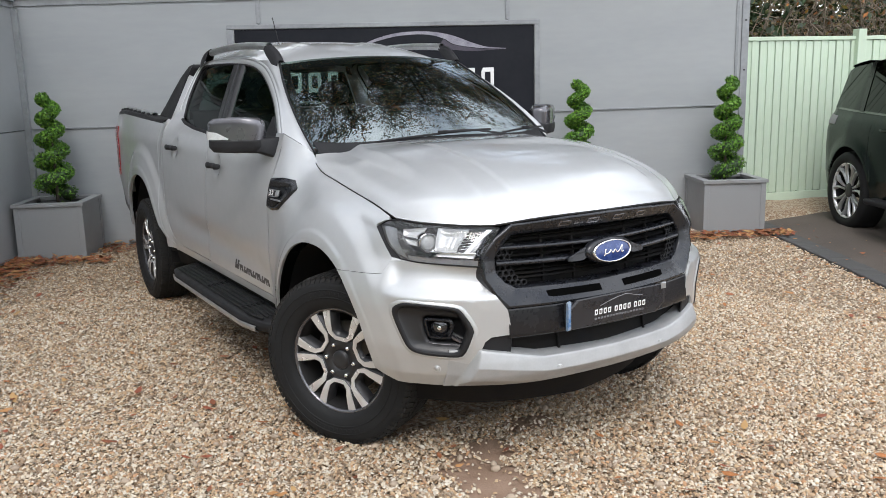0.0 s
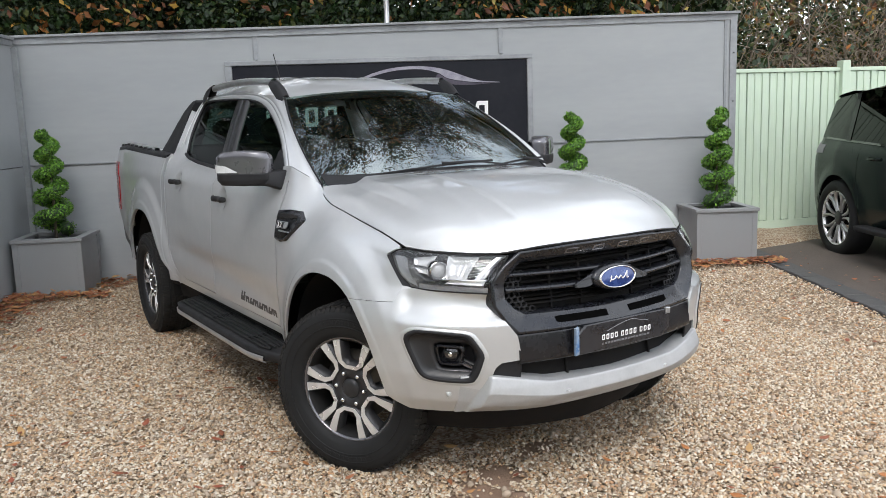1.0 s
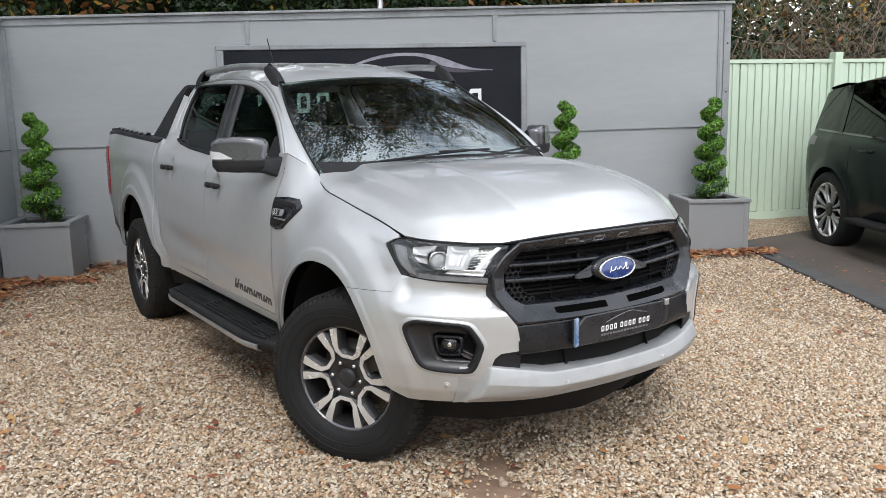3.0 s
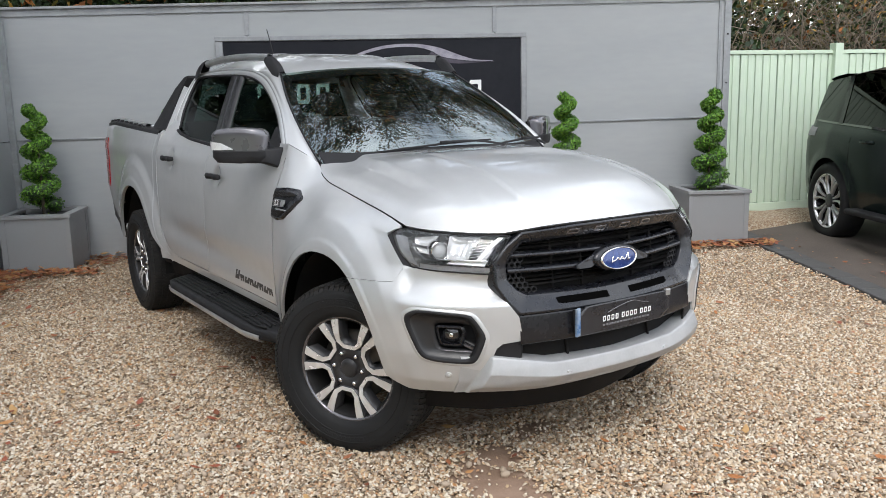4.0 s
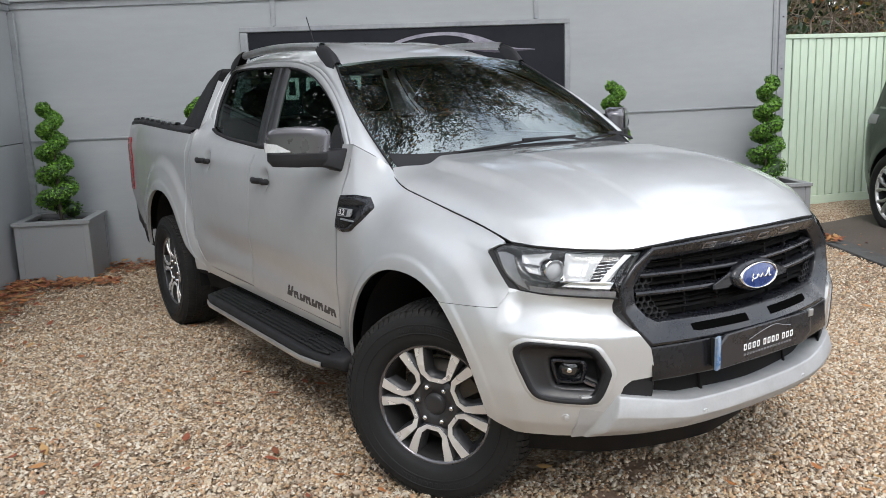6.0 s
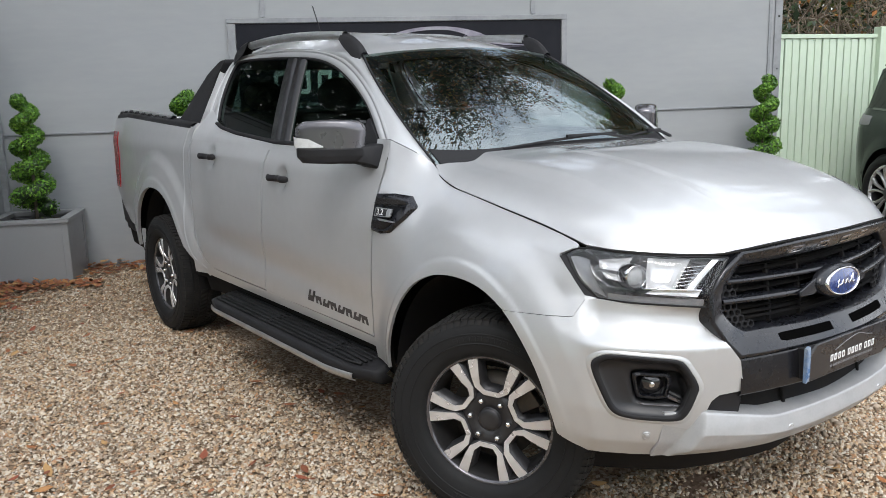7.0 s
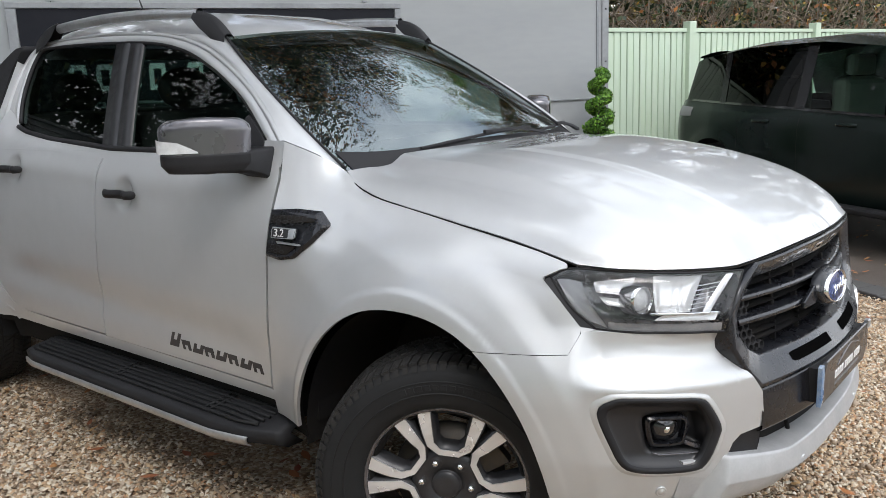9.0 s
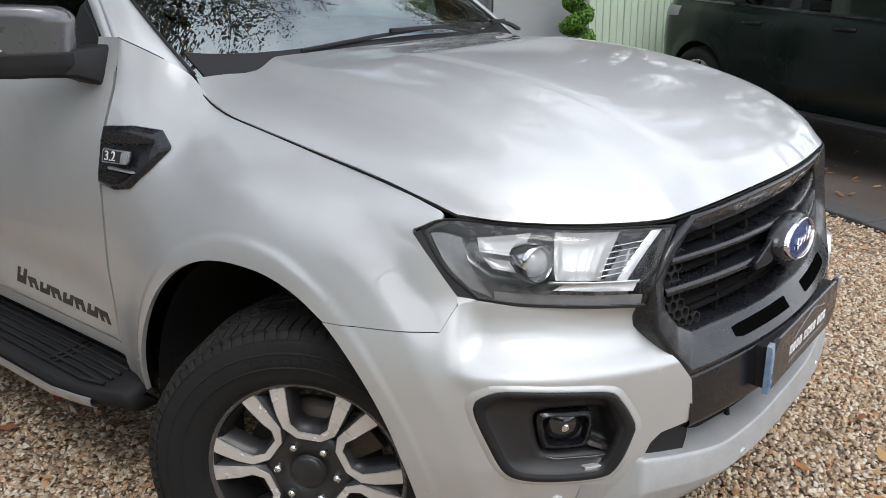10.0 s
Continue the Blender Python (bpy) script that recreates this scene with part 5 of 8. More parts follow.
# roof with two long ribs
edge_l = np.array([cabin(y, z) for y, z in W_OUT[(W_OUT[:, 0] > 1.17) & (W_OUT[:, 1] > 1.63)]])
edge_l = curve([tuple(ws_top[0])] + [tuple(p) for p in edge_l[::4]], 61)
yr = edge_l[-1]
front_r = ws_top
rear_r = curve([tuple(yr), (-0.35, yr[1] + 0.03, 1.745), (0, yr[1] + 0.035, 1.755), (0.35, yr[1] + 0.03, 1.745), (-yr[0], yr[1], yr[2])], 41)
R = coons(front_r, rear_r, edge_l, edge_l * (-1, 1, 1))
uu, vv = np.linspace(-1, 1, 41)[:, None], np.linspace(0, 1, 61)[None]
R[:, :, 2] += 0.035 * (1 - uu ** 4) * np.sin(math.pi * vv ** 0.8) ** 0.6 + 0.006 * np.exp(-((np.abs(uu) - 0.45) / 0.05) ** 2) * sstep(0.15, 0.3, vv) * (1 - sstep(0.9, 1, vv))
thick(part("roof", grid_mesh("roof", R, PAINT), PAINT, pickup), 0.02)
# roof lining, seen through the glass
part("roof_lining", grid_mesh("roof_lining", [[tuple(R[i, j] - np.array((0, 0, 0.035))) for j in range(2, 60, 3)] for i in range(1, 40, 3)], SHELL, flip=True), SHELL, pickup)

for sd, _ in sides:
    # silver surround of the side windows and the windscreen pillar
    grid = []
    for o, i in zip(W_OUT, W_IN):
        grid.append([cabin(*(o + (i - o) * k), off, sd) for k, off in ((0, -0.03), (0.0, -0.004), (0.10, 0.004), (0.30, 0.003), (0.34, -0.006), (0.38, 0.003), (0.85, 0.004), (1.0, -0.004), (1.0, -0.035))])
    part("window_surround", grid_mesh("window_surround", grid, PAINT, flip=sd > 0), PAINT, pickup)
    wl = ws_left * (-sd, 1, 1)
    pil = []
    sel = curve([cabin(y, z, 0.0, sd) for y, z in W_OUT[:34]], 31)
    for k in range(31):
        a, b = wl[k], sel[k]
        mid = (a + b) / 2 + np.array((sd * 0.012, -0.014, 0.006))
        pil.append([tuple(a + np.array((0, 0, -0.004)))] + ([tuple(q) for q in foot_line(sd)[(0, 8, 16, 23, 31, 39), :]] if k == 0 else [tuple(q) for q in curve([a, mid, b], 6)]))
    part("screen_pillar", grid_mesh("screen_pillar", pil, PAINT, flip=sd > 0), PAINT, pickup)
    part("pillar_seam", tube("pillar_seam", [tuple(q) for q in foot_line(sd)[14:]], 0.0012, SHELL, 5), SHELL, pickup)
    # glass, split by the black door pillar
    def pane(name, y0, y1, mat, off=-0.012, shrink=0.0):
        top = [(y, z) for y, z in W_IN]
        ys_ = np.linspace(y0, y1, 40)
        up = lambda y: float(np.interp(y, [q[0] for q in W_IN[:72]], [q[1] for q in W_IN[:72]])) if y <= W_IN[71][0] else float(np.interp(y, (W_IN[71][0], 2.535, 2.565), (W_IN[71][1], 1.678, 1.61)))
        rows = []
        for y in ys_:
            lo, hi = BELTLINE(y) - 0.01, max(up(y) + 0.004, BELTLINE(y))
            rows.append([cabin(y, lo + (hi - lo) * v, off, sd) for v in np.linspace(0, 1, 14)])
        ob = part(name, grid_mesh(name, rows, mat, flip=sd < 0), mat, pickup)
        return ob
    fg = pane("front_side_window", 0.755, 1.74, SIDEGLASS)
    fg.visible_shadow = False
    tagged(fg, "lightly tinted front side window")
    rg = pane("rear_side_window", 1.745, 2.56, PRIVACY)
    rg.visible_shadow = False
    tagged(rg, "dark privacy glass rear side window")
    # black pillar between the doors
    rows = [[cabin(y + (z - 1.275) * 0.40, z, off, sd) for y, off in ((1.530, -0.02), (1.535, -0.002), (1.615, 0.0), (1.620, -0.008), (1.627, 0.0), (1.730, -0.002), (1.735, -0.02))] for z in np.linspace(1.262, 1.682, 20)]
    part("door_pillar", grid_mesh("door_pillar", rows, BOWL, flip=sd > 0), BOWL, pickup, "black door pillar")
    # black trim along belt and round the glass
    part("belt_trim", tube("belt_trim", [cabin(y, BELTLINE(y) - 0.004, 0.004, sd) for y in np.linspace(0.80, 2.47, 50)], 0.012, BLACK, 6), BLACK, pickup)
    part("window_seal", tube("window_seal", [cabin(y, z, -0.008, sd) for y, z in W_IN], 0.010, BLACK, 6), BLACK, pickup)
    # triangular sail behind the mirror
    part("mirror_sail", slab("mirror_sail", poly([(0.745, 1.285), (0.90, 1.280), (0.885, 1.405), (0.755, 1.32)], 16, closed=True), lambda y, z, o, s=sd: cabin(y, z, o - 0.006, s), 0.010, BLACK), BLACK, pickup)
    # door tops between the pressed panel and the glass
    rows = []
    for y in np.linspace(0.66, 2.62, 90):
        zt = float(np.interp(y, (0.66, 0.70, 0.765, 0.80), (1.316, 1.318, 1.318, 1.287))) if y < 0.80 else BELTLINE(y) + float(np.interp(y, (0.80, 0.9, 2.47, 2.62), (0.001, 0.001, 0.003, 0.05)))
        z0 = min(zt - 0.045, 1.238 if y < 1.66 else 1.256)
        rows.append(run_in(skin(at_y(y), z0, sd, 0.0012), skin(at_y(y), z0 - 0.012, sd, 0.0012), cabin(y, zt, 0.002, sd), 8))
    part("door_top", grid_mesh("door_top", rows, PAINT, flip=sd < 0), PAINT, pickup)

    # ---- door mirror ----
    e = np.array((sd * 0.78, 0.62, 0.0))
    n_ = np.array((sd * 0.62, -0.78, 0.0))
    base = np.array((sd * 0.83, 0.735, 0.0))

    def head(z0, z1, l0, l1, d, taper, nz=12):
        rows = []
        for v in np.linspace(0, 1, nz):
            z = z0 + (z1 - z0) * v
            k = taper(v)
            ring = []
            for a in np.linspace(0, 2 * math.pi, 40, endpoint=False):
                ca, sa = math.cos(a), math.sin(a)
                q = (abs(ca) ** 3.2 + abs(sa) ** 3.2) ** (-1 / 3.2)
                ln_ = (l0 + l1) / 2 + (l1 - l0) / 2 * q * ca * k
                ring.append(tuple(base + e * ln_ + n_ * (d * q * sa * (0.6 + 0.4 * k) * (1.0 if sa > 0 else 0.8)) + np.array((0, 0, z + 0.012 * (ln_ / 0.3) * 0))))
            rows.append(ring + [ring[0]])
        return rows

    dm = part("door_mirror", grid_mesh("door_mirror", head(1.290, 1.402, 0.004, 0.288, 0.066, lambda v: (1 - max(0, v - 0.6) ** 2.4 * 3.2) * (0.97 + 0.03 * v) if v < 0.999 else 0.05, 18), MIRRORCAP, flip=sd < 0), MIRRORCAP, pickup, "grey mirror cap over black housing")
    part("housing", grid_mesh("housing", head(1.228, 1.296, 0.0, 0.285, 0.068, lambda v: 0.05 if v < 0.001 else 0.82 + 0.18 * min(1, v * 2.2) if v < 0.999 else 0.05), BLACK, flip=sd < 0), BLACK, dm, "black mirror housing")
    g = []
    for a in np.linspace(radians(82), radians(-8), 18):
        q = (abs(math.cos(a)) ** 3.2 + abs(math.sin(a)) ** 3.2) ** (-1 / 3.2) * 1.03
        at_ = base + e * (0.146 + 0.1435 * q * math.cos(a)) + n_ * (0.0665 * q * math.sin(a) * (1.0 if a > 0 else 0.8))
        h = float(np.interp(a, (radians(-8), radians(20), radians(60), radians(82)), (0.036, 0.044, 0.034, 0.004)))
        g.append([tuple(at_ + np.array((0, 0, 1.296 + h * w))) for w in np.linspace(0, 1, 5)])
    part("indicator", grid_mesh("indicator", g, WHITELENS, flip=sd > 0), WHITELENS, dm, "clear white indicator lens")
    arm = [[tuple(np.array((sd * x, y + dy, z))) for dy, z in ((-d, z0 + 0.008), (-d, z1 - 0.008), (-d + 0.008, z1), (d - 0.008, z1), (d, z1 - 0.008), (d, z0 + 0.008), (d - 0.008, z0), (-d + 0.008, z0), (-d, z0 + 0.008))] for x, y, z0, z1, d in ((0.775, 0.752, 1.190, 1.300, 0.052), (0.80, 0.748, 1.196, 1.298, 0.052), (0.83, 0.748, 1.212, 1.296, 0.054), (0.87, 0.765, 1.226, 1.294, 0.056), (0.95, 0.815, 1.230, 1.292, 0.058))]
    part("arm", grid_mesh("arm", arm, BLACK, flip=sd > 0), BLACK, dm, "black mirror arm")
    gm = [[tuple(base + e * (0.142 + 0.115 * a) - n_ * 0.052 + np.array((0, 0, 1.315 + 0.055 * b))) for b in (-1, 0, 1)] for a in (-1, 0, 1)]
    part("mirror_glass", grid_mesh("mirror_glass", gm, CHROME, flip=sd < 0), CHROME, dm)

    # ---- roof rail: silver bar on two black feet ----
    rx = 0.560
    rail = [(sd * (rx + 0.012 * math.sin(math.pi * k)), 1.33 + 1.05 * k, 1.752 + 0.030 * math.sin(math.pi * (0.1 + 0.75 * k)) + 0.006 * k) for k in np.linspace(0, 1, 24)]
    rows = []
    for x, y, z in rail:
        rows.append([(x + 0.020 * math.cos(a) * sd, y, z - 0.002 + 0.021 * math.sin(a)) for a in np.linspace(0, 2 * math.pi, 13)])
    rr = part("roof_rail", grid_mesh("roof_rail", rows, RAILSILVER, flip=sd < 0), RAILSILVER, pickup, "satin silver roof rail with black ends")
    for ends in (((1.165, 1.662), (1.22, 1.712), (1.28, 1.742), (1.345, 1.756)), ((2.37, 1.778), (2.45, 1.766), (2.52, 1.742), (2.57, 1.712))):
        rows = []
        pts = curve(ends, 12)
        for k, (y, z) in enumerate(pts):
            low = z - float(np.interp(y, (1.16, 1.24, 1.30, 1.345, 2.37, 2.42, 2.48, 2.58), (0.045, 0.060, 0.045, 0.012, 0.012, 0.045, 0.060, 0.045)))
            rows.append([(sd * (rx + 0.002 + dx), y, zz) for dx, zz in ((-0.020, low), (-0.019, z + 0.006), (-0.008, z + 0.016), (0.010, z + 0.016), (0.021, z + 0.005), (0.030, low))])
        part("rail_foot", grid_mesh("rail_foot", rows, BLACK, flip=sd > 0), BLACK, rr, "black rail foot")

    # ---- sports bar sail behind the cab ----
    sail_o = [(2.662, 1.335), (2.690, 1.46), (2.676, 1.60), (2.615, 1.708), (2.70, 1.700), (2.82, 1.63), (2.91, 1.53), (2.99, 1.43), (3.08, 1.338)]
    o40 = poly(sail_o, 48, closed=True)
    sx = lambda z: 0.775 - 0.155 * (z - 1.33) / 0.38
    rows = [[(sd * (sx(z) - 0.11), y, z), (sd * (sx(z) - 0.008), y, z), (sd * sx(z), *(o40.mean(0) + ((y, z) - o40.mean(0)) * 0.975))] for y, z in o40]
    me = grid_mesh("sports_bar", rows, BLACK, flip=sd > 0, closed_u=True)
    sb = part("sports_bar", me, BLACK, pickup, "black sports bar sail")
    bm = bmesh.new()
    f_ = bm.faces.new([bm.verts.new(r[2]) for r in rows])
    if sd > 0:
        f_.normal_flip()
    part("sail_face", bm, BLACK, sb)

    # ---- bed rail cap with tie-down bumps ----
    yy = np.linspace(2.70, 4.22, 40)
    rows = []
    for y in yy:
        x0 = abs(skin(at_y(y), BELT(y), sd)[0])
        z = BELT(y)
        rows.append([(sd * x, y, zz) for x, zz in ((x0 + 0.004, z - 0.014), (x0 + 0.003, z + 0.008), (x0 - 0.015, z + 0.020), (x0 - 0.07, z + 0.022), (x0 - 0.10, z + 0.012), (x0 - 0.10, z - 0.05))])
    cap = part("bed_rail_cap", grid_mesh("bed_rail_cap", rows, BLACK, flip=sd < 0), BLACK, pickup, "black bed rail cap")
    rows = [[(sd * (abs(skin(at_y(y), BELT(y), sd)[0]) - 0.05 + 0.02 * math.cos(a)), y, BELT(y) + 0.028 + 0.014 * math.sin(a)) for a in np.linspace(0, 2 * math.pi, 11)] for y in np.linspace(3.10, 4.2, 24)]
    part("tie_down_rail", grid_mesh("tie_down_rail", rows, RAILSILVER, flip=sd < 0), RAILSILVER, cap, "silver tie-down rail")
    for y in np.arange(3.20, 4.2, 0.14):
        x0 = abs(skin(at_y(y), BELT(y), sd)[0]) - 0.030
        part("bump", slab("bump", curve([(y - 0.035, 0), (y - 0.015, 0.016), (y + 0.015, 0.016), (y + 0.035, 0)], 12), lambda a, h, o, s=sd, q=x0, b=BELT(y): (s * (q + o), a, b + 0.018 + h), 0.016, BLACK), BLACK, cap)

    # ---- side vent on the wing ----
    vo = [(0.650, 1.112), (0.56, 1.118), (0.475, 1.112), (0.428, 1.075), (0.470, 1.025), (0.535, 0.972), (0.60, 0.962), (0.662, 0.970), (0.652, 1.04)]
    wfn = lambda y, z, o, s=sd: skin(at_y(y), z, s, o)
    sv = part("side_vent", slab("side_vent", poly(vo, 60, closed=True), wfn, 0.014, GREYPAINT, edge=0.010), GREYPAINT, pickup, "dark grey side vent with engine badge")
    part("vent_mesh", slab("vent_mesh", poly([(0.64, 1.100), (0.50, 1.100), (0.475, 1.082), (0.64, 1.072)], 24, closed=True), lambda y, z, o: wfn(y, z, o + 0.014), 0.002, SHELL), SHELL, sv)
    part("vent_mesh", slab("vent_mesh", poly([(0.645, 1.012), (0.525, 1.012), (0.56, 0.982), (0.648, 0.982)], 24, closed=True), lambda y, z, o: wfn(y, z, o + 0.014), 0.002, SHELL), SHELL, sv)
    for k in range(5):
        for zc in (1.093, 1.080, 1.004, 0.992):
            y0 = 0.617 - 0.026 * k + (0.012 if zc in (1.080, 0.992) else 0)
            if (zc > 1.05 and y0 > 0.51) or y0 > 0.565:
                hx = [(y0 + 0.011 * math.cos(a), zc + 0.0075 * math.sin(a)) for a in np.linspace(0, 2 * math.pi, 6, endpoint=False)]
                part("vent_cell", slab("vent_cell", hx, lambda y, z, o: wfn(y, z, o + 0.0140), 0.0022, BLACK, inner=[(y0 + 0.007 * math.cos(a), zc + 0.0045 * math.sin(a)) for a in np.linspace(0, 2 * math.pi, 6, endpoint=False)], edge=0.0008), BLACK, sv)
    part("vent_fin", slab("vent_fin", poly([(0.60, 1.022), (0.51, 1.018), (0.505, 1.014), (0.60, 1.016)], 16, closed=True), lambda y, z, o: wfn(y, z, o + 0.014), 0.006, RAILSILVER, edge=0.001), RAILSILVER, sv)
    bp_ = part("engine_badge", slab("engine_badge", poly([(0.625, 1.030), (0.530, 1.032), (0.530, 1.062), (0.625, 1.064)], 20, closed=True), lambda y, z, o: wfn(y, z, o + 0.014), 0.003, BOWL, edge=0.001), BOWL, sv)
    part("badge_border", slab("badge_border", poly([(0.625, 1.030), (0.530, 1.032), (0.530, 1.062), (0.625, 1.064)], 20, closed=True), lambda y, z, o: wfn(y, z, o + 0.0165), 0.0015, RAILSILVER, inner=poly([(0.6225, 1.0325), (0.5325, 1.0345), (0.5325, 1.0595), (0.6225, 1.0615)], 20, closed=True), edge=0.0005), RAILSILVER, sv)
    cu = bpy.data.curves.new("engine_number", "FONT")
    cu.body, cu.size, cu.extrude, cu.align_x, cu.align_y = "3.2", 0.034, 0.001, "CENTER", "CENTER"
    tx = new("engine_number", cu)
    tx.data.materials.append(WHITE)
    tx.parent = sv
    tq = lambda y, z: Vector(skin(at_y(y), z, sd, 0.0195))
    t_r, t_u = (tq(0.60, 1.047) - tq(0.58, 1.047)).normalized() * sd, (tq(0.592, 1.06) - tq(0.592, 1.03)).normalized()
    t_n = t_r.cross(t_u).normalized()
    tx.matrix_world = Matrix.Translation(tq(0.592, 1.047)) @ Matrix((t_r, t_n.cross(t_r), t_n)).transposed().to_4x4()
    part("badge_block", slab("badge_block", poly([(0.556, 1.034), (0.535, 1.034), (0.535, 1.060), (0.556, 1.060)], 12, closed=True), lambda y, z, o: wfn(y, z, o + 0.017), 0.002, RAILSILVER, edge=0.0008), RAILSILVER, sv)
    # ---- door decal: a row of slanted dark stencil bars along the lower door ----
    for k in range(8):
        y0 = 1.262 - k * 0.067
        zb = 0.566 - 0.0012 * k
        h = 0.052 if k == 0 else 0.034
        w = (0.056, 0.050, 0.058, 0.052)[k % 4]
        lean_ = lambda a, b: (y0 - a * w + 0.35 * b * h - 0.006, zb + (b if k % 2 else 1 - b) * h)
        o_ = [lean_(0, 0), lean_(0.30, 0), lean_(0.30, 0.50), lean_(0.68, 0.50), lean_(0.68, 0), lean_(1, 0), lean_(1, 1), lean_(0, 1)]
        part("decal_bar", slab("decal_bar", o_, lambda y, z, o, s=sd: skin(at_y(y), z, s, o), 0.0015, DECAL, edge=0.0005), DECAL, pickup, "dark lower door decal")

    # ---- running board ----
    ys_ = np.linspace(0.635, 2.25, 60)
    prof = lambda y: (float(np.interp(y, (0.60, 0.66, 0.75, 0.9, 2.15, 2.25), (0.880, 0.905, 0.950, 0.975, 0.975, 0.955))))
    rows = []
    for y in ys_:
        xo = prof(y)
        dz = float(np.interp(y, (0.6, 0.7, 0.85), (-0.012, -0.005, 0)))
        rows.append([(sd * x, y, z + dz) for x, z in ((0.78, 0.425), (0.84, 0.420), (xo - 0.03, 0.405), (xo - 0.010, 0.400), (xo, 0.394), (xo - 0.004, 0.352), (xo - 0.03, 0.340), (0.80, 0.34))])
    rows.insert(0, [tuple(np.mean(rows[0], axis=0))] * 8)
    rows.append([tuple(np.mean(rows[-1], axis=0))] * 8)
    rb = part("running_board", grid_mesh("running_board", rows, BLACK, flip=sd < 0), BLACK, pickup, "black ribbed running board with silver edge")
    for k in range(6):
        x = 0.815 + 0.025 * k
        part("tread_rib", tube("tread_rib", [(sd * min(x, prof(y) - 0.02), y, 0.428 - 0.016 * (x - 0.78) / 0.16 + float(np.interp(y, (0.6, 0.7, 0.85), (-0.012, -0.005, 0)))) for y in np.linspace(0.72, 2.2, 20)], 0.006, RUBBER, 6), RUBBER, rb)
    for y in (0.95, 1.55):
        for k in range(2):
            part("tread_bar", tube("tread_bar", [(sd * 0.81, y + 0.03 * k, 0.426), (sd * 0.94, y + 0.03 * k, 0.415)], 0.004, RUBBER, 6), RUBBER, rb)
    rows = [[(sd * (prof(y) + a), y, z) for a, z in ((0.001, 0.368), (0.005, 0.364), (0.004, 0.348), (-0.012, 0.336))] for y in np.linspace(0.74, 2.24, 40)]
    thick(part("edge_trim", grid_mesh("edge_trim", rows, RAILSILVER, flip=sd < 0), RAILSILVER, rb, "silver lower edge"), 0.004)

# rear: tailgate, bed floor and cover, cab back with its window
boxed("tailgate", PAINT, pickup, (-0.80, 0.80, 4.20, 4.27, 0.70, 1.345), 0.02)
boxed("bed_cover", BLACK, pickup, (-0.74, 0.74, 2.75, 4.21, 1.305, 1.335), 0.008, "black roller bed cover")
rear_b = boxed("rear_bumper", BLACK, pickup, (-0.78, 0.78, 4.24, 4.36, 0.52, 0.70), 0.02)
grid = []
oo, ii = dense([(-0.78, 0.9), (0.78, 0.9), (0.79, 1.34), (0.61, 1.70), (-0.61, 1.70), (-0.79, 1.34)], 6), dense([(-0.60, 1.36), (0.60, 1.36), (0.60, 1.40), (0.52, 1.64), (-0.52, 1.64), (-0.60, 1.40)], 6)
back = part("cab_back", grid_mesh("cab_back", [[(a + (c - a) * w, 2.655 + dy, b + (d - b) * w) for w, dy in ((0, 0), (0.5, 0.012), (1, 0), (1, -0.03))] for (a, b), (c, d) in zip(oo, ii)], PAINT, flip=True, closed_u=True), PAINT, pickup)
rw_ = part("rear_window", grid_mesh("rear_window", [[(x * (1 - 0.14 * (z - 1.36) / 0.28), 2.645, z) for z in (1.355, 1.5, 1.645)] for x in (-0.61, 0, 0.61)], SIDEGLASS), SIDEGLASS, pickup)
rw_.visible_shadow = False
# aerial on the roof
part("aerial", tube("aerial", [(-0.05, 2.46, 1.775), (-0.05, 2.52, 1.90), (-0.05, 2.585, 2.02)], (0.006, 0.004, 0.003), BLACK, 6), BLACK, pickup)
# wipers
for blade, arm_ in ((((-0.387, 0.425, 1.268), (-0.20, 0.418, 1.281), (-0.03, 0.414, 1.291), (0.14, 0.420, 1.297), (0.285, 0.432, 1.298)), ((-0.03, 0.408, 1.300), (0.16, 0.398, 1.298), (0.34, 0.392, 1.272))),
                    (((0.365, 0.435, 1.276), (0.47, 0.445, 1.286), (0.58, 0.470, 1.292), (0.69, 0.515, 1.290)), ((0.53, 0.448, 1.296), (0.60, 0.440, 1.285), (0.66, 0.435, 1.262)))):
    pts = curve(blade, 14)
    wp = part("wiper", grid_mesh("wiper", [[(x, y + 0.003 * c_, z + 0.006 * d_) for c_, d_ in ((-1, -1), (-1.4, 0), (-0.6, 0.8), (0.6, 0.8), (1.4, 0), (1, -1), (-1, -1))] for x, y, z in pts], BLACK), BLACK, pickup, "black wiper blade")
    ap = curve(arm_, 10)
    part("wiper_arm", grid_mesh("wiper_arm", [[(x, y + w_ * c_, z + 0.005 * d_) for c_, d_ in ((-1, -1), (-1, 1), (1, 1), (1, -1), (-1, -1))] for (x, y, z), w_ in zip(ap, np.linspace(0.005, 0.010, 10))], BLACK), BLACK, wp)
    boxed("blade_clip", BLACK, wp, (ap[0][0] - 0.022, ap[0][0] + 0.022, ap[0][1] - 0.007, ap[0][1] + 0.007, ap[0][2] - 0.008, ap[0][2] + 0.006), 0.003)

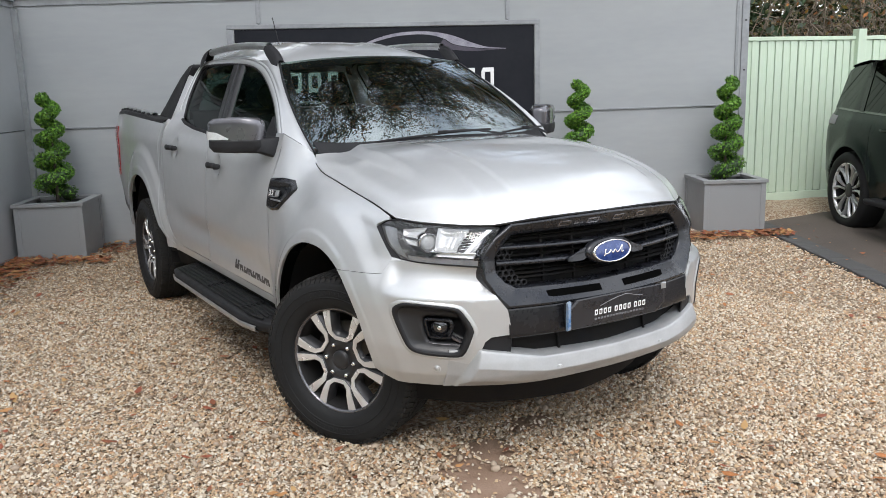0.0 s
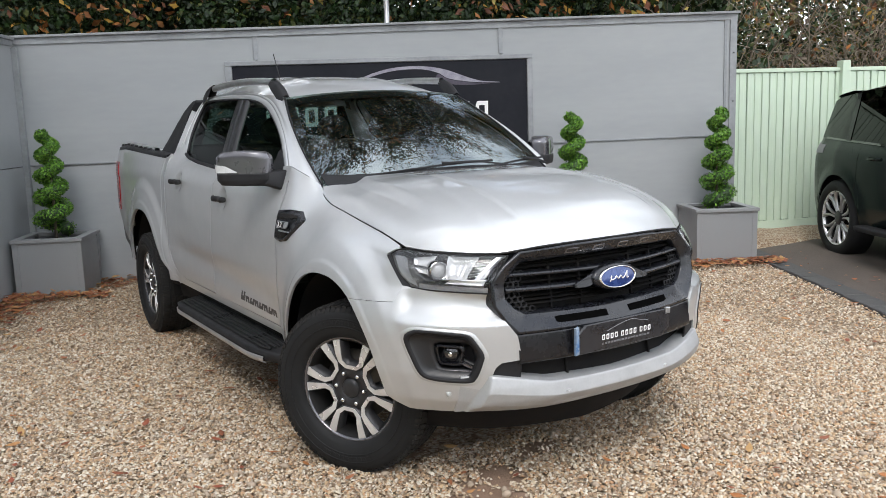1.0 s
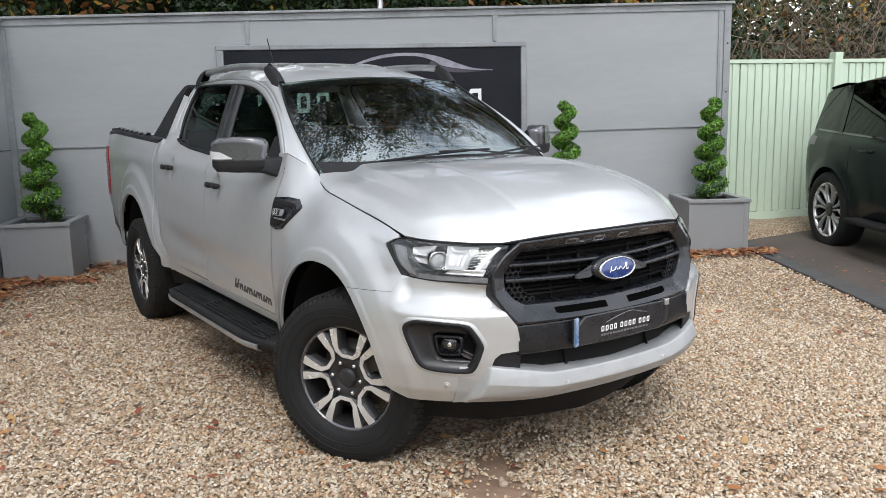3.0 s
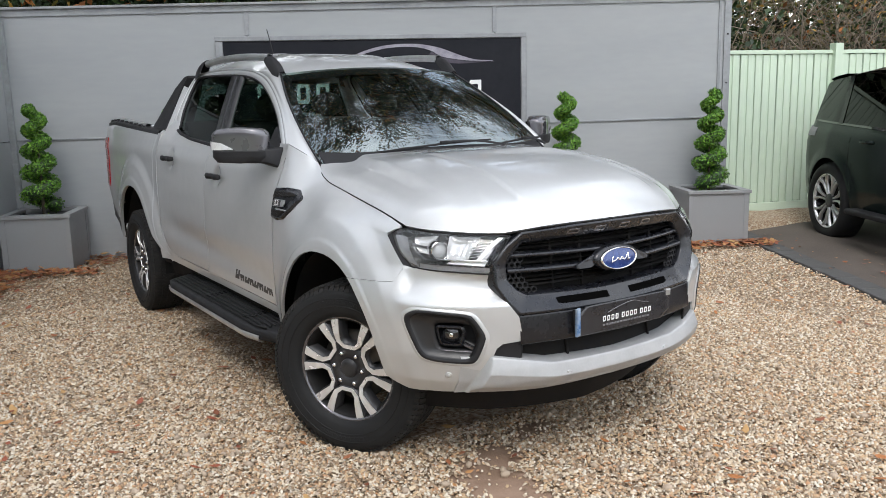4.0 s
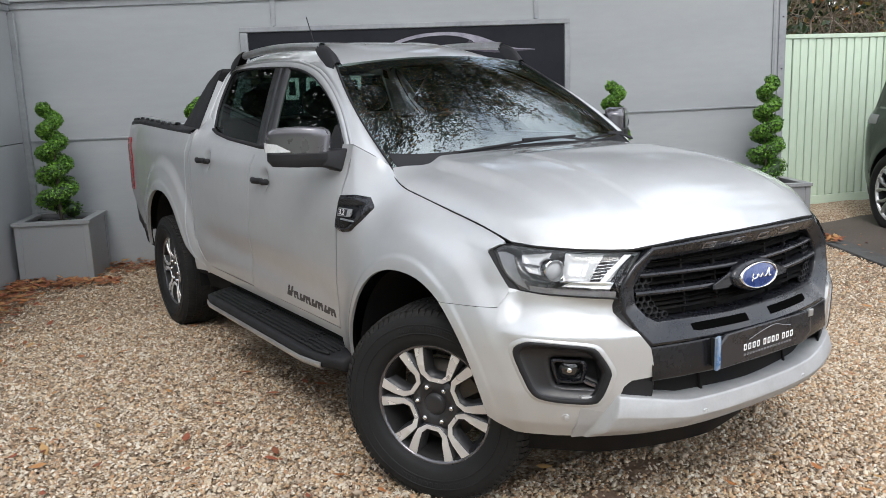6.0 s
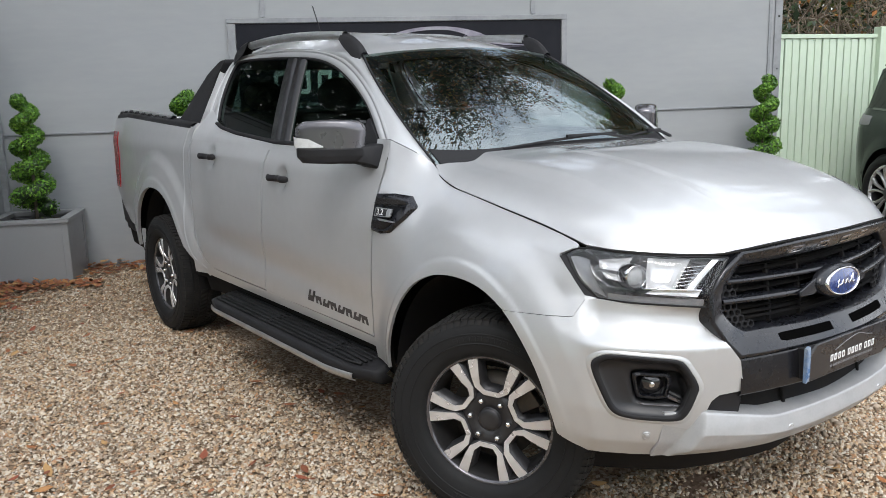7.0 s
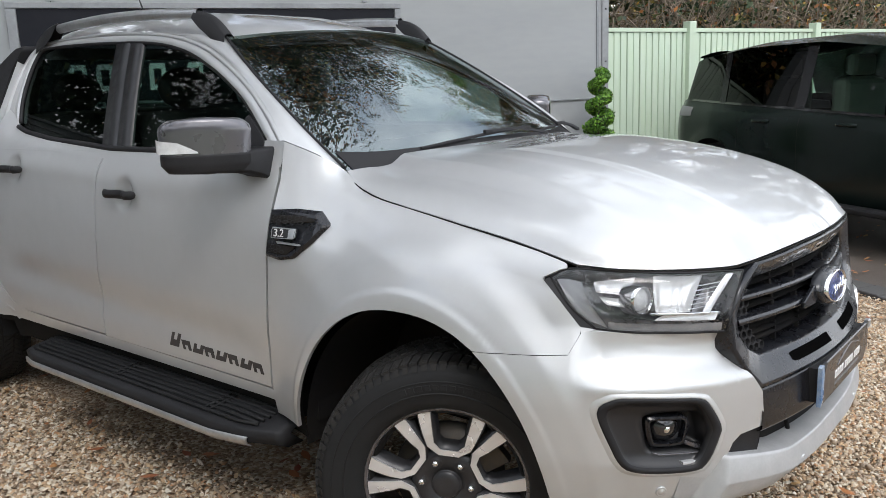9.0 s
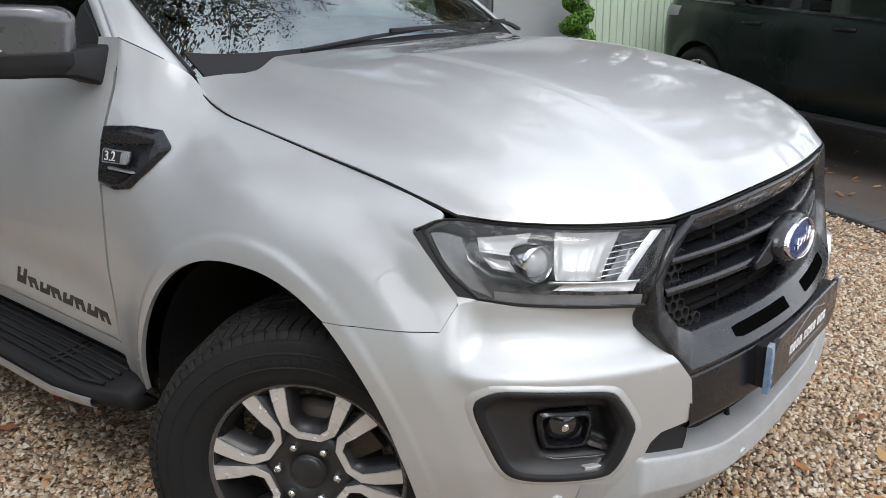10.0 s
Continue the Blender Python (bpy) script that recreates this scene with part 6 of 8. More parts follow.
# ---- inside the cab ----
boxed("cab_floor", SHELL, pickup, (-0.80, 0.80, 0.55, 2.64, 0.42, 0.50))
boxed("chassis", SHELL, pickup, (-0.45, 0.45, -0.45, 4.2, 0.38, 0.46))
boxed("engine_bay", SHELL, pickup, (-0.44, 0.44, -0.60, 0.55, 0.46, 0.98))
boxed("bed_tub", SHELL, pickup, (-0.74, 0.74, 2.72, 4.2, 0.55, 1.29))
boxed("bulkhead", SHELL, pickup, (-0.74, 0.74, 0.56, 0.60, 0.46, 1.18))
dash = part("dashboard", grid_mesh("dashboard", [[(x, y, z - 0.02 * abs(x)) for y, z in ((0.52, 1.238), (0.62, 1.235), (0.78, 1.225), (0.90, 1.20), (0.96, 1.13), (0.94, 0.95), (0.88, 0.7))] for x in np.linspace(-0.68, 0.68, 16)], DASH), DASH, pickup, "grey dashboard")
hood_i = boxed("instrument_hood", SEAT, pickup, (-0.56, -0.20, 0.80, 0.93, 1.19, 1.262), 0.02)
sw = [(-0.37 + 0.185 * math.cos(a), 1.02 + 0.075 * math.sin(a), 1.19 + 0.17 * math.sin(a)) for a in np.linspace(0, 2 * math.pi, 33)]
stw = part("steering_wheel", tube("steering_wheel", sw, 0.015, SEAT, 8), SEAT, pickup, "black steering wheel")
part("spoke", tube("spoke", [(-0.54, 1.02, 1.19), (-0.37, 1.0, 1.17), (-0.20, 1.02, 1.19)], 0.022, SEAT, 8), SEAT, stw)


def cab_seat(x, y, w, bench=False):
    rows = [[(x + dx * w, y + py + (0.03 * abs(dx) ** 3), pz) for py, pz in ((-0.05, 0.72), (-0.10, 0.84), (0.10, 0.86), (0.36, 0.82), (0.42, 0.90), (0.50, 1.15), (0.56, 1.38), (0.62, 1.40), (0.64, 1.30), (0.52, 0.75))] for dx in (-1, -0.92, -0.6, 0, 0.6, 0.92, 1)]
    st_ = part("cab_seat", grid_mesh("cab_seat", rows, SEAT), SEAT, pickup, "dark leather seat")
    for hx in ((x,) if not bench else (x - 0.4, x + 0.4)):
        rows = [[(hx + 0.13 * math.sin(b) * math.cos(a) * (1 if abs(math.sin(b)) < 0.9 else 1), y + 0.60 + 0.05 * math.sin(a) * math.sin(b), 1.49 + 0.09 * math.cos(b)) for b in np.linspace(0.02, math.pi - 0.02, 9)] for a in np.linspace(0, 2 * math.pi, 16, endpoint=False)]
        part("headrest", grid_mesh("headrest", rows, SEAT, closed_u=True), SEAT, st_)


cab_seat(-0.37, 1.15, 0.25)
cab_seat(0.37, 1.15, 0.25)
cab_seat(0.0, 2.0, 0.66, True)


# ---- wheels ----
def wheel(m, mirror=1):
    prof = [(-0.098, 0.232), (-0.116, 0.240), (-0.128, 0.262), (-0.134, 0.295), (-0.1345, 0.318), (-0.130, 0.340), (-0.122, 0.356), (-0.108, 0.368), (-0.09, 0.374), (0, 0.376), (0.09, 0.374), (0.108, 0.368), (0.126, 0.345), (0.133, 0.30), (0.12, 0.245), (0.098, 0.232)]
    hub = part("wheel", grid_mesh("wheel", lathe([(0.10, 0.228), (0.06, 0.215), (-0.05, 0.205), (-0.088, 0.214), (-0.096, 0.222)], 48), BARREL, closed_u=True), BARREL, pickup, "two-tone alloy wheel with chunky tyre")
    hub.matrix_basis = m
    ty = part("tyre", grid_mesh("tyre", lathe(prof, 72), RUBBER, closed_u=True), RUBBER, hub, "black all-terrain tyre")
    # tread blocks and shoulder lugs, lighter than the tyre so grooves look shaded
    verts, faces = [], []
    nb = 84
    for rib, (x0, x1, sk) in enumerate(((-0.116, -0.072, 0.02), (-0.064, -0.030, 0.05), (-0.022, 0.022, -0.05), (0.030, 0.064, 0.05), (0.072, 0.116, -0.02))):
        for k in range(nb):
            a0 = 2 * math.pi * (k + 0.5 * (rib % 2)) / nb
            a1 = a0 + 2 * math.pi / nb * 0.80
            b = len(verts)
            for x, s_ in ((x0, -sk), (x1, sk)):
                r1 = 0.382 - (0.008 if abs(x) > 0.1 else 0)
                for a in (a0 + s_ * 0.6, a1 + s_ * 0.6):
                    for r in (0.366, r1):
                        verts.append((x, r * math.cos(a), r * math.sin(a)))
            faces += [(b + q[0], b + q[1], b + q[2], b + q[3]) for q in ((1, 3, 7, 5), (0, 1, 5, 4), (2, 6, 7, 3), (0, 2, 3, 1), (4, 5, 7, 6))]
    for k in range(nb):
        a0 = 2 * math.pi * k / nb
        a1 = a0 + 2 * math.pi / nb * 0.62
        b = len(verts)
        for x, r in ((-0.108, 0.377), (-0.1275, 0.352), (-0.120, 0.352), (-0.104, 0.370)):
            for a in (a0, a1):
                verts.append((x, r * math.cos(a), r * math.sin(a)))
        faces += [(b, b + 1, b + 3, b + 2), (b, b + 2, b + 4, b + 6), (b + 1, b + 7, b + 5, b + 3), (b + 2, b + 3, b + 5, b + 4), (b, b + 6, b + 7, b + 1)]
    part("tread", mesh_of("tread", verts, faces, TREAD, smooth=False), TREAD, hub)
    for r_, x_ in ((0.288, -0.1345), (0.322, -0.1350)):
        part("sidewall_rib", grid_mesh("sidewall_rib", lathe([(x_ + 0.003, r_ - 0.003), (x_ - 0.0015, r_ - 0.001), (x_ - 0.0015, r_ + 0.001), (x_ + 0.003, r_ + 0.003)], 72), RUBBER, flip=True, closed_u=True), RUBBER, hub)
    # sidewall print as plain raised bars
    for c0 in (-1.95, 1.2):
        for k in range(11):
            a = c0 + k * 0.075
            q = [(0.298, a), (0.298, a + 0.055), (0.314, a + 0.055), (0.314, a)]
            part("sidewall_bar", slab("sidewall_bar", q, lambda r, w, o: (-0.1340 - o, r * math.cos(w), r * math.sin(w)), 0.002, RUBBER, edge=0.0008), RUBBER, hub)
    # rim lip
    part("rim_lip", grid_mesh("rim_lip", lathe([(-0.098, 0.236), (-0.104, 0.237), (-0.106, 0.233), (-0.103, 0.226), (-0.090, 0.222), (-0.07, 0.214)], 72), MIRRORCAP, closed_u=True), MIRRORCAP, hub, "grey machined rim lip")
    # six U-shaped twin spokes: bright faces over dark sides
    path = [(-0.080, 0.222), (-0.072, 0.188), (-0.061, 0.148), (-0.052, 0.118), (-0.026, 0.097), (0.026, 0.097), (0.052, 0.118), (0.061, 0.148), (0.072, 0.188), (0.080, 0.222)]
    half = [0.0185, 0.0165, 0.0134, 0.0102, 0.0080, 0.0080, 0.0102, 0.0134, 0.0165, 0.0185]
    depth = [-0.098, -0.101, -0.103, -0.099, -0.094, -0.094, -0.099, -0.103, -0.101, -0.098]
    P = np.array(path)
    T = np.gradient(P, axis=0)
    T /= np.linalg.norm(T, axis=1)[:, None]
    Nn = np.stack([-T[:, 1], T[:, 0]], 1)
    for k in range(6):
        a = radians(60 * k + 6)
        ca, sa = math.cos(a), math.sin(a)
        tr = lambda u_, v_, x: (x, u_ * ca - v_ * sa, u_ * sa + v_ * ca)
        face, body = [], []
        for q, n2, h, d in zip(P, Nn, half, depth):
            A, B = q + n2 * h, q - n2 * h
            A2, B2 = q + n2 * (h + 0.004), q - n2 * (h + 0.004)
            face.append([tr(*(q + n2 * (h + 0.001)), d + 0.003), tr(*A, d), tr(*B, d), tr(*(q - n2 * (h + 0.001)), d + 0.003)])
            body.append([tr(*(q + n2 * (h + 0.010)), d + 0.060), tr(*A2, d + 0.004), tr(*B2, d + 0.004), tr(*(q - n2 * (h + 0.010)), d + 0.060)])
        sf = part("spoke_face", grid_mesh("spoke_face", face, MACHINED), MACHINED, hub, "machined silver spoke face")
        sf.data.polygons.foreach_set("use_smooth", np.zeros(len(sf.data.polygons), dtype=bool))
        part("spoke", grid_mesh("spoke", body, WHEELGREY), WHEELGREY, hub, "dark grey spoke")
        w = radians(60 * k + 36)
        cy, cz = 0.0705 * math.cos(w + math.pi / 2), 0.0705 * math.sin(w + math.pi / 2)
        part("nut_recess", grid_mesh("nut_recess", [[(x, cy + r * math.cos(b), cz + r * math.sin(b)) for x, r in ((-0.0855, 0.019), (-0.0875, 0.0175), (-0.083, 0.0155))] for b in np.linspace(0, 2 * math.pi, 16, endpoint=False)], WHEELGREY, closed_u=True), WHEELGREY, hub)
        part("wheel_nut", grid_mesh("wheel_nut", [[(x, cy + r * math.cos(b), cz + r * math.sin(b)) for x, r in ((-0.06, 0.0115), (-0.092, 0.0112), (-0.099, 0.008), (-0.101, 0.0005))] for b in np.linspace(0, 2 * math.pi, 6, endpoint=False)], CHROME, closed_u=True), CHROME, hub, "chrome wheel nut")
    part("hub_face", grid_mesh("hub_face", lathe([(-0.02, 0.112), (-0.070, 0.108), (-0.082, 0.098), (-0.086, 0.085), (-0.086, 0.046), (-0.080, 0.043), (-0.088, 0.041), (-0.094, 0.036), (-0.096, 0.02), (-0.096, 0.0005)], 48), WHEELGREY, closed_u=True), WHEELGREY, hub)
    part("brake_disc", grid_mesh("brake_disc", lathe([(-0.01, 0.16), (-0.03, 0.16), (-0.03, 0.06), (-0.03, 0.001)], 40), DISC, closed_u=True), DISC, hub)
    part("caliper", slab("caliper", [(0.19, 2.2), (0.19, 2.8), (0.115, 2.9), (0.105, 2.5), (0.115, 2.1)], lambda r, w, o: (-0.03 - o, r * math.cos(w), r * math.sin(w)), 0.035, DISC), DISC, hub)
    return hub


STEER = 30
wheel(pose(-0.755, 0.045, 0.372, 0, 0, STEER))
wheel(pose(0.755, 0.045, 0.372, 0, 0, STEER + 180))
wheel(pose(-0.775, 3.222, 0.372))
wheel(pose(0.775, 3.222, 0.372, 0, 0, 180))

# ---- the yard ----
WALL = pose(5.134, 2.661, 0, 0, 0, -27.3)
DRIVE = pose(5.04, 2.435, 0, 0, 0, 57.2)  # local x along the drive's edge away from the road, y to the gravel side


def wl(x, y, z=0.0):
    return WALL @ Vector((x, y, z))


def structure(name, me, label="", category=""):
    ob = new(name, me)
    return tagged(ob, label, category, kind="structure")


def setting(name, label, category, m=None):
    return thing(name, label, category, m, kind="structure")


gx = np.concatenate([[-260, -80, -30], np.linspace(-12, 12, 49), [30, 80, 260]])
rows = [[(x, y, 0.012 * noise.noise(Vector((x * 0.7, y * 0.7, 3))) + 0.008 * noise.noise(Vector((x * 2.5, y * 2.5, 7))) - 0.012 if abs(x) < 13 and abs(y) < 13 else -0.02) for y in gx] for x in gx]
ground = structure("ground", grid_mesh("ground", rows, GRAVEL), "pale brown and cream pea gravel", "gravel")

# drive of tarmac with a row of dark edging blocks
dm_ = bmesh.new()
dv = [dm_.verts.new(DRIVE @ Vector(c)) for c in ((-30, -0.20, 0.004), (-2, -0.20, 0.004), (0.0, -0.20, 0.004), (0.55, -0.20, 0.01), (1.0, -1.1, 0.06), (1.3, -4.0, 0.09), (2.0, -14, 0.10), (-30, -14, 0.0))]
dm_.faces.new(dv)
bmesh.ops.triangulate(dm_, faces=dm_.faces)
me = bpy.data.meshes.new("drive")
dm_.to_mesh(me)
dm_.free()
me.materials.append(TARMAC)
structure("drive", me, "worn brown-grey tarmac drive", "drive")

# back wall: boards in a frame with cover strips and a capping
wall = setting("wall_back", "tall grey-painted board wall", "wall", WALL)
TOP_L, TOP_R = 2.435, 2.52
top_at = lambda x: TOP_R + (TOP_R - TOP_L) / 7.3 * x
seam_at = lambda x: 1.251 + 0.0082 * x


def wall_piece(name, x0, x1, z0, z1, y0, y1, mat, parent, label="", bev=0.002):
    bm = bmesh.new()
    v = box(bm, x0, x1, y0, y1, 0, 1)
    for q in v:
        f = z1 if q.co.z > 0.5 else z0
        q.co.z = f(q.co.x) if callable(f) else f
    ob = part(name, bm, mat, parent, label)
    return bevelled(ob, bev) if bev else ob


for x0, x1 in ((-7.30, -4.974), (-4.968, -2.512), (-2.506, -0.06)):
    wall_piece("upper_board", x0, x1, lambda x: seam_at(x) + 0.004, lambda x: top_at(x) - 0.06, 0.0, 0.05, WALLGREY, wall, "grey painted upper board")
for x0, x1 in ((-7.30, -3.66), (-3.655, -0.06)):
    wall_piece("lower_board", x0, x1, -0.1, lambda x: seam_at(x) - 0.004, 0.004, 0.05, WALLGREY, wall, "grey painted lower board")
wall_piece("wall_core", -7.36, -0.02, -0.1, lambda x: top_at(x) - 0.03, 0.052, 0.14, SHELL, wall)
wall_piece("seam_bead", -7.28, -0.10, lambda x: seam_at(x) - 0.004, lambda x: seam_at(x) + 0.010, -0.012, 0.02, TRIMGREY, wall)
wall_piece("capping", -7.34, 0.02, lambda x: top_at(x) - 0.012, lambda x: top_at(x) + 0.012, -0.045, 0.16, TRIMGREY, wall, "grey capping board", 0.004)
wall_piece("top_rail", -7.30, -0.02, lambda x: top_at(x) - 0.075, lambda x: top_at(x) - 0.012, -0.016, 0.0, TRIMGREY, wall)
for x in (-4.972, -2.508):
    wall_piece("cover_strip", x - 0.022, x + 0.022, 2.16, lambda q: top_at(q) - 0.075, -0.014, 0.0, TRIMGREY, wall)
wall_piece("end_post", -0.075, 0.0, -0.1, lambda x: top_at(x) - 0.012, -0.018, 0.15, TRIMGREY, wall, "grey end post", 0.004)
wall_piece("end_strip", -0.135, -0.105, 0.0, lambda x: top_at(x) - 0.075, -0.012, 0.0, TRIMGREY, wall)
for z in (0.3, 0.9, 1.6, 2.1):
    wall_piece("bolt", -0.045, -0.030, z, z + 0.014, -0.024, -0.014, SHELL, wall, "", 0)

left = setting("wall_left", "grey-painted board wall at the side", "wall", WALL @ pose(-7.28, 0, 0))
for z0, z1 in ((-0.1, 1.186), (1.194, 2.36)):
    boxed("board", WALLGREY, left, (-0.05, 0.0, -4.4, -0.002, z0, z1), 0.002)
boxed("capping", TRIMGREY, left, (-0.14, 0.045, -4.4, -0.05, 2.40, 2.43), 0.004)
boxed("top_rail", TRIMGREY, left, (0.0, 0.016, -4.4, -0.03, 2.345, 2.40), 0.002)
boxed("wall_core", SHELL, left, (-0.13, -0.052, -4.4, 0.1, -0.1, 2.40))
boxed("corner_post", TRIMGREY, left, (0.0, 0.05, -0.06, -0.006, -0.1, 2.33), 0.003)

# sign panel on the wall
sign = thing("sign_board", "black dealer sign with white printed bars and a silver car outline", "sign", WALL @ pose(0, -0.004, 0))
sign_at = lambda x, z, o: (x, -0.012 - o, z)
boxed("panel", SIGNFACE, sign, (-5.21, -2.245, -0.012, 0.0, 1.22, 2.102))
for dims in ((-5.284, -2.186, -0.030, 0.0, 2.106, 2.150), (-5.284, -5.214, -0.030, 0.0, 1.20, 2.103), (-2.241, -2.186, -0.030, 0.0, 1.20, 2.103), (-5.284, -2.186, -0.030, 0.0, 1.15, 1.197)):
    boxed("frame_strip", TRIMGREY, sign, dims, 0.004)
print_row(sign, (4, 4, 3), -4.905, 0.193, 1.485, 1.69, sign_at, WHITE, "print_bar")
print_row(sign, (17,), -4.75, 0.122, 1.36, 1.405, sign_at, PALE, "small_print_bar")
roofline = curve([(-4.03, 1.905), (-3.86, 1.985), (-3.62, 2.045), (-3.34, 2.056), (-3.10, 2.02), (-2.86, 1.935), (-2.72, 1.895), (-2.53, 1.878)], 50)
lower = curve([(-4.03, 1.900), (-3.84, 1.965), (-3.60, 2.018), (-3.34, 2.026), (-3.16, 1.985), (-3.05, 1.925), (-2.80, 1.885), (-2.53, 1.872)], 50)
part("car_outline", slab("car_outline", np.vstack([roofline, lower[::-1]]), sign_at, 0.003, SIGNSILVER, edge=0.0005), SIGNSILVER, sign)
body = curve([(-3.16, 1.980), (-3.05, 1.92), (-2.80, 1.88), (-2.60, 1.872)], 24)
under = curve([(-3.22, 1.90), (-3.05, 1.87), (-2.85, 1.855), (-2.60, 1.868)], 24)
part("car_flank", slab("car_flank", np.vstack([body, under[::-1]]), sign_at, 0.002, SIGNPURPLE, edge=0.0005), SIGNPURPLE, sign)

# ---- planters and topiary ----
def planter(m):
    p = thing("planter", "square grey-painted timber planter on the gravel", "planter", m, "planters along the wall")
    w, h = 0.30, 0.53
    for a in range(4):
        bm = bmesh.new()
        box(bm, -w + 0.03, w - 0.03, -w, -w + 0.02, 0.0, h - 0.02)
        bmesh.ops.rotate(bm, verts=bm.verts, matrix=Matrix.Rotation(a * math.pi / 2, 3, "Z"))
        part("side_panel", bm, PLANTER, p)
        bm = bmesh.new()
        box(bm, -w - 0.006, -w + 0.045, -w - 0.006, -w + 0.045, 0.0, h - 0.015)
        bmesh.ops.rotate(bm, verts=bm.verts, matrix=Matrix.Rotation(a * math.pi / 2, 3, "Z"))
        bevelled(part("corner_post", bm, PLANTER, p), 0.003)
        bm = bmesh.new()
        v = box(bm, -w - 0.02, w + 0.02, -w - 0.02, -w + 0.06, h - 0.02, h + 0.012)
        for q in v:
            if q.co.y > -w:
                q.co.x *= (w - 0.06) / (w + 0.02)
        bmesh.ops.rotate(bm, verts=bm.verts, matrix=Matrix.Rotation(a * math.pi / 2, 3, "Z"))
        bevelled(part("rim_board", bm, PLANTER, p), 0.003)
    bm = bmesh.new()
    box(bm, -w + 0.02, w - 0.02, -w + 0.02, w - 0.02, 0.1, h - 0.05)
    part("soil", bm, SOIL, p)
    return p


def leaf_cloud(points, normals, size, rng):
    """Small folded leaves at points, facing about along normals."""
    n = len(points)
    up = rng.normal(size=(n, 3))
    a = normals + 0.7 * rng.normal(size=(n, 3))
    a /= np.linalg.norm(a, axis=1)[:, None]
    t = np.cross(a, up)
    t /= np.linalg.norm(t, axis=1)[:, None] + 1e-9
    b = np.cross(a, t)
    s = size * (0.6 + 0.8 * rng.random((n, 1)))
    v = np.stack([points - t * s, points + b * s * 0.55 + a * s * 0.15, points + t * s, points - b * s * 0.55 + a * s * 0.15], 1).reshape(-1, 3)
    f = np.arange(4 * n).reshape(n, 4)
    return v, f


def topiary(m, seed, turn):
    rng = np.random.default_rng(seed)
    t = thing("topiary", "clipped green spiral topiary in a planter", "topiary", m, "topiary spirals")
    part("trunk", tube("trunk", [(0, 0, 0.45), (0.01, 0, 0.9), (0, 0.005, 1.5)], (0.016, 0.012, 0.006), BARK, 7), BARK, t)
    pts, nor = [], []
    n = 12000
    k = rng.random(n) ** 0.8
    ang = turn + k * 2 * math.pi * 4.6
    rad = 0.105 * (1 - 0.62 * k)
    tubr = 0.102 * (1 - 0.42 * k)
    z = 0.58 + 0.93 * k ** 0.92
    c = np.stack([rad * np.cos(ang), rad * np.sin(ang), z], 1)
    d = rng.normal(size=(n, 3))
    d /= np.linalg.norm(d, axis=1)[:, None]
    r = tubr[:, None] * (0.80 + 0.22 * rng.random((n, 1)))
    p = c + d * r * np.array((1, 1, 0.78))
    v, f = leaf_cloud(p, d, 0.0125, rng)
    part("foliage", mesh_np("foliage", v, f, TOPIARY), TOPIARY, t, "bright green small leaves")
    # dark core added in place of shade, so gaps between leaves look deep
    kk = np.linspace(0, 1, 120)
    part("shade_core", tube("shade_core", np.stack([0.105 * (1 - 0.62 * kk) * np.cos(turn + kk * 2 * math.pi * 4.6), 0.105 * (1 - 0.62 * kk) * np.sin(turn + kk * 2 * math.pi * 4.6), 0.58 + 0.93 * kk ** 0.92], 1), 0.064 * (1 - 0.42 * kk), HEDGE, 8), HEDGE, t, "dark green core standing in for shade between the leaves")
    return t


for k, (x, y, turn) in enumerate(((-6.93, -0.36, 0.4), (-5.66, -0.40, 2.0), (-1.87, -0.40, 3.4), (-0.34, -0.36, 1.2))):
    yaw = (2, -3, 1, -4)[k]
    planter(WALL @ pose(x, y, 0, 0, 0, yaw))
    topiary(WALL @ pose(x, y, 0, 0, 0, 40 * k), 11 + k, turn)

# ---- green fence beyond the drive ----
FENCE = pose(7.0, 2.62, 0.0, 0, 0, -18)
fence = setting("fence", "pale green painted close-board fence", "fence", FENCE)
for wd in (0.056, 0.040):
    bm = bmesh.new()
    box(bm, 0, wd, -0.018 if wd > 0.05 else -0.006, 0.006, 0.22, 1.92)
    bmesh.ops.bevel(bm, geom=[e for e in bm.edges if abs(e.verts[0].co.z - e.verts[1].co.z) > 1], offset=0.003, segments=1, affect="EDGES")
    board = bpy.data.meshes.new("board")
    bm.to_mesh(board)
    bm.free()
    board.materials.append(FENCEGREEN)
    for k in range(-23, 62):
        b = new("board", board)
        b.parent = fence
        b.matrix_basis = pose(k * 0.0985 + (0 if wd > 0.05 else 0.0572), 0.0, 0.006 * math.sin(k * 2.1), 0, 0.12 * math.sin(k * 3.7), 0)
for x in (-2.35, 0.0, 2.4, 4.8):
    boxed("post", FENCEGREEN, fence, (x - 0.055, x + 0.055, -0.075, 0.03, 0.0, 2.04), 0.006)
boxed("backing_board", FENCEGAP, fence, (-2.3, 6.0, 0.008, 0.02, 0.2, 1.92))
boxed("capping_rail", FENCEGREEN, fence, (-2.3, 6.0, -0.03, 0.05, 1.922, 1.965), 0.005)
boxed("gravel_board", FENCEGREEN, fence, (-2.3, 6.0, -0.022, 0.03, -0.1, 0.218), 0.004)

rows = [[FENCE @ Vector((x, y, h + 0.02 * noise.noise(Vector((x * 3, y * 3, 0))))) for y, h in ((-0.62, 0.0), (-0.52, 0.085), (-0.30, 0.115), (-0.02, 0.13))] for x in np.linspace(-1.9, 6, 40)]
structure("gravel_bank", grid_mesh("gravel_bank", rows, GRAVEL, flip=True), "strip of gravel along the fence", "gravel")

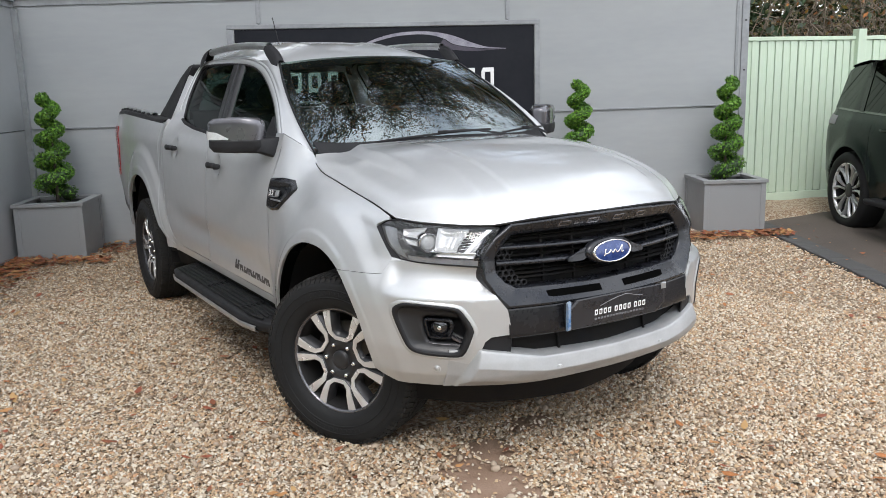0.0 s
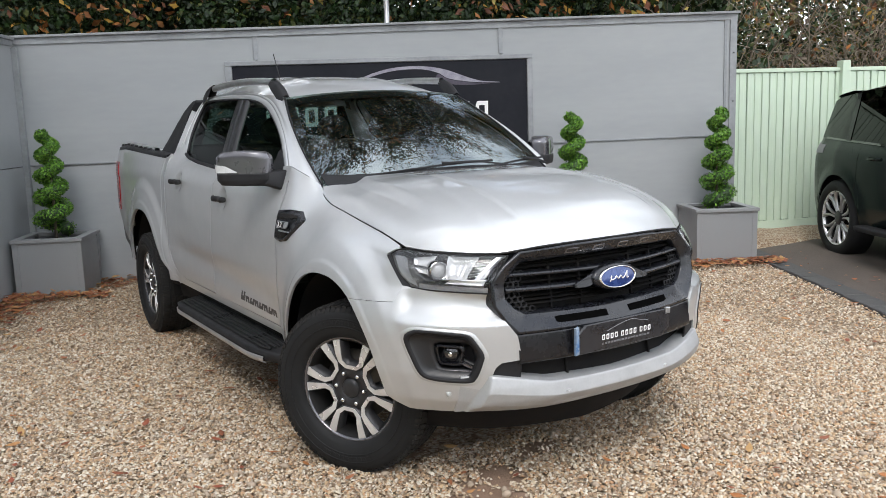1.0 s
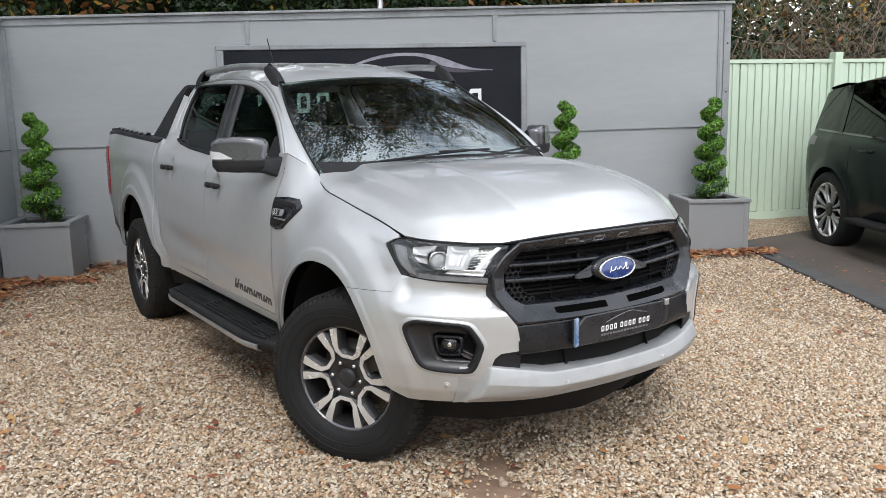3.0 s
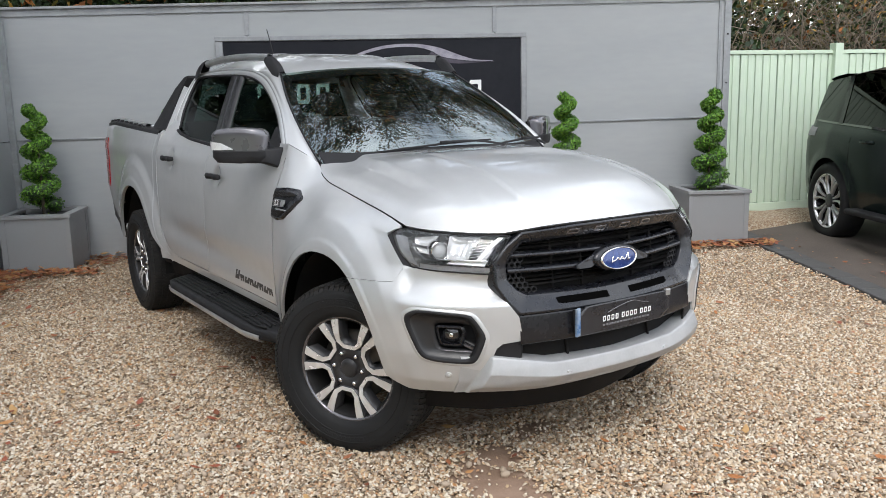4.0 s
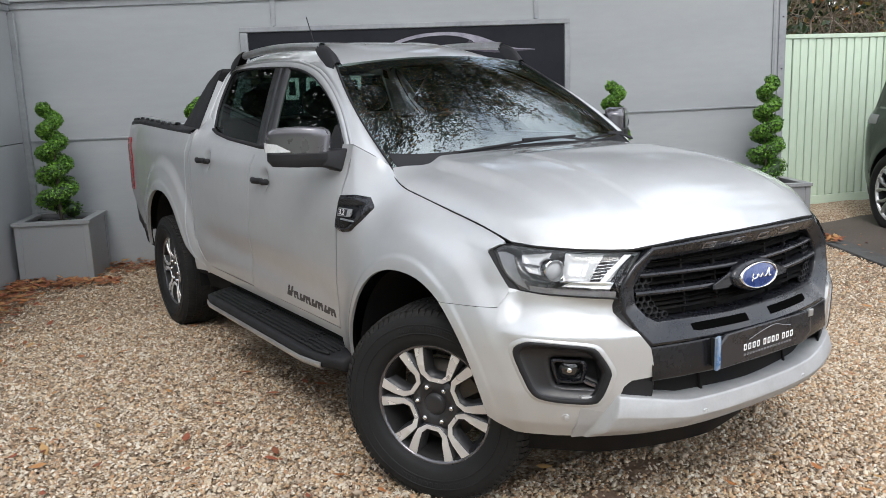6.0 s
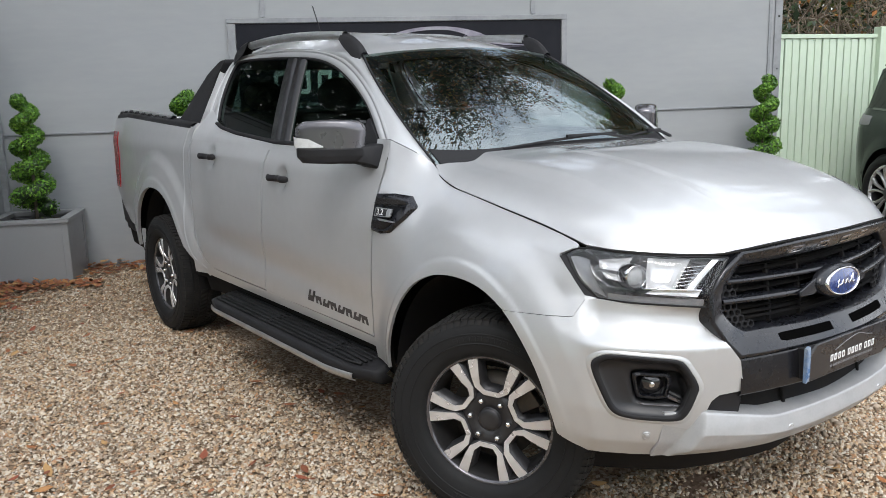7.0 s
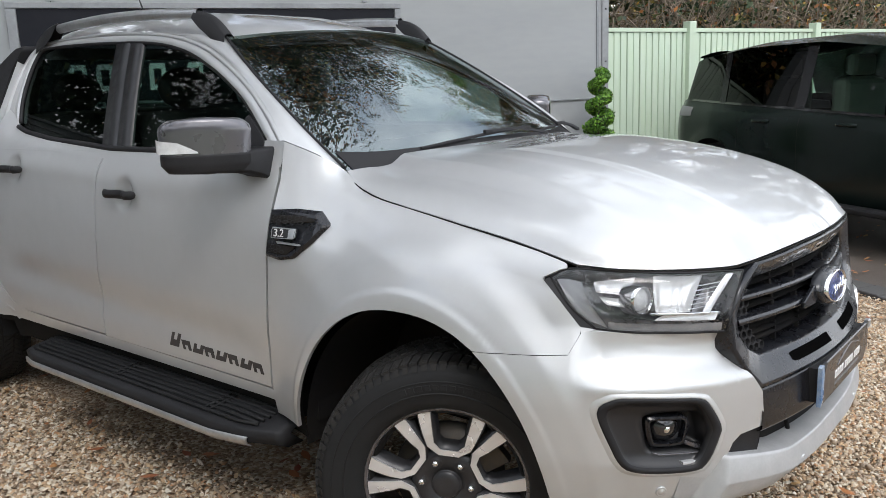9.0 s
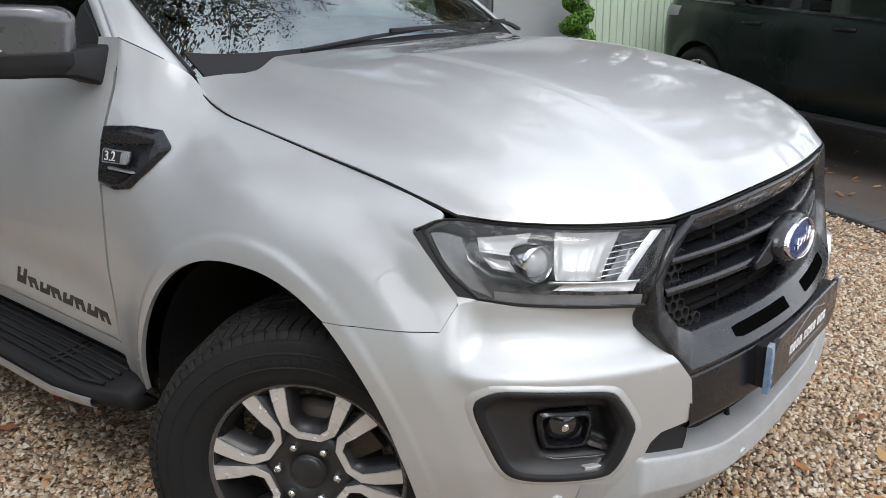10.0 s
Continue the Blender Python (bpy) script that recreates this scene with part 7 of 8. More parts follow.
# ---- dark green car on the drive ----
CAR = pose(5.85, 2.15, 0.0, 0, 0, 59 - 90)  # local y towards its tail, x to its own left
suv = thing("parked_suv", "dark green large SUV parked on the drive", "car", CAR)
SUV_W = 0.985
st_y = (-3.95, -3.8, -3.3, -2.6, -0.4, 0.1, 0.24, 0.30)
sw_ = (0.80, 0.90, 0.96, 0.975, 0.975, 0.93, 0.86, 0.78)
suv_half = lambda y: float(np.interp(y, st_y, sw_))
suv_cx = 0.95


def suv_side(y, z, off=0.0, s=-1):
    """Side of the car; s -1 faces the yard."""
    t = np.interp(z, (0.30, 0.55, 0.80, 0.98, 1.08, 1.16, 1.70), (-0.05, -0.01, 0.0, -0.005, -0.03, -0.075, -0.26))
    for c in (-0.46, -3.38):
        r = math.hypot(y - c, z - 0.39)
        if z < 1.0:
            t += 0.018 * (1 - sstep(0.44, 0.58, r))
    return (suv_cx + s * (suv_half(y) + t + off), y, z)


def suv_low(y):
    z = 0.34
    for c in (-0.46, -3.38):
        d = abs(y - c)
        if d < 0.44:
            z = max(z, 0.39 + math.sqrt(0.44 ** 2 - d * d))
    return max(z, float(np.interp(y, (-0.05, 0.1, 0.3), (0.34, 0.42, 0.50))))


sy = np.unique(np.concatenate([np.linspace(-3.95, 0.30, 60), -0.46 + 0.44 * np.cos(np.linspace(0, math.pi, 24)), -3.38 + 0.44 * np.cos(np.linspace(0, math.pi, 24))]))
belt_s = lambda y: float(np.interp(y, (-3.95, -3.0, -2.6, 0.05, 0.3), (0.98, 1.08, 1.10, 1.20, 1.18)))
roof_s = lambda y: float(np.interp(y, (-3.0, -2.65, -2.3, -1.6, -0.7, 0.0, 0.10), (1.15, 1.45, 1.67, 1.745, 1.73, 1.655, 1.62)))
for s in (-1, 1):
    rows = [[suv_side(y, suv_low(y) + (belt_s(y) - suv_low(y)) * v, 0, s) for v in np.linspace(0, 1, 22)] for y in sy]
    bs = part("body_side", grid_mesh("body_side", rows, DARKGREEN, flip=s < 0), DARKGREEN, suv)
    rows = [[suv_side(y, 0.30 + (suv_low(y) + 0.05 - 0.30) * v if y < -3.82 or y > -0.02 or (-2.94 < y < -0.90) else suv_low(y) + 0.02 * v, -0.012, s) for v in (0, 0.5, 1)] for y in sy]
    part("sill", grid_mesh("sill", rows, BLACK, flip=s < 0), BLACK, suv, "black lower sill")
    boxed("side_step", BLACK, suv, (suv_cx + s * 1.03 - 0.07, suv_cx + s * 1.03 + 0.07, -2.75, -1.05, 0.34, 0.39), 0.015, "black side step")
    for g0, g1, gm_, lb in ((-1.56, 0.10, SUVGLASS, "dark tinted side glass"), (-2.94, -1.56, SIDEGLASS, "lightly tinted front side glass")):
        rows = [[suv_side(y, belt_s(y) + (roof_s(y) - 0.05 - belt_s(y)) * v, 0.004, s) for v in np.linspace(0, 1, 8)] for y in np.linspace(g0, g1, 24)]
        pane_ = part("side_glass", grid_mesh("side_glass", rows, gm_, flip=s < 0), gm_, suv, lb)
        pane_.visible_shadow = False
    for y0, y1, tilt in ((-1.62, -1.50, 0.10), (-0.58, -0.50, 0.22), (-2.94, -2.84, 0.6)):
        rows = [[suv_side(y + tilt * (z - 1.15), z, 0.010, s) for y in (y0, y1)] for z in np.linspace(belt_s(y0), min(roof_s(min(y0 + tilt * 0.45, 0.1)) - 0.065, 1.66), 8)]
        part("pillar", grid_mesh("pillar", rows, BAND, flip=s > 0), BAND, suv, "gloss black pillar")
    rows = [[suv_side(y, z, 0.006, s) for z in (belt_s(y) - 0.016, belt_s(y) + 0.004)] for y in np.linspace(-2.94, 0.0, 30)]
    part("belt_trim", grid_mesh("belt_trim", rows, GLOSS, flip=s < 0), GLOSS, suv)
    rows = [[suv_side(y, z, 0.006, s) for z in np.linspace(1.03 + 0.02 * (0.22 - y), 1.135 - 0.05 * (0.22 - y), 6)] for y in np.linspace(-0.06, 0.27, 10)]
    thick(part("tail_lamp", grid_mesh("tail_lamp", rows, PALE, flip=s < 0), PALE, suv, "pale smoked tail lamp"), 0.02)
    for y in (-1.13, -2.12):
        rows = []
        for q in np.linspace(-1, 1, 12):
            b = suv_side(y + 0.11 * q, 1.02, 0.0, s)
            rows.append([(b[0] + s * (0.03 * (1 - q ** 6) + 0.008 * math.cos(a)), b[1], 1.02 + 0.014 * math.sin(a)) for a in np.linspace(0, 2 * math.pi, 9)])
        part("handle", grid_mesh("handle", rows, DARKGREEN, flip=s > 0), DARKGREEN, suv)
    for y in (-0.83, -1.60, -2.62):
        rows = [[suv_side(y + dy + (0.16 * sstep(0.75, 0.45, z) if y > -1 else 0), z, 0.0012, s) for dy in (-0.003, 0.003)] for z in np.linspace(0.45, 1.10, 14)]
        part("door_gap", grid_mesh("door_gap", rows, SHELL, flip=s > 0), SHELL, suv)
# roof, tail, bonnet
rows = []
for y in np.linspace(-3.0, 0.14, 40):
    z = roof_s(min(y, 0.1))
    xs_ = abs(suv_side(y, z - 0.05)[0] - suv_cx)
    rows.append([(suv_cx - xs_ * q, y, z - 0.05 * abs(q) ** 4 + 0.02 * (1 - q * q)) for q in np.linspace(-1, 1, 13)])
part("roof", grid_mesh("roof", rows, DARKGREEN), DARKGREEN, suv)
rows = [[(suv_cx - suv_half(0.3) * q * (1.0 if z < 1.1 else 0.9), 0.30 - 0.28 * max(0, z - 1.15) / 0.5 + 0.05 * (1 - q * q), z) for z in (0.40, 0.7, 0.95, 1.15, 1.35, 1.62)] for q in np.linspace(-1, 1, 11)]
part("tailgate", grid_mesh("tailgate", rows, DARKGREEN, flip=True), DARKGREEN, suv)
rows = [[(suv_cx - q * (abs(suv_side(0.1, 1.6)[0] - suv_cx) - 0.03), y - 0.10 * abs(q) ** 3, z) for y, z in ((-0.08, 1.670), (0.10, 1.650), (0.225, 1.626), (0.235, 1.610), (0.05, 1.60))] for q in np.linspace(-1, 1, 9)]
part("roof_spoiler", grid_mesh("roof_spoiler", rows, DARKGREEN), DARKGREEN, suv)
rows = [[(suv_cx - q * (suv_half(y) - 0.05), y, z + 0.03 * (1 - q * q)) for q in np.linspace(-1, 1, 9)] for y, z in ((-4.0, 0.6), (-3.98, 0.9), (-3.85, 1.0), (-3.4, 1.07), (-3.0, 1.12))]
part("bonnet", grid_mesh("bonnet", rows, DARKGREEN), DARKGREEN, suv)
boxed("under_body", SHELL, suv, (suv_cx - 0.8, suv_cx + 0.8, -3.9, 0.2, 0.30, 0.95))
for y in (-1.75, -0.9):
    for dx in (-0.42, 0.42):
        st_ = boxed("seat", CREAM, suv, (suv_cx + dx - 0.24, suv_cx + dx + 0.24, y - 0.05, y + 0.12, 0.9, 1.38), 0.05, "cream leather seat")
        boxed("headrest", CREAM, st_, (suv_cx + dx - 0.13, suv_cx + dx + 0.13, y - 0.02, y + 0.09, 1.40, 1.58), 0.04)


def suv_wheel(m):
    hub = part("wheel", grid_mesh("wheel", lathe([(0.12, 0.27), (-0.05, 0.255), (-0.10, 0.272), (-0.112, 0.276)], 40), WHEELGREY, closed_u=True), WHEELGREY, suv, "multi-spoke alloy wheel")
    hub.matrix_basis = m
    part("tyre", grid_mesh("tyre", lathe([(-0.11, 0.275), (-0.13, 0.30), (-0.135, 0.335), (-0.125, 0.37), (-0.10, 0.388), (0, 0.392), (0.10, 0.388), (0.13, 0.33), (0.11, 0.275)], 56), RUBBER, closed_u=True), RUBBER, hub)
    part("rim_lip", grid_mesh("rim_lip", lathe([(-0.108, 0.279), (-0.118, 0.277), (-0.112, 0.268), (-0.09, 0.262)], 56), MACHINED, closed_u=True), MACHINED, hub)
    for k in range(7):
        for s in (-1, 1):
            a = 2 * math.pi * k / 7
            c_, s__ = math.cos(a), math.sin(a)
            path = [(s * 0.050, 0.272), (s * 0.062, 0.20), (s * 0.040, 0.12), (s * 0.012, 0.06)]
            rows = [[(x, (u_ + du) * c_ - v_ * s__, (u_ + du) * s__ + v_ * c_) for du, x in ((-w, -0.07), (-w, d), (w, d), (w, -0.07))] for (u_, v_), w, d in zip(path, (0.014, 0.010, 0.010, 0.008), (-0.112, -0.104, -0.094, -0.084))]
            part("spoke", grid_mesh("spoke", rows, RAILSILVER), RAILSILVER, hub)
    part("hub_cap", grid_mesh("hub_cap", lathe([(-0.06, 0.085), (-0.088, 0.07), (-0.092, 0.03), (-0.092, 0.001)], 28), WHEELGREY, closed_u=True), WHEELGREY, hub)


for y in (-0.46, -3.38):
    suv_wheel(pose(suv_cx - 0.85, y, 0.388))
    suv_wheel(pose(suv_cx + 0.85, y, 0.388, 0, 0, 180))

# ---- hedge, trees and twigs behind the wall ----
def leaf_mass(name, label, centres, spread, per, size, seed, mat, category="hedge", kind="stuff"):
    rng = np.random.default_rng(seed)
    c = np.repeat(np.array(centres, float), per, axis=0)
    d = rng.normal(size=c.shape)
    d /= np.linalg.norm(d, axis=1)[:, None]
    p = c + d * (np.array(spread) * (rng.random((len(c), 1)) ** 0.45))
    v, f = leaf_cloud(p, d + np.array((0, 0, 0.4)), size, rng)
    ob = new(name, mesh_np(name, v, f, mat))
    return tagged(ob, label, category, kind=kind)


rng = np.random.default_rng(5)
cs = [tuple(wl(x + rng.normal() * 0.3, 2.4 + rng.random() * 2.4, 2.3 + rng.random() * 1.7 * (1 - 0.3 * math.sin(x * 0.9 + 1)))) for x in np.arange(-18, 1.5, 0.30) for _ in range(6)]
# a near-black sheet stands in for the shade deep in the foliage
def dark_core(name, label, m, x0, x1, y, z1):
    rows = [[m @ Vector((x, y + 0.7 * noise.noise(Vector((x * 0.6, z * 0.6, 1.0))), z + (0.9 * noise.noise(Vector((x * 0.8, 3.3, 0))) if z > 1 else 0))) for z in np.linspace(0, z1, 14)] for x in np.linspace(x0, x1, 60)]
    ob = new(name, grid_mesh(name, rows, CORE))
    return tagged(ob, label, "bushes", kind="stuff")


dark_core("hedge_shade_sheet", "near-black sheet standing in for shade inside the tall hedge", WALL, -22, 2.0, 4.2, 3.4)
leaf_mass("tall_hedge", "tall dark evergreen growth behind the hedge", cs, (0.62, 0.62, 0.62), 75, 0.075, 6, HEDGE)
cs = [tuple(wl(x + rng.normal() * 0.15, 1.3 + rng.random() * 1.3, 1.3 + rng.random() * 2.1 * (1 - 0.25 * math.sin(x * 1.3)))) for x in np.arange(-13, -0.6, 0.13) for _ in range(4)]
leaf_mass("hedge", "dense dark green hedge behind the wall", cs, (0.36, 0.36, 0.36), 170, 0.040, 7, HEDGE)
cs = [tuple(wl(x + rng.normal() * 0.2, 1.0 + rng.random() * 0.5, 2.2 + rng.random() * 1.0)) for x in np.arange(-12, -0.5, 0.28)]
leaf_mass("autumn_leaves", "orange and yellow leaves on the hedge", cs, (0.42, 0.3, 0.38), 26, 0.055, 8, AUTUMN)

def thicket(name, label, n, x0, x1, y0, y1, seed, tall=3.4):
    """Tangled bare twigs with a few leaves."""
    rng = np.random.default_rng(seed)
    verts, faces = [], []
    tips = []
    for _ in range(n):
        p = np.array((x0 + (x1 - x0) * rng.random(), y0 + (y1 - y0) * rng.random(), rng.random() * 1.6))
        d = np.array((rng.normal() * 0.5, rng.normal() * 0.3, 0.9))
        r = 0.006 + 0.010 * rng.random() ** 2
        steps = 9
        ring0 = None
        for k in range(steps):
            d = d + rng.normal(size=3) * 0.33 + np.array((0, 0, -0.02 * k))
            d /= np.linalg.norm(d)
            a = np.cross(d, (0.3, 0.5, 0.8))
            a /= np.linalg.norm(a)
            b = np.cross(d, a)
            rr = r * (1 - 0.85 * k / steps)
            base_i = len(verts)
            for w in (0, 2.1, 4.2):
                verts.append(p + rr * (math.cos(w) * a + math.sin(w) * b))
            if ring0 is not None:
                for j in range(3):
                    faces.append((ring0 + j, ring0 + (j + 1) % 3, base_i + (j + 1) % 3, base_i + j))
            ring0 = base_i
            p = p + d * tall / steps * (0.6 + 0.8 * rng.random())
            if p[1] < 0.35 or (p[0] < -1.9 and p[1] < 1.3):
                break
            if k > 2:
                tips.append(p.copy())
    v = np.array(verts)
    v = v @ np.array(FENCE.to_3x3()).T + np.array(FENCE.translation)
    ob = new(name, mesh_np(name, v, np.array(faces), TWIG))
    tagged(ob, label, "bushes", kind="stuff")
    t = np.array(tips) @ np.array(FENCE.to_3x3()).T + np.array(FENCE.translation)
    return t


tips = thicket("bare_twigs", "tangle of bare brown twigs behind the fence", 1500, -3.5, 10, 0.8, 3.6, 21)
cs = [tuple(FENCE @ Vector((x + rng.normal() * 0.3, 4.2 + rng.random() * 2.5, 0.6 + rng.random() * 2.9))) for x in np.arange(-6, 16, 0.26) for _ in range(6)]
dark_core("brush_shade_sheet", "near-black sheet standing in for shade inside the bushes", FENCE, -3, 22, 6.2, 2.7)
leaf_mass("far_bushes", "dark mass of bushes beyond the twigs", cs, (0.6, 0.6, 0.6), 90, 0.070, 24, BRUSH, "bushes")
sel = tips[np.random.default_rng(3).random(len(tips)) < 0.13]
leaf_mass("thicket_leaves", "sparse brown and yellow leaves on the twigs", sel, (0.18, 0.18, 0.18), 3, 0.040, 22, AUTUMN, "bushes")
sel = tips[np.random.default_rng(4).random(len(tips)) < 0.5]
leaf_mass("thicket_green", "sparse green leaves among the twigs", sel, (0.22, 0.22, 0.2), 4, 0.036, 23, HEDGE, "bushes")


def tree(name, label, base_pt, height, seed, leaves=9000, lean=(0, 0), leaf=0.0):
    """A trunk that forks into limbs and branches, with leaves in clumps at the ends."""
    rng = np.random.default_rng(seed)
    t = thing(name, label, "tree", pose(*base_pt))
    wood_v, wood_f, ends = [], [], []

    def front(q):
        """Whether a limb would hang over the yard."""
        w = WALL.inverted() @ (Vector(q) + Vector(base_pt))
        edge = float(np.interp(w.x - 0.2 * (w.z - 8), (-9.0, -3.5, -2.5, -1.6, -0.8, 0.0, 0.5, 1.2), (-3.0, -2.75, -2.6, -2.2, -1.7, -0.9, 0.6, 5.0))) + 0.38 * (w.z - 8)
        return base_pt[1] > 3 and base_pt[0] > -12 and ((w.y < 3.0 and q[2] < 4.6) or w.y < edge)


    def grow(p, d, r, length, level):
        if front(p) or (level > 0 and p[2] < 3.2):
            return
        steps = 6
        ring0 = None
        for k in range(steps + 1):
            a = np.cross(d, (0.31, 0.52, 0.79))
            a /= np.linalg.norm(a)
            b = np.cross(d, a)
            rr = r * (1 - 0.5 * k / steps)
            i0 = len(wood_v)
            n_s = 5 if level < 2 else 3
            for w in range(n_s):
                wood_v.append(p + rr * (math.cos(w * 2 * math.pi / n_s) * a + math.sin(w * 2 * math.pi / n_s) * b))
            if ring0 is not None:
                for j in range(n_s):
                    wood_f.append((ring0 + j, ring0 + (j + 1) % n_s, i0 + (j + 1) % n_s, i0 + j))
            ring0 = i0
            if k < steps:
                d = d + rng.normal(size=3) * (0.10 if level == 0 else 0.2)
                d /= np.linalg.norm(d)
                p = p + d * length / steps
                if level > 1:
                    ends.append(p.copy())
                if front(p):
                    break
            if level < 4 and k >= (3 if level == 0 else 1) and rng.random() < (0.9 if level < 3 else 0.6):
                q = d * 0.55 + rng.normal(size=3) * 0.62
                q[2] += 0.12
                q /= np.linalg.norm(q)
                grow(p.copy(), q, rr * 0.58, length * 0.62, level + 1)
    grow(np.zeros(3), np.array((lean[0], lean[1], 1.0)), 0.22, height * 0.62, 0)
    part("trunk", mesh_np("trunk", np.array(wood_v), np.array(wood_f), BARK, True), BARK, t, "dark trunk and branches")
    e = np.array([q for q in ends if not front(q)])
    pick = e[rng.integers(0, len(e), leaves)]
    p = pick + rng.normal(size=pick.shape) * 0.22
    d = rng.normal(size=p.shape)
    d /= np.linalg.norm(d, axis=1)[:, None]
    v, f = leaf_cloud(p, d, leaf or (0.045 if leaves > 18000 else 0.058), rng)
    k = int(leaves * 0.7)
    part("crown", mesh_np("crown", v[:4 * k], f[:k], HEDGE), HEDGE, t, "dark green leaves")
    part("autumn_crown", mesh_np("autumn_crown", v[4 * k:] , f[: leaves - k], AUTUMN), AUTUMN, t, "yellow and brown leaves")


for k, (x, y, h, lv) in enumerate(((-7.5, 8.0, 16, 24000), (-4.6, 6.4, 17, 30000), (-10.5, 6.0, 15.0, 21000), (7.5, 13, 7.0, 6000), (14.5, 10.0, 7.0, 6000), (-12, 10.5, 15, 9000))):
    b = wl(x, y)
    tree("tree", "tall half-bare autumn tree behind the wall", (b.x, b.y, 0), h, 40 + k, leaves=lv)
b = wl(7.0, 8.5)
tree("tree", "tall half-bare autumn tree behind the fence", (b.x, b.y, 0), 10.5, 47, leaves=16000, leaf=0.08)
for k, (x, y, h) in enumerate(((4.6, 5.2, 12.0), (1.6, 7.4, 13.0), (-1.6, 6.2, 11.0))):
    b = wl(x, y)
    tree("tree", "slender half-bare autumn tree beyond wall and fence", (b.x, b.y, 0), h, 90 + k, leaves=30000, leaf=0.05)
for k, (x, y) in enumerate(((10.5, 8.0), (14.0, 5.0), (17.0, 1.0))):
    b = wl(x, y)
    tree("tree", "tall half-bare autumn tree behind the fence", (b.x, b.y, 0), 13, 80 + k, leaves=20000, leaf=0.085)


def spreading_tree(base_xy, seed, limbs=42, leaves=92000):
    """An old tree behind the wall whose limbs spread over the yard."""
    rng = np.random.default_rng(seed)
    bx = wl(*base_xy)
    t = thing("spreading_tree", "old tree with long limbs over the wall, leaves turning brown", "tree", pose(bx.x, bx.y, 0))
    origin = np.array((bx.x, bx.y, 0))
    wv, wf, ends = [], [], []

    def limb(pts, r0, r1):
        pts = np.array(pts)
        ring0 = None
        for k in range(len(pts)):
            d = pts[min(k + 1, len(pts) - 1)] - pts[max(k - 1, 0)]
            d /= np.linalg.norm(d)
            a = np.cross(d, (0.31, 0.52, 0.79))
            a /= np.linalg.norm(a)
            c = np.cross(d, a)
            r = r0 + (r1 - r0) * k / (len(pts) - 1)
            i0 = len(wv)
            for w in range(5):
                wv.append(pts[k] + r * (math.cos(w * 1.2566) * a + math.sin(w * 1.2566) * c))
            if ring0 is not None:
                wf.extend((ring0 + w, ring0 + (w + 1) % 5, i0 + (w + 1) % 5, i0 + w) for w in range(5))
            ring0 = i0

    fork = np.array((0.1, 0.0, 5.2))
    limb([(0, 0, 0), (0.05, 0.03, 1.5), (0.02, -0.04, 3.4), tuple(fork)], 0.34, 0.22)
    for k in range(limbs):
        x = -9.0 + 10.0 * (k + rng.random()) / limbs
        low = float(np.interp(x, (-9.0, -3.5, -2.5, -1.6, -0.8, 0.0, 0.5, 1.2), (-3.0, -2.75, -2.6, -2.2, -1.7, -0.9, 0.6, 5.0)))
        y = low + (4.0 - low) * (0.0 if k % 2 == 0 else rng.random() * 0.6)
        z = 7.2 + 1.8 * rng.random()
        tip = np.array(wl(x + 0.22 * (z - 8), y + 0.43 * (z - 8), z)) - origin
        mid = fork + (tip - fork) * 0.45 + np.array((0, 0, 0.9)) + rng.normal(size=3) * 0.35
        pts = curve([tuple(fork), tuple(mid), tuple(tip)], 18) + np.cumsum(rng.normal(size=(18, 3)) * 0.035, axis=0) * np.linspace(0, 1, 18)[:, None]
        limb(pts, 0.085, 0.012)
        for q in range(5, 18):
            for _ in range(2):
                d = rng.normal(size=3) * (1, 1, 0.5) + (pts[q] - pts[q - 1]) * 2.0
                d *= (0.45 + 0.5 * rng.random()) / np.linalg.norm(d)
                tw = [pts[q], pts[q] + d * 0.5 + rng.normal(size=3) * 0.05, pts[q] + d + (0, 0, -0.08)]
                limb(curve([tuple(v) for v in tw], 5), 0.014, 0.004)
                ends += [tw[1], tw[2], tw[2]]
    part("trunk", mesh_np("trunk", np.array(wv), np.array(wf), BARK, True), BARK, t, "dark trunk and long limbs")
    e = np.array(ends)
    p = e[rng.integers(0, len(e), leaves)] + rng.normal(size=(leaves, 3)) * 0.15
    d = rng.normal(size=p.shape) + (0, 0, 0.8)
    d /= np.linalg.norm(d, axis=1)[:, None]
    v, f = leaf_cloud(p, d, 0.040, rng)
    k = int(leaves * 0.75)
    part("crown", mesh_np("crown", v[:4 * k], f[:k], HEDGE), HEDGE, t, "dark green leaves")
    part("autumn_crown", mesh_np("autumn_crown", v[4 * k:], f[:leaves - k], AUTUMN), AUTUMN, t, "brown and yellow leaves")


spreading_tree((-4.6, 3.4), 71)
# grey pole behind the wall
b = wl(-3.62, 0.9)
part("pole_shaft", tube("pole_shaft", [(b.x, b.y, 0), (b.x, b.y, 3.6)], 0.032, RAILSILVER, 10), RAILSILVER, thing("pole", "grey metal pole behind the wall", "pole"))

# ---- the open side of the yard, behind the camera: added, unseen ----
for name, m, x0, x1 in (("fence_yard", pose(-9.5, 0, 0, 0, 0, 92), -14, 9), ("fence_road", pose(-2, -15, 0, 0, 0, 0), -8, 9)):
    fe = setting(name, "unseen pale green fence added round the yard for reflections", "fence", m)
    boxed("fence_panel", FENCEGREEN, fe, (x0, x1, -0.02, 0.02, 0.0, 1.85))
    for x in np.arange(x0, x1, 2.4):
        boxed("post", FENCEGREEN, fe, (x - 0.05, x + 0.05, -0.06, 0.06, 0, 1.95))
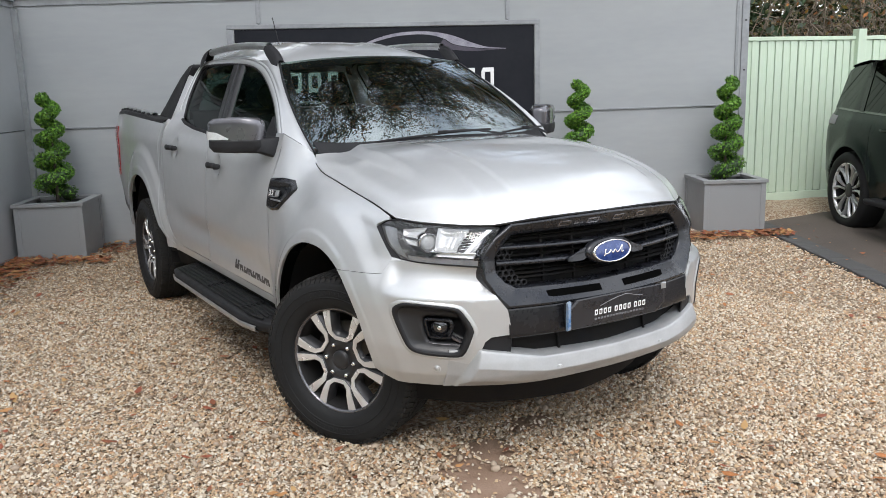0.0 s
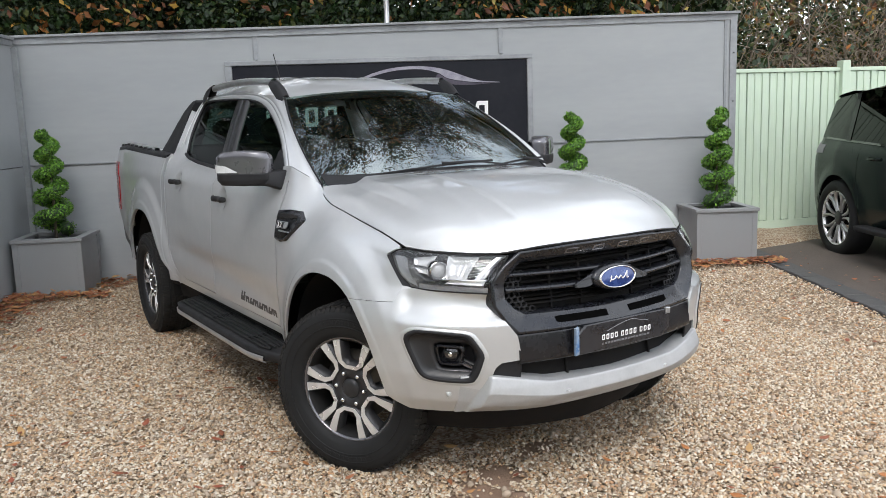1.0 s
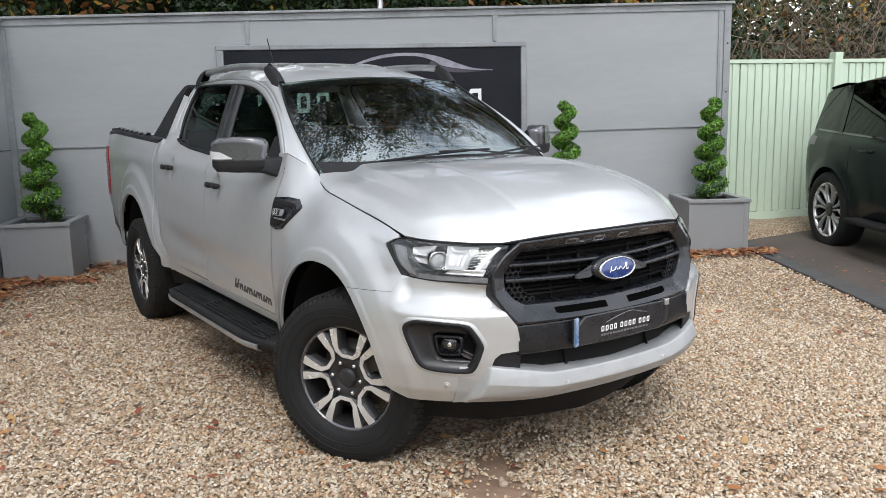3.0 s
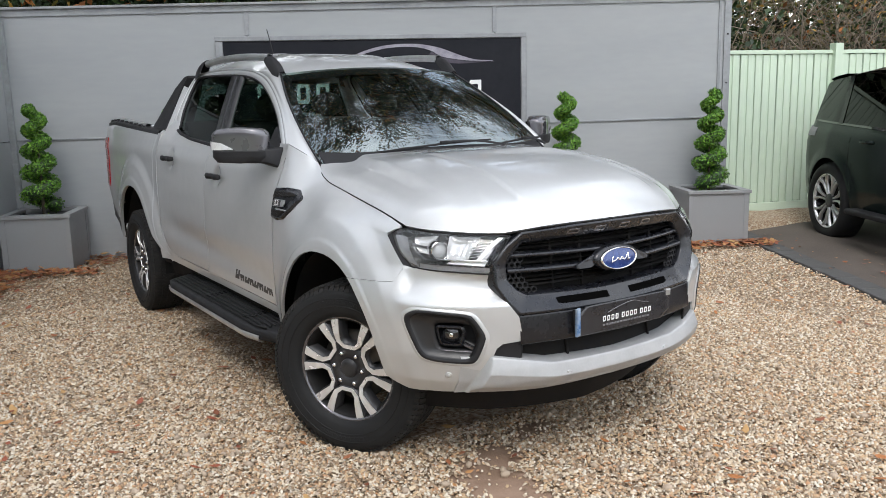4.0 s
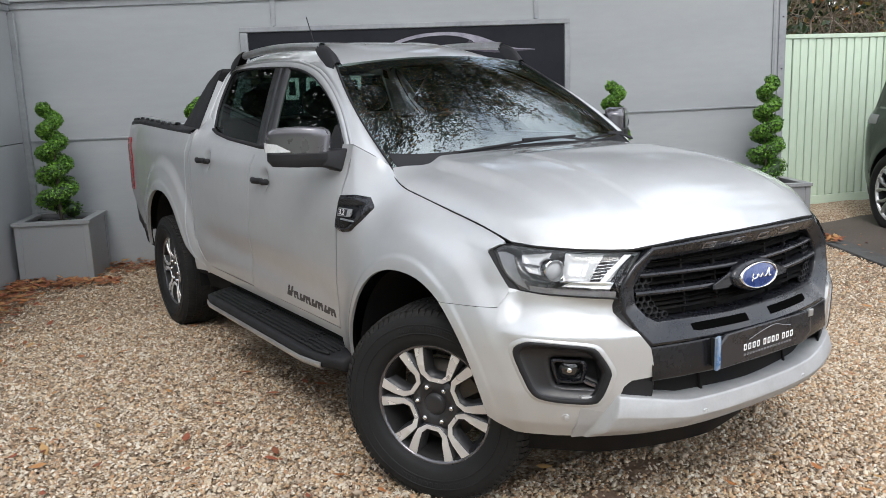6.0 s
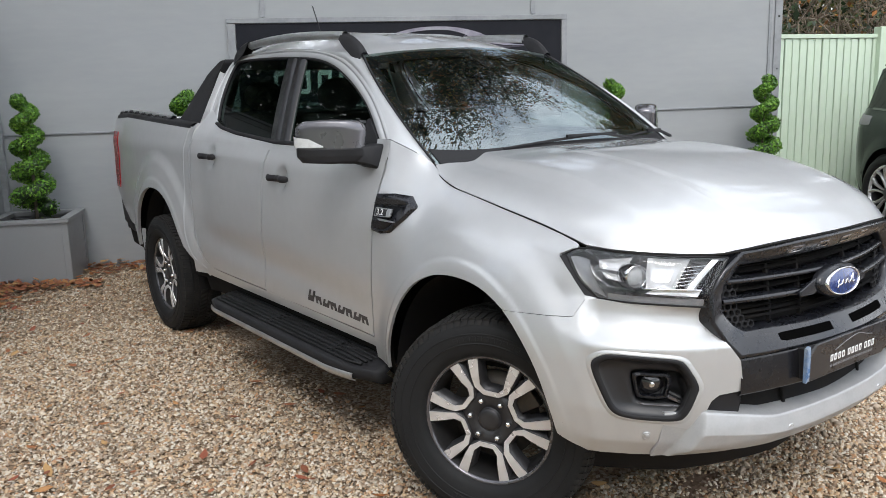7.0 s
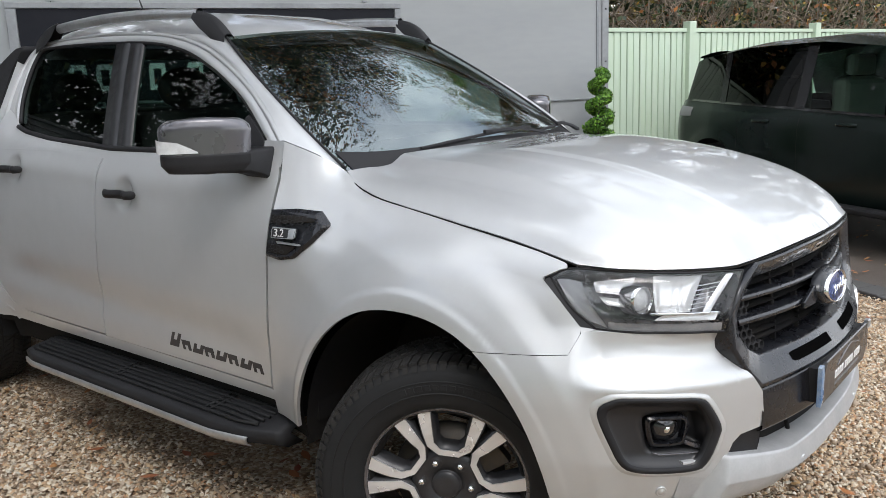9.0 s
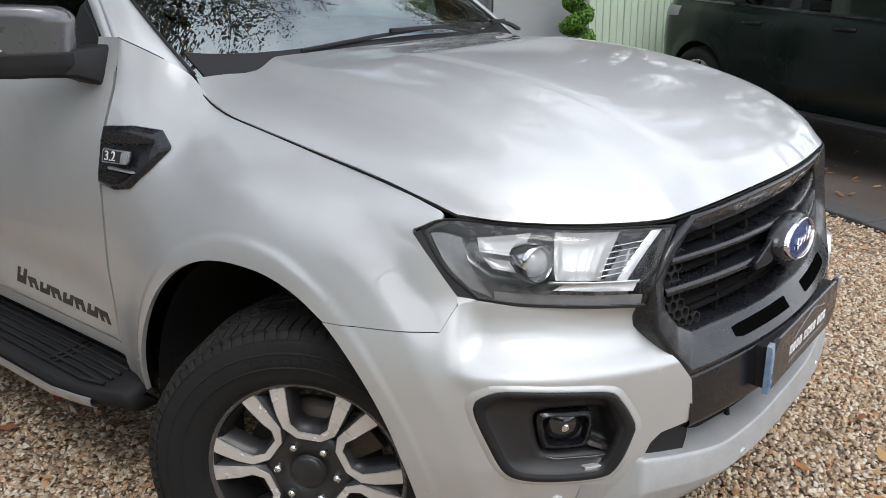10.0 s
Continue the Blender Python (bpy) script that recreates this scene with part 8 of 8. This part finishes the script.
# unseen trees, added to darken the side glass and doors
for k, (x, y, h) in enumerate(((-12.2, -6, 14), (-12.1, 0.5, 15), (-12.2, 7, 14), (-9, -18, 9), (-2, -19, 8), (5, -18, 9))):
    tree("tree", "unseen autumn tree added beyond the yard's fence", (x, y, 0), h, 60 + k, leaves=4500 if h < 10 else 14000)

# hedge out of view, its height set by how bright the doors look
YARD = pose(-11.2, 0, 0, 0, 0, 92)
dark_core("yard_shade_sheet", "unseen near-black sheet standing in for shade inside the yard's hedge", YARD, -16, 12, 1.0, 4.8)
cs = [tuple(YARD @ Vector((x + rng.normal() * 0.3, -0.5 + rng.random() * 1.2, 0.6 + rng.random() * 4.8))) for x in np.arange(-16, 12, 0.3) for _ in range(7)]
leaf_mass("yard_hedge", "unseen tall dark hedge added beyond the yard's fence", cs, (0.6, 0.6, 0.6), 110, 0.045, 26, HEDGE)

# leaf mass added where the side windows reflect, to keep them dark
rng = np.random.default_rng(44)
cs = [(x + rng.normal() * 0.3, 9.2 + 0.12 * x + rng.random() * 1.4, 1.6 + rng.random() * 5.6) for x in np.arange(-9.5, 0.5, 0.3) for _ in range(13)]
leaf_mass("boundary_hedge", "tall dense hedge with turning leaves added behind the grey wall for dark reflections", cs, (0.55, 0.55, 0.55), 110, 0.078, 45, HEDGE)

# ---- leaves on the ground ----
def fallen(name, label, pts, size, seed):
    rng = np.random.default_rng(seed)
    n = len(pts)
    ang = rng.random(n) * 6.283
    s = size * (0.6 + 0.8 * rng.random(n))
    out, fac = [], []
    prof = [(-1.0, 0.0), (-0.4, 0.42), (0.25, 0.36), (1.0, 0.0), (0.25, -0.36), (-0.4, -0.42)]
    curl = rng.random(n) * 0.35
    for i in range(n):
        c, s_ = math.cos(ang[i]), math.sin(ang[i])
        tx, ty = rng.normal() * 0.16, rng.normal() * 0.16
        for a, b in prof:
            u_, v_ = a * s[i], b * s[i]
            out.append((pts[i][0] + c * u_ - s_ * v_, pts[i][1] + s_ * u_ + c * v_, pts[i][2] + 0.010 + curl[i] * s[i] * (a * a * 0.5 + b * b) + tx * u_ + ty * v_))
        fac.append([6 * i, 6 * i + 1, 6 * i + 2, 6 * i + 3])
        fac.append([6 * i, 6 * i + 3, 6 * i + 4, 6 * i + 5])
    ob = new(name, mesh_np(name, np.array(out), np.array(fac), FALLEN))
    return tagged(ob, label, "leaves", kind="stuff")


rng = np.random.default_rng(9)
sc = [(x, y, 0.016) for x, y in zip(rng.uniform(-4.5, 5.2, 900), rng.uniform(-3, 6, 900)) if (DRIVE.inverted() @ Vector((x, y, 0))).y > 0 and (WALL.inverted() @ Vector((x, y, 0))).y < -0.05]
fallen("scattered_leaves", "scattered orange-brown fallen leaves on gravel", sc, 0.029, 1)
pile = []
for _ in range(1500):
    x, w = -7.2 + rng.random() * 7.1, abs(rng.normal()) * 0.16
    q = wl(x, -0.03 - w)
    pile.append((q.x, q.y, 0.012 + max(0, 0.05 - w * 0.2) * rng.random()))
for _ in range(900):
    q = wl(-7.25 + abs(rng.normal()) * 0.22, -0.6 - rng.random() * 2.2)
    pile.append((q.x, q.y, 0.012 + 0.04 * rng.random()))
for _ in range(500):
    q = wl(-0.95 + rng.random() * 1.1, -0.70 - abs(rng.normal()) * 0.14)
    pile.append((q.x, q.y, 0.012 + 0.03 * rng.random()))
for _ in range(260):
    q = wl(-7.25 + rng.random() * 0.9, -0.72 - abs(rng.normal()) * 0.12)
    pile.append((q.x, q.y, 0.012 + 0.03 * rng.random()))
fallen("leaf_drift", "drift of russet leaves along the wall", pile, 0.034, 2)
dl = [tuple(DRIVE @ Vector((-rng.random() * 4.5 + 0.6, -0.1 - rng.random() * 3.0, 0.012))) for _ in range(330)]
fallen("drive_leaves", "dry leaves on the tarmac", dl, 0.024, 3)

# ---- edging blocks and gravel stones ----
edging = setting("drive_edging", "row of dark edging blocks along the drive", "kerb", DRIVE)
bm = bmesh.new()
box(bm, 0, 0.196, -0.2, 0.0, -0.05, 0.022)
bmesh.ops.bevel(bm, geom=[e for e in bm.edges if min(v.co.z for v in e.verts) > 0], offset=0.006, segments=1, affect="EDGES")
blk = bpy.data.meshes.new("edging_block")
bm.to_mesh(blk)
bm.free()
blk.materials.append(PAVER)
for k in range(-60, 3):
    b = new("edging_block", blk)
    b.parent = edging
    b.matrix_basis = pose(0.2 * k, 0.0, 0.002 * math.sin(k * 2.7), 0.5 * math.sin(k * 1.7), 0.4 * math.sin(k * 2.9), 0)

ICO_V = np.array([(0, 0, 1)] + [(0.894 * math.cos(a), 0.894 * math.sin(a), 0.447) for a in np.arange(5) * 1.2566] + [(0.894 * math.cos(a), 0.894 * math.sin(a), -0.447) for a in np.arange(5) * 1.2566 + 0.6283] + [(0, 0, -1)])
ICO_F = [(0, 1 + k, 1 + (k + 1) % 5) for k in range(5)] + [(1 + k, 6 + k, 1 + (k + 1) % 5) for k in range(5)] + [(1 + (k + 1) % 5, 6 + k, 6 + (k + 1) % 5) for k in range(5)] + [(11, 6 + (k + 1) % 5, 6 + k) for k in range(5)]
OCT_V = np.array([(0, 0, 1), (1, 0, 0), (0, 1, 0), (-1, 0, 0), (0, -1, 0)], float)
OCT_F = [(0, 1, 2), (0, 2, 3), (0, 3, 4), (0, 4, 1)]

DOME_V = np.array([(0.62 * math.cos(a), 0.62 * math.sin(a), 0.85) for a in np.arange(5) * 1.2566] + [(math.cos(a), math.sin(a), 0.0) for a in np.arange(5) * 1.2566 + 0.6283])
DOME_F = [(0, 1, 2), (0, 2, 3), (0, 3, 4)] + [(k, 5 + k, (k + 1) % 5) for k in range(5)] + [((k + 1) % 5, 5 + k, 5 + (k + 1) % 5) for k in range(5)]


def stones(n, x0, x1, y0, y1, size, seed, bv, bf, keep):
    rng = np.random.default_rng(seed)
    x, y = rng.uniform(x0, x1, n), rng.uniform(y0, y1, n)
    ok = keep(x, y)
    x, y = x[ok], y[ok]
    n = len(x)
    s = size * (0.55 + 0.75 * rng.random(n) ** 1.5)
    dims = np.stack([s, s * (0.6 + 0.35 * rng.random(n)), s * (0.52 + 0.3 * rng.random(n))], 1)
    jit = 1 + 0.17 * rng.normal(size=(n, len(bv), 3)).clip(-1.5, 1.5)
    v = bv[None] * jit * dims[:, None]
    a, t1, t2 = rng.random(n) * 6.283, rng.normal(size=n) * 0.35, rng.normal(size=n) * 0.35
    v[:, :, 2] += v[:, :, 0] * t1[:, None] + v[:, :, 1] * t2[:, None]
    c, sn = np.cos(a)[:, None], np.sin(a)[:, None]
    out = np.stack([v[:, :, 0] * c - v[:, :, 1] * sn + x[:, None], v[:, :, 0] * sn + v[:, :, 1] * c + y[:, None], v[:, :, 2] + (rng.random(n) * 0.010)[:, None] + 0.001], 2)
    f = np.array(bf)[None] + (np.arange(n) * len(bv))[:, None, None]
    return out.reshape(-1, 3), f.reshape(-1, 3)


DI, WI = np.array(DRIVE.inverted()), np.array(WALL.inverted())


def on_gravel(x, y):
    d = DI[1, 0] * x + DI[1, 1] * y + DI[1, 3]
    w = WI[1, 0] * x + WI[1, 1] * y + WI[1, 3]
    l = WI[0, 0] * x + WI[0, 1] * y + WI[0, 3]
    under = (np.abs(x) < 0.66) & (y > -0.1) & (y < 4.0)
    return (d > 0.01) & (w < -0.01) & (l > -7.25) & ~under


# bare earth where the gravel is thin
BARE = ((-0.52, -0.68, 0.15, 0.26), (-0.36, -0.45, 0.10, 0.12), (-0.05, -0.31, 0.12, 0.07))
EARTH_RNG = np.random.default_rng(55)


def on_thick_gravel(x, y):
    ok = on_gravel(x, y)
    for cx, cy, rx, ry in BARE:
        r = np.hypot((x - cx) / rx, (y - cy) / ry) + 0.25 * np.sin(9 * np.arctan2(y - cy, x - cx) + cx * 7) * 0.6
        ok &= (r > 1) | (EARTH_RNG.random(len(x)) < 0.04 + 0.5 * np.clip(r, 0, 1) ** 4)
    return ok


for cx, cy, rx, ry in BARE:
    bm = bmesh.new()
    ring_v = [bm.verts.new((cx + rx * 1.12 * (1 + 0.12 * math.sin(5 * a + cx * 9)) * math.cos(a), cy + ry * 1.12 * (1 + 0.12 * math.cos(4 * a + cy * 7)) * math.sin(a), -0.004)) for a in np.linspace(0, 2 * math.pi, 40, endpoint=False)]
    mid_v = bm.verts.new((cx, cy, 0.003))
    for k in range(40):
        bm.faces.new((ring_v[k], ring_v[(k + 1) % 40], mid_v))
    me = bpy.data.meshes.new("bare_earth")
    bm.to_mesh(me)
    bm.free()
    me.materials.append(EARTH)
    tagged(new("bare_earth", me), "patch of bare brown earth in the gravel", "ground", kind="structure")
v, f = stones(120000, -3.1, 2.7, -2.2, 0.9, 0.0088, 31, DOME_V, DOME_F, on_thick_gravel)
gr = new("near_gravel", mesh_np("near_gravel", v, f, STONE, True))
tagged(gr, "rounded cream, tan and brown gravel stones", "gravel", kind="stuff")
v, f = stones(240000, -4.2, 5.4, -3.0, 6.4, 0.0108, 32, OCT_V, OCT_F, on_thick_gravel)
gr = new("far_gravel", mesh_np("far_gravel", v, f, STONE, True))
tagged(gr, "cream and brown gravel stones further off", "gravel", kind="stuff")
v, f = stones(42000, -4.2, -0.8, 0.9, 3.6, 0.0108, 33, OCT_V, OCT_F, on_thick_gravel)
gr = new("side_gravel", mesh_np("side_gravel", v, f, STONE, True))
tagged(gr, "cream and brown gravel stones beside the pickup", "gravel", kind="stuff")
# larger stones that can be told apart
rng = np.random.default_rng(77)
kinds = []
for k in range(6):
    v, f = stones(1, 0, 0.001, 0, 0.001, 0.021, 200 + k, ICO_V, ICO_F, lambda x, y: x > -1)
    kinds.append(mesh_np("stone", v, f, STONE, True))
for k in range(300):
    x, y = rng.uniform(-2.6, 1.6), rng.uniform(-1.9, 0.6)
    if not on_gravel(np.array([x]), np.array([y]))[0]:
        continue
    s = new("stone", kinds[k % 6])
    s.parent = ground
    s.matrix_basis = pose(x, y, 0.009, 0, 0, rng.random() * 360)
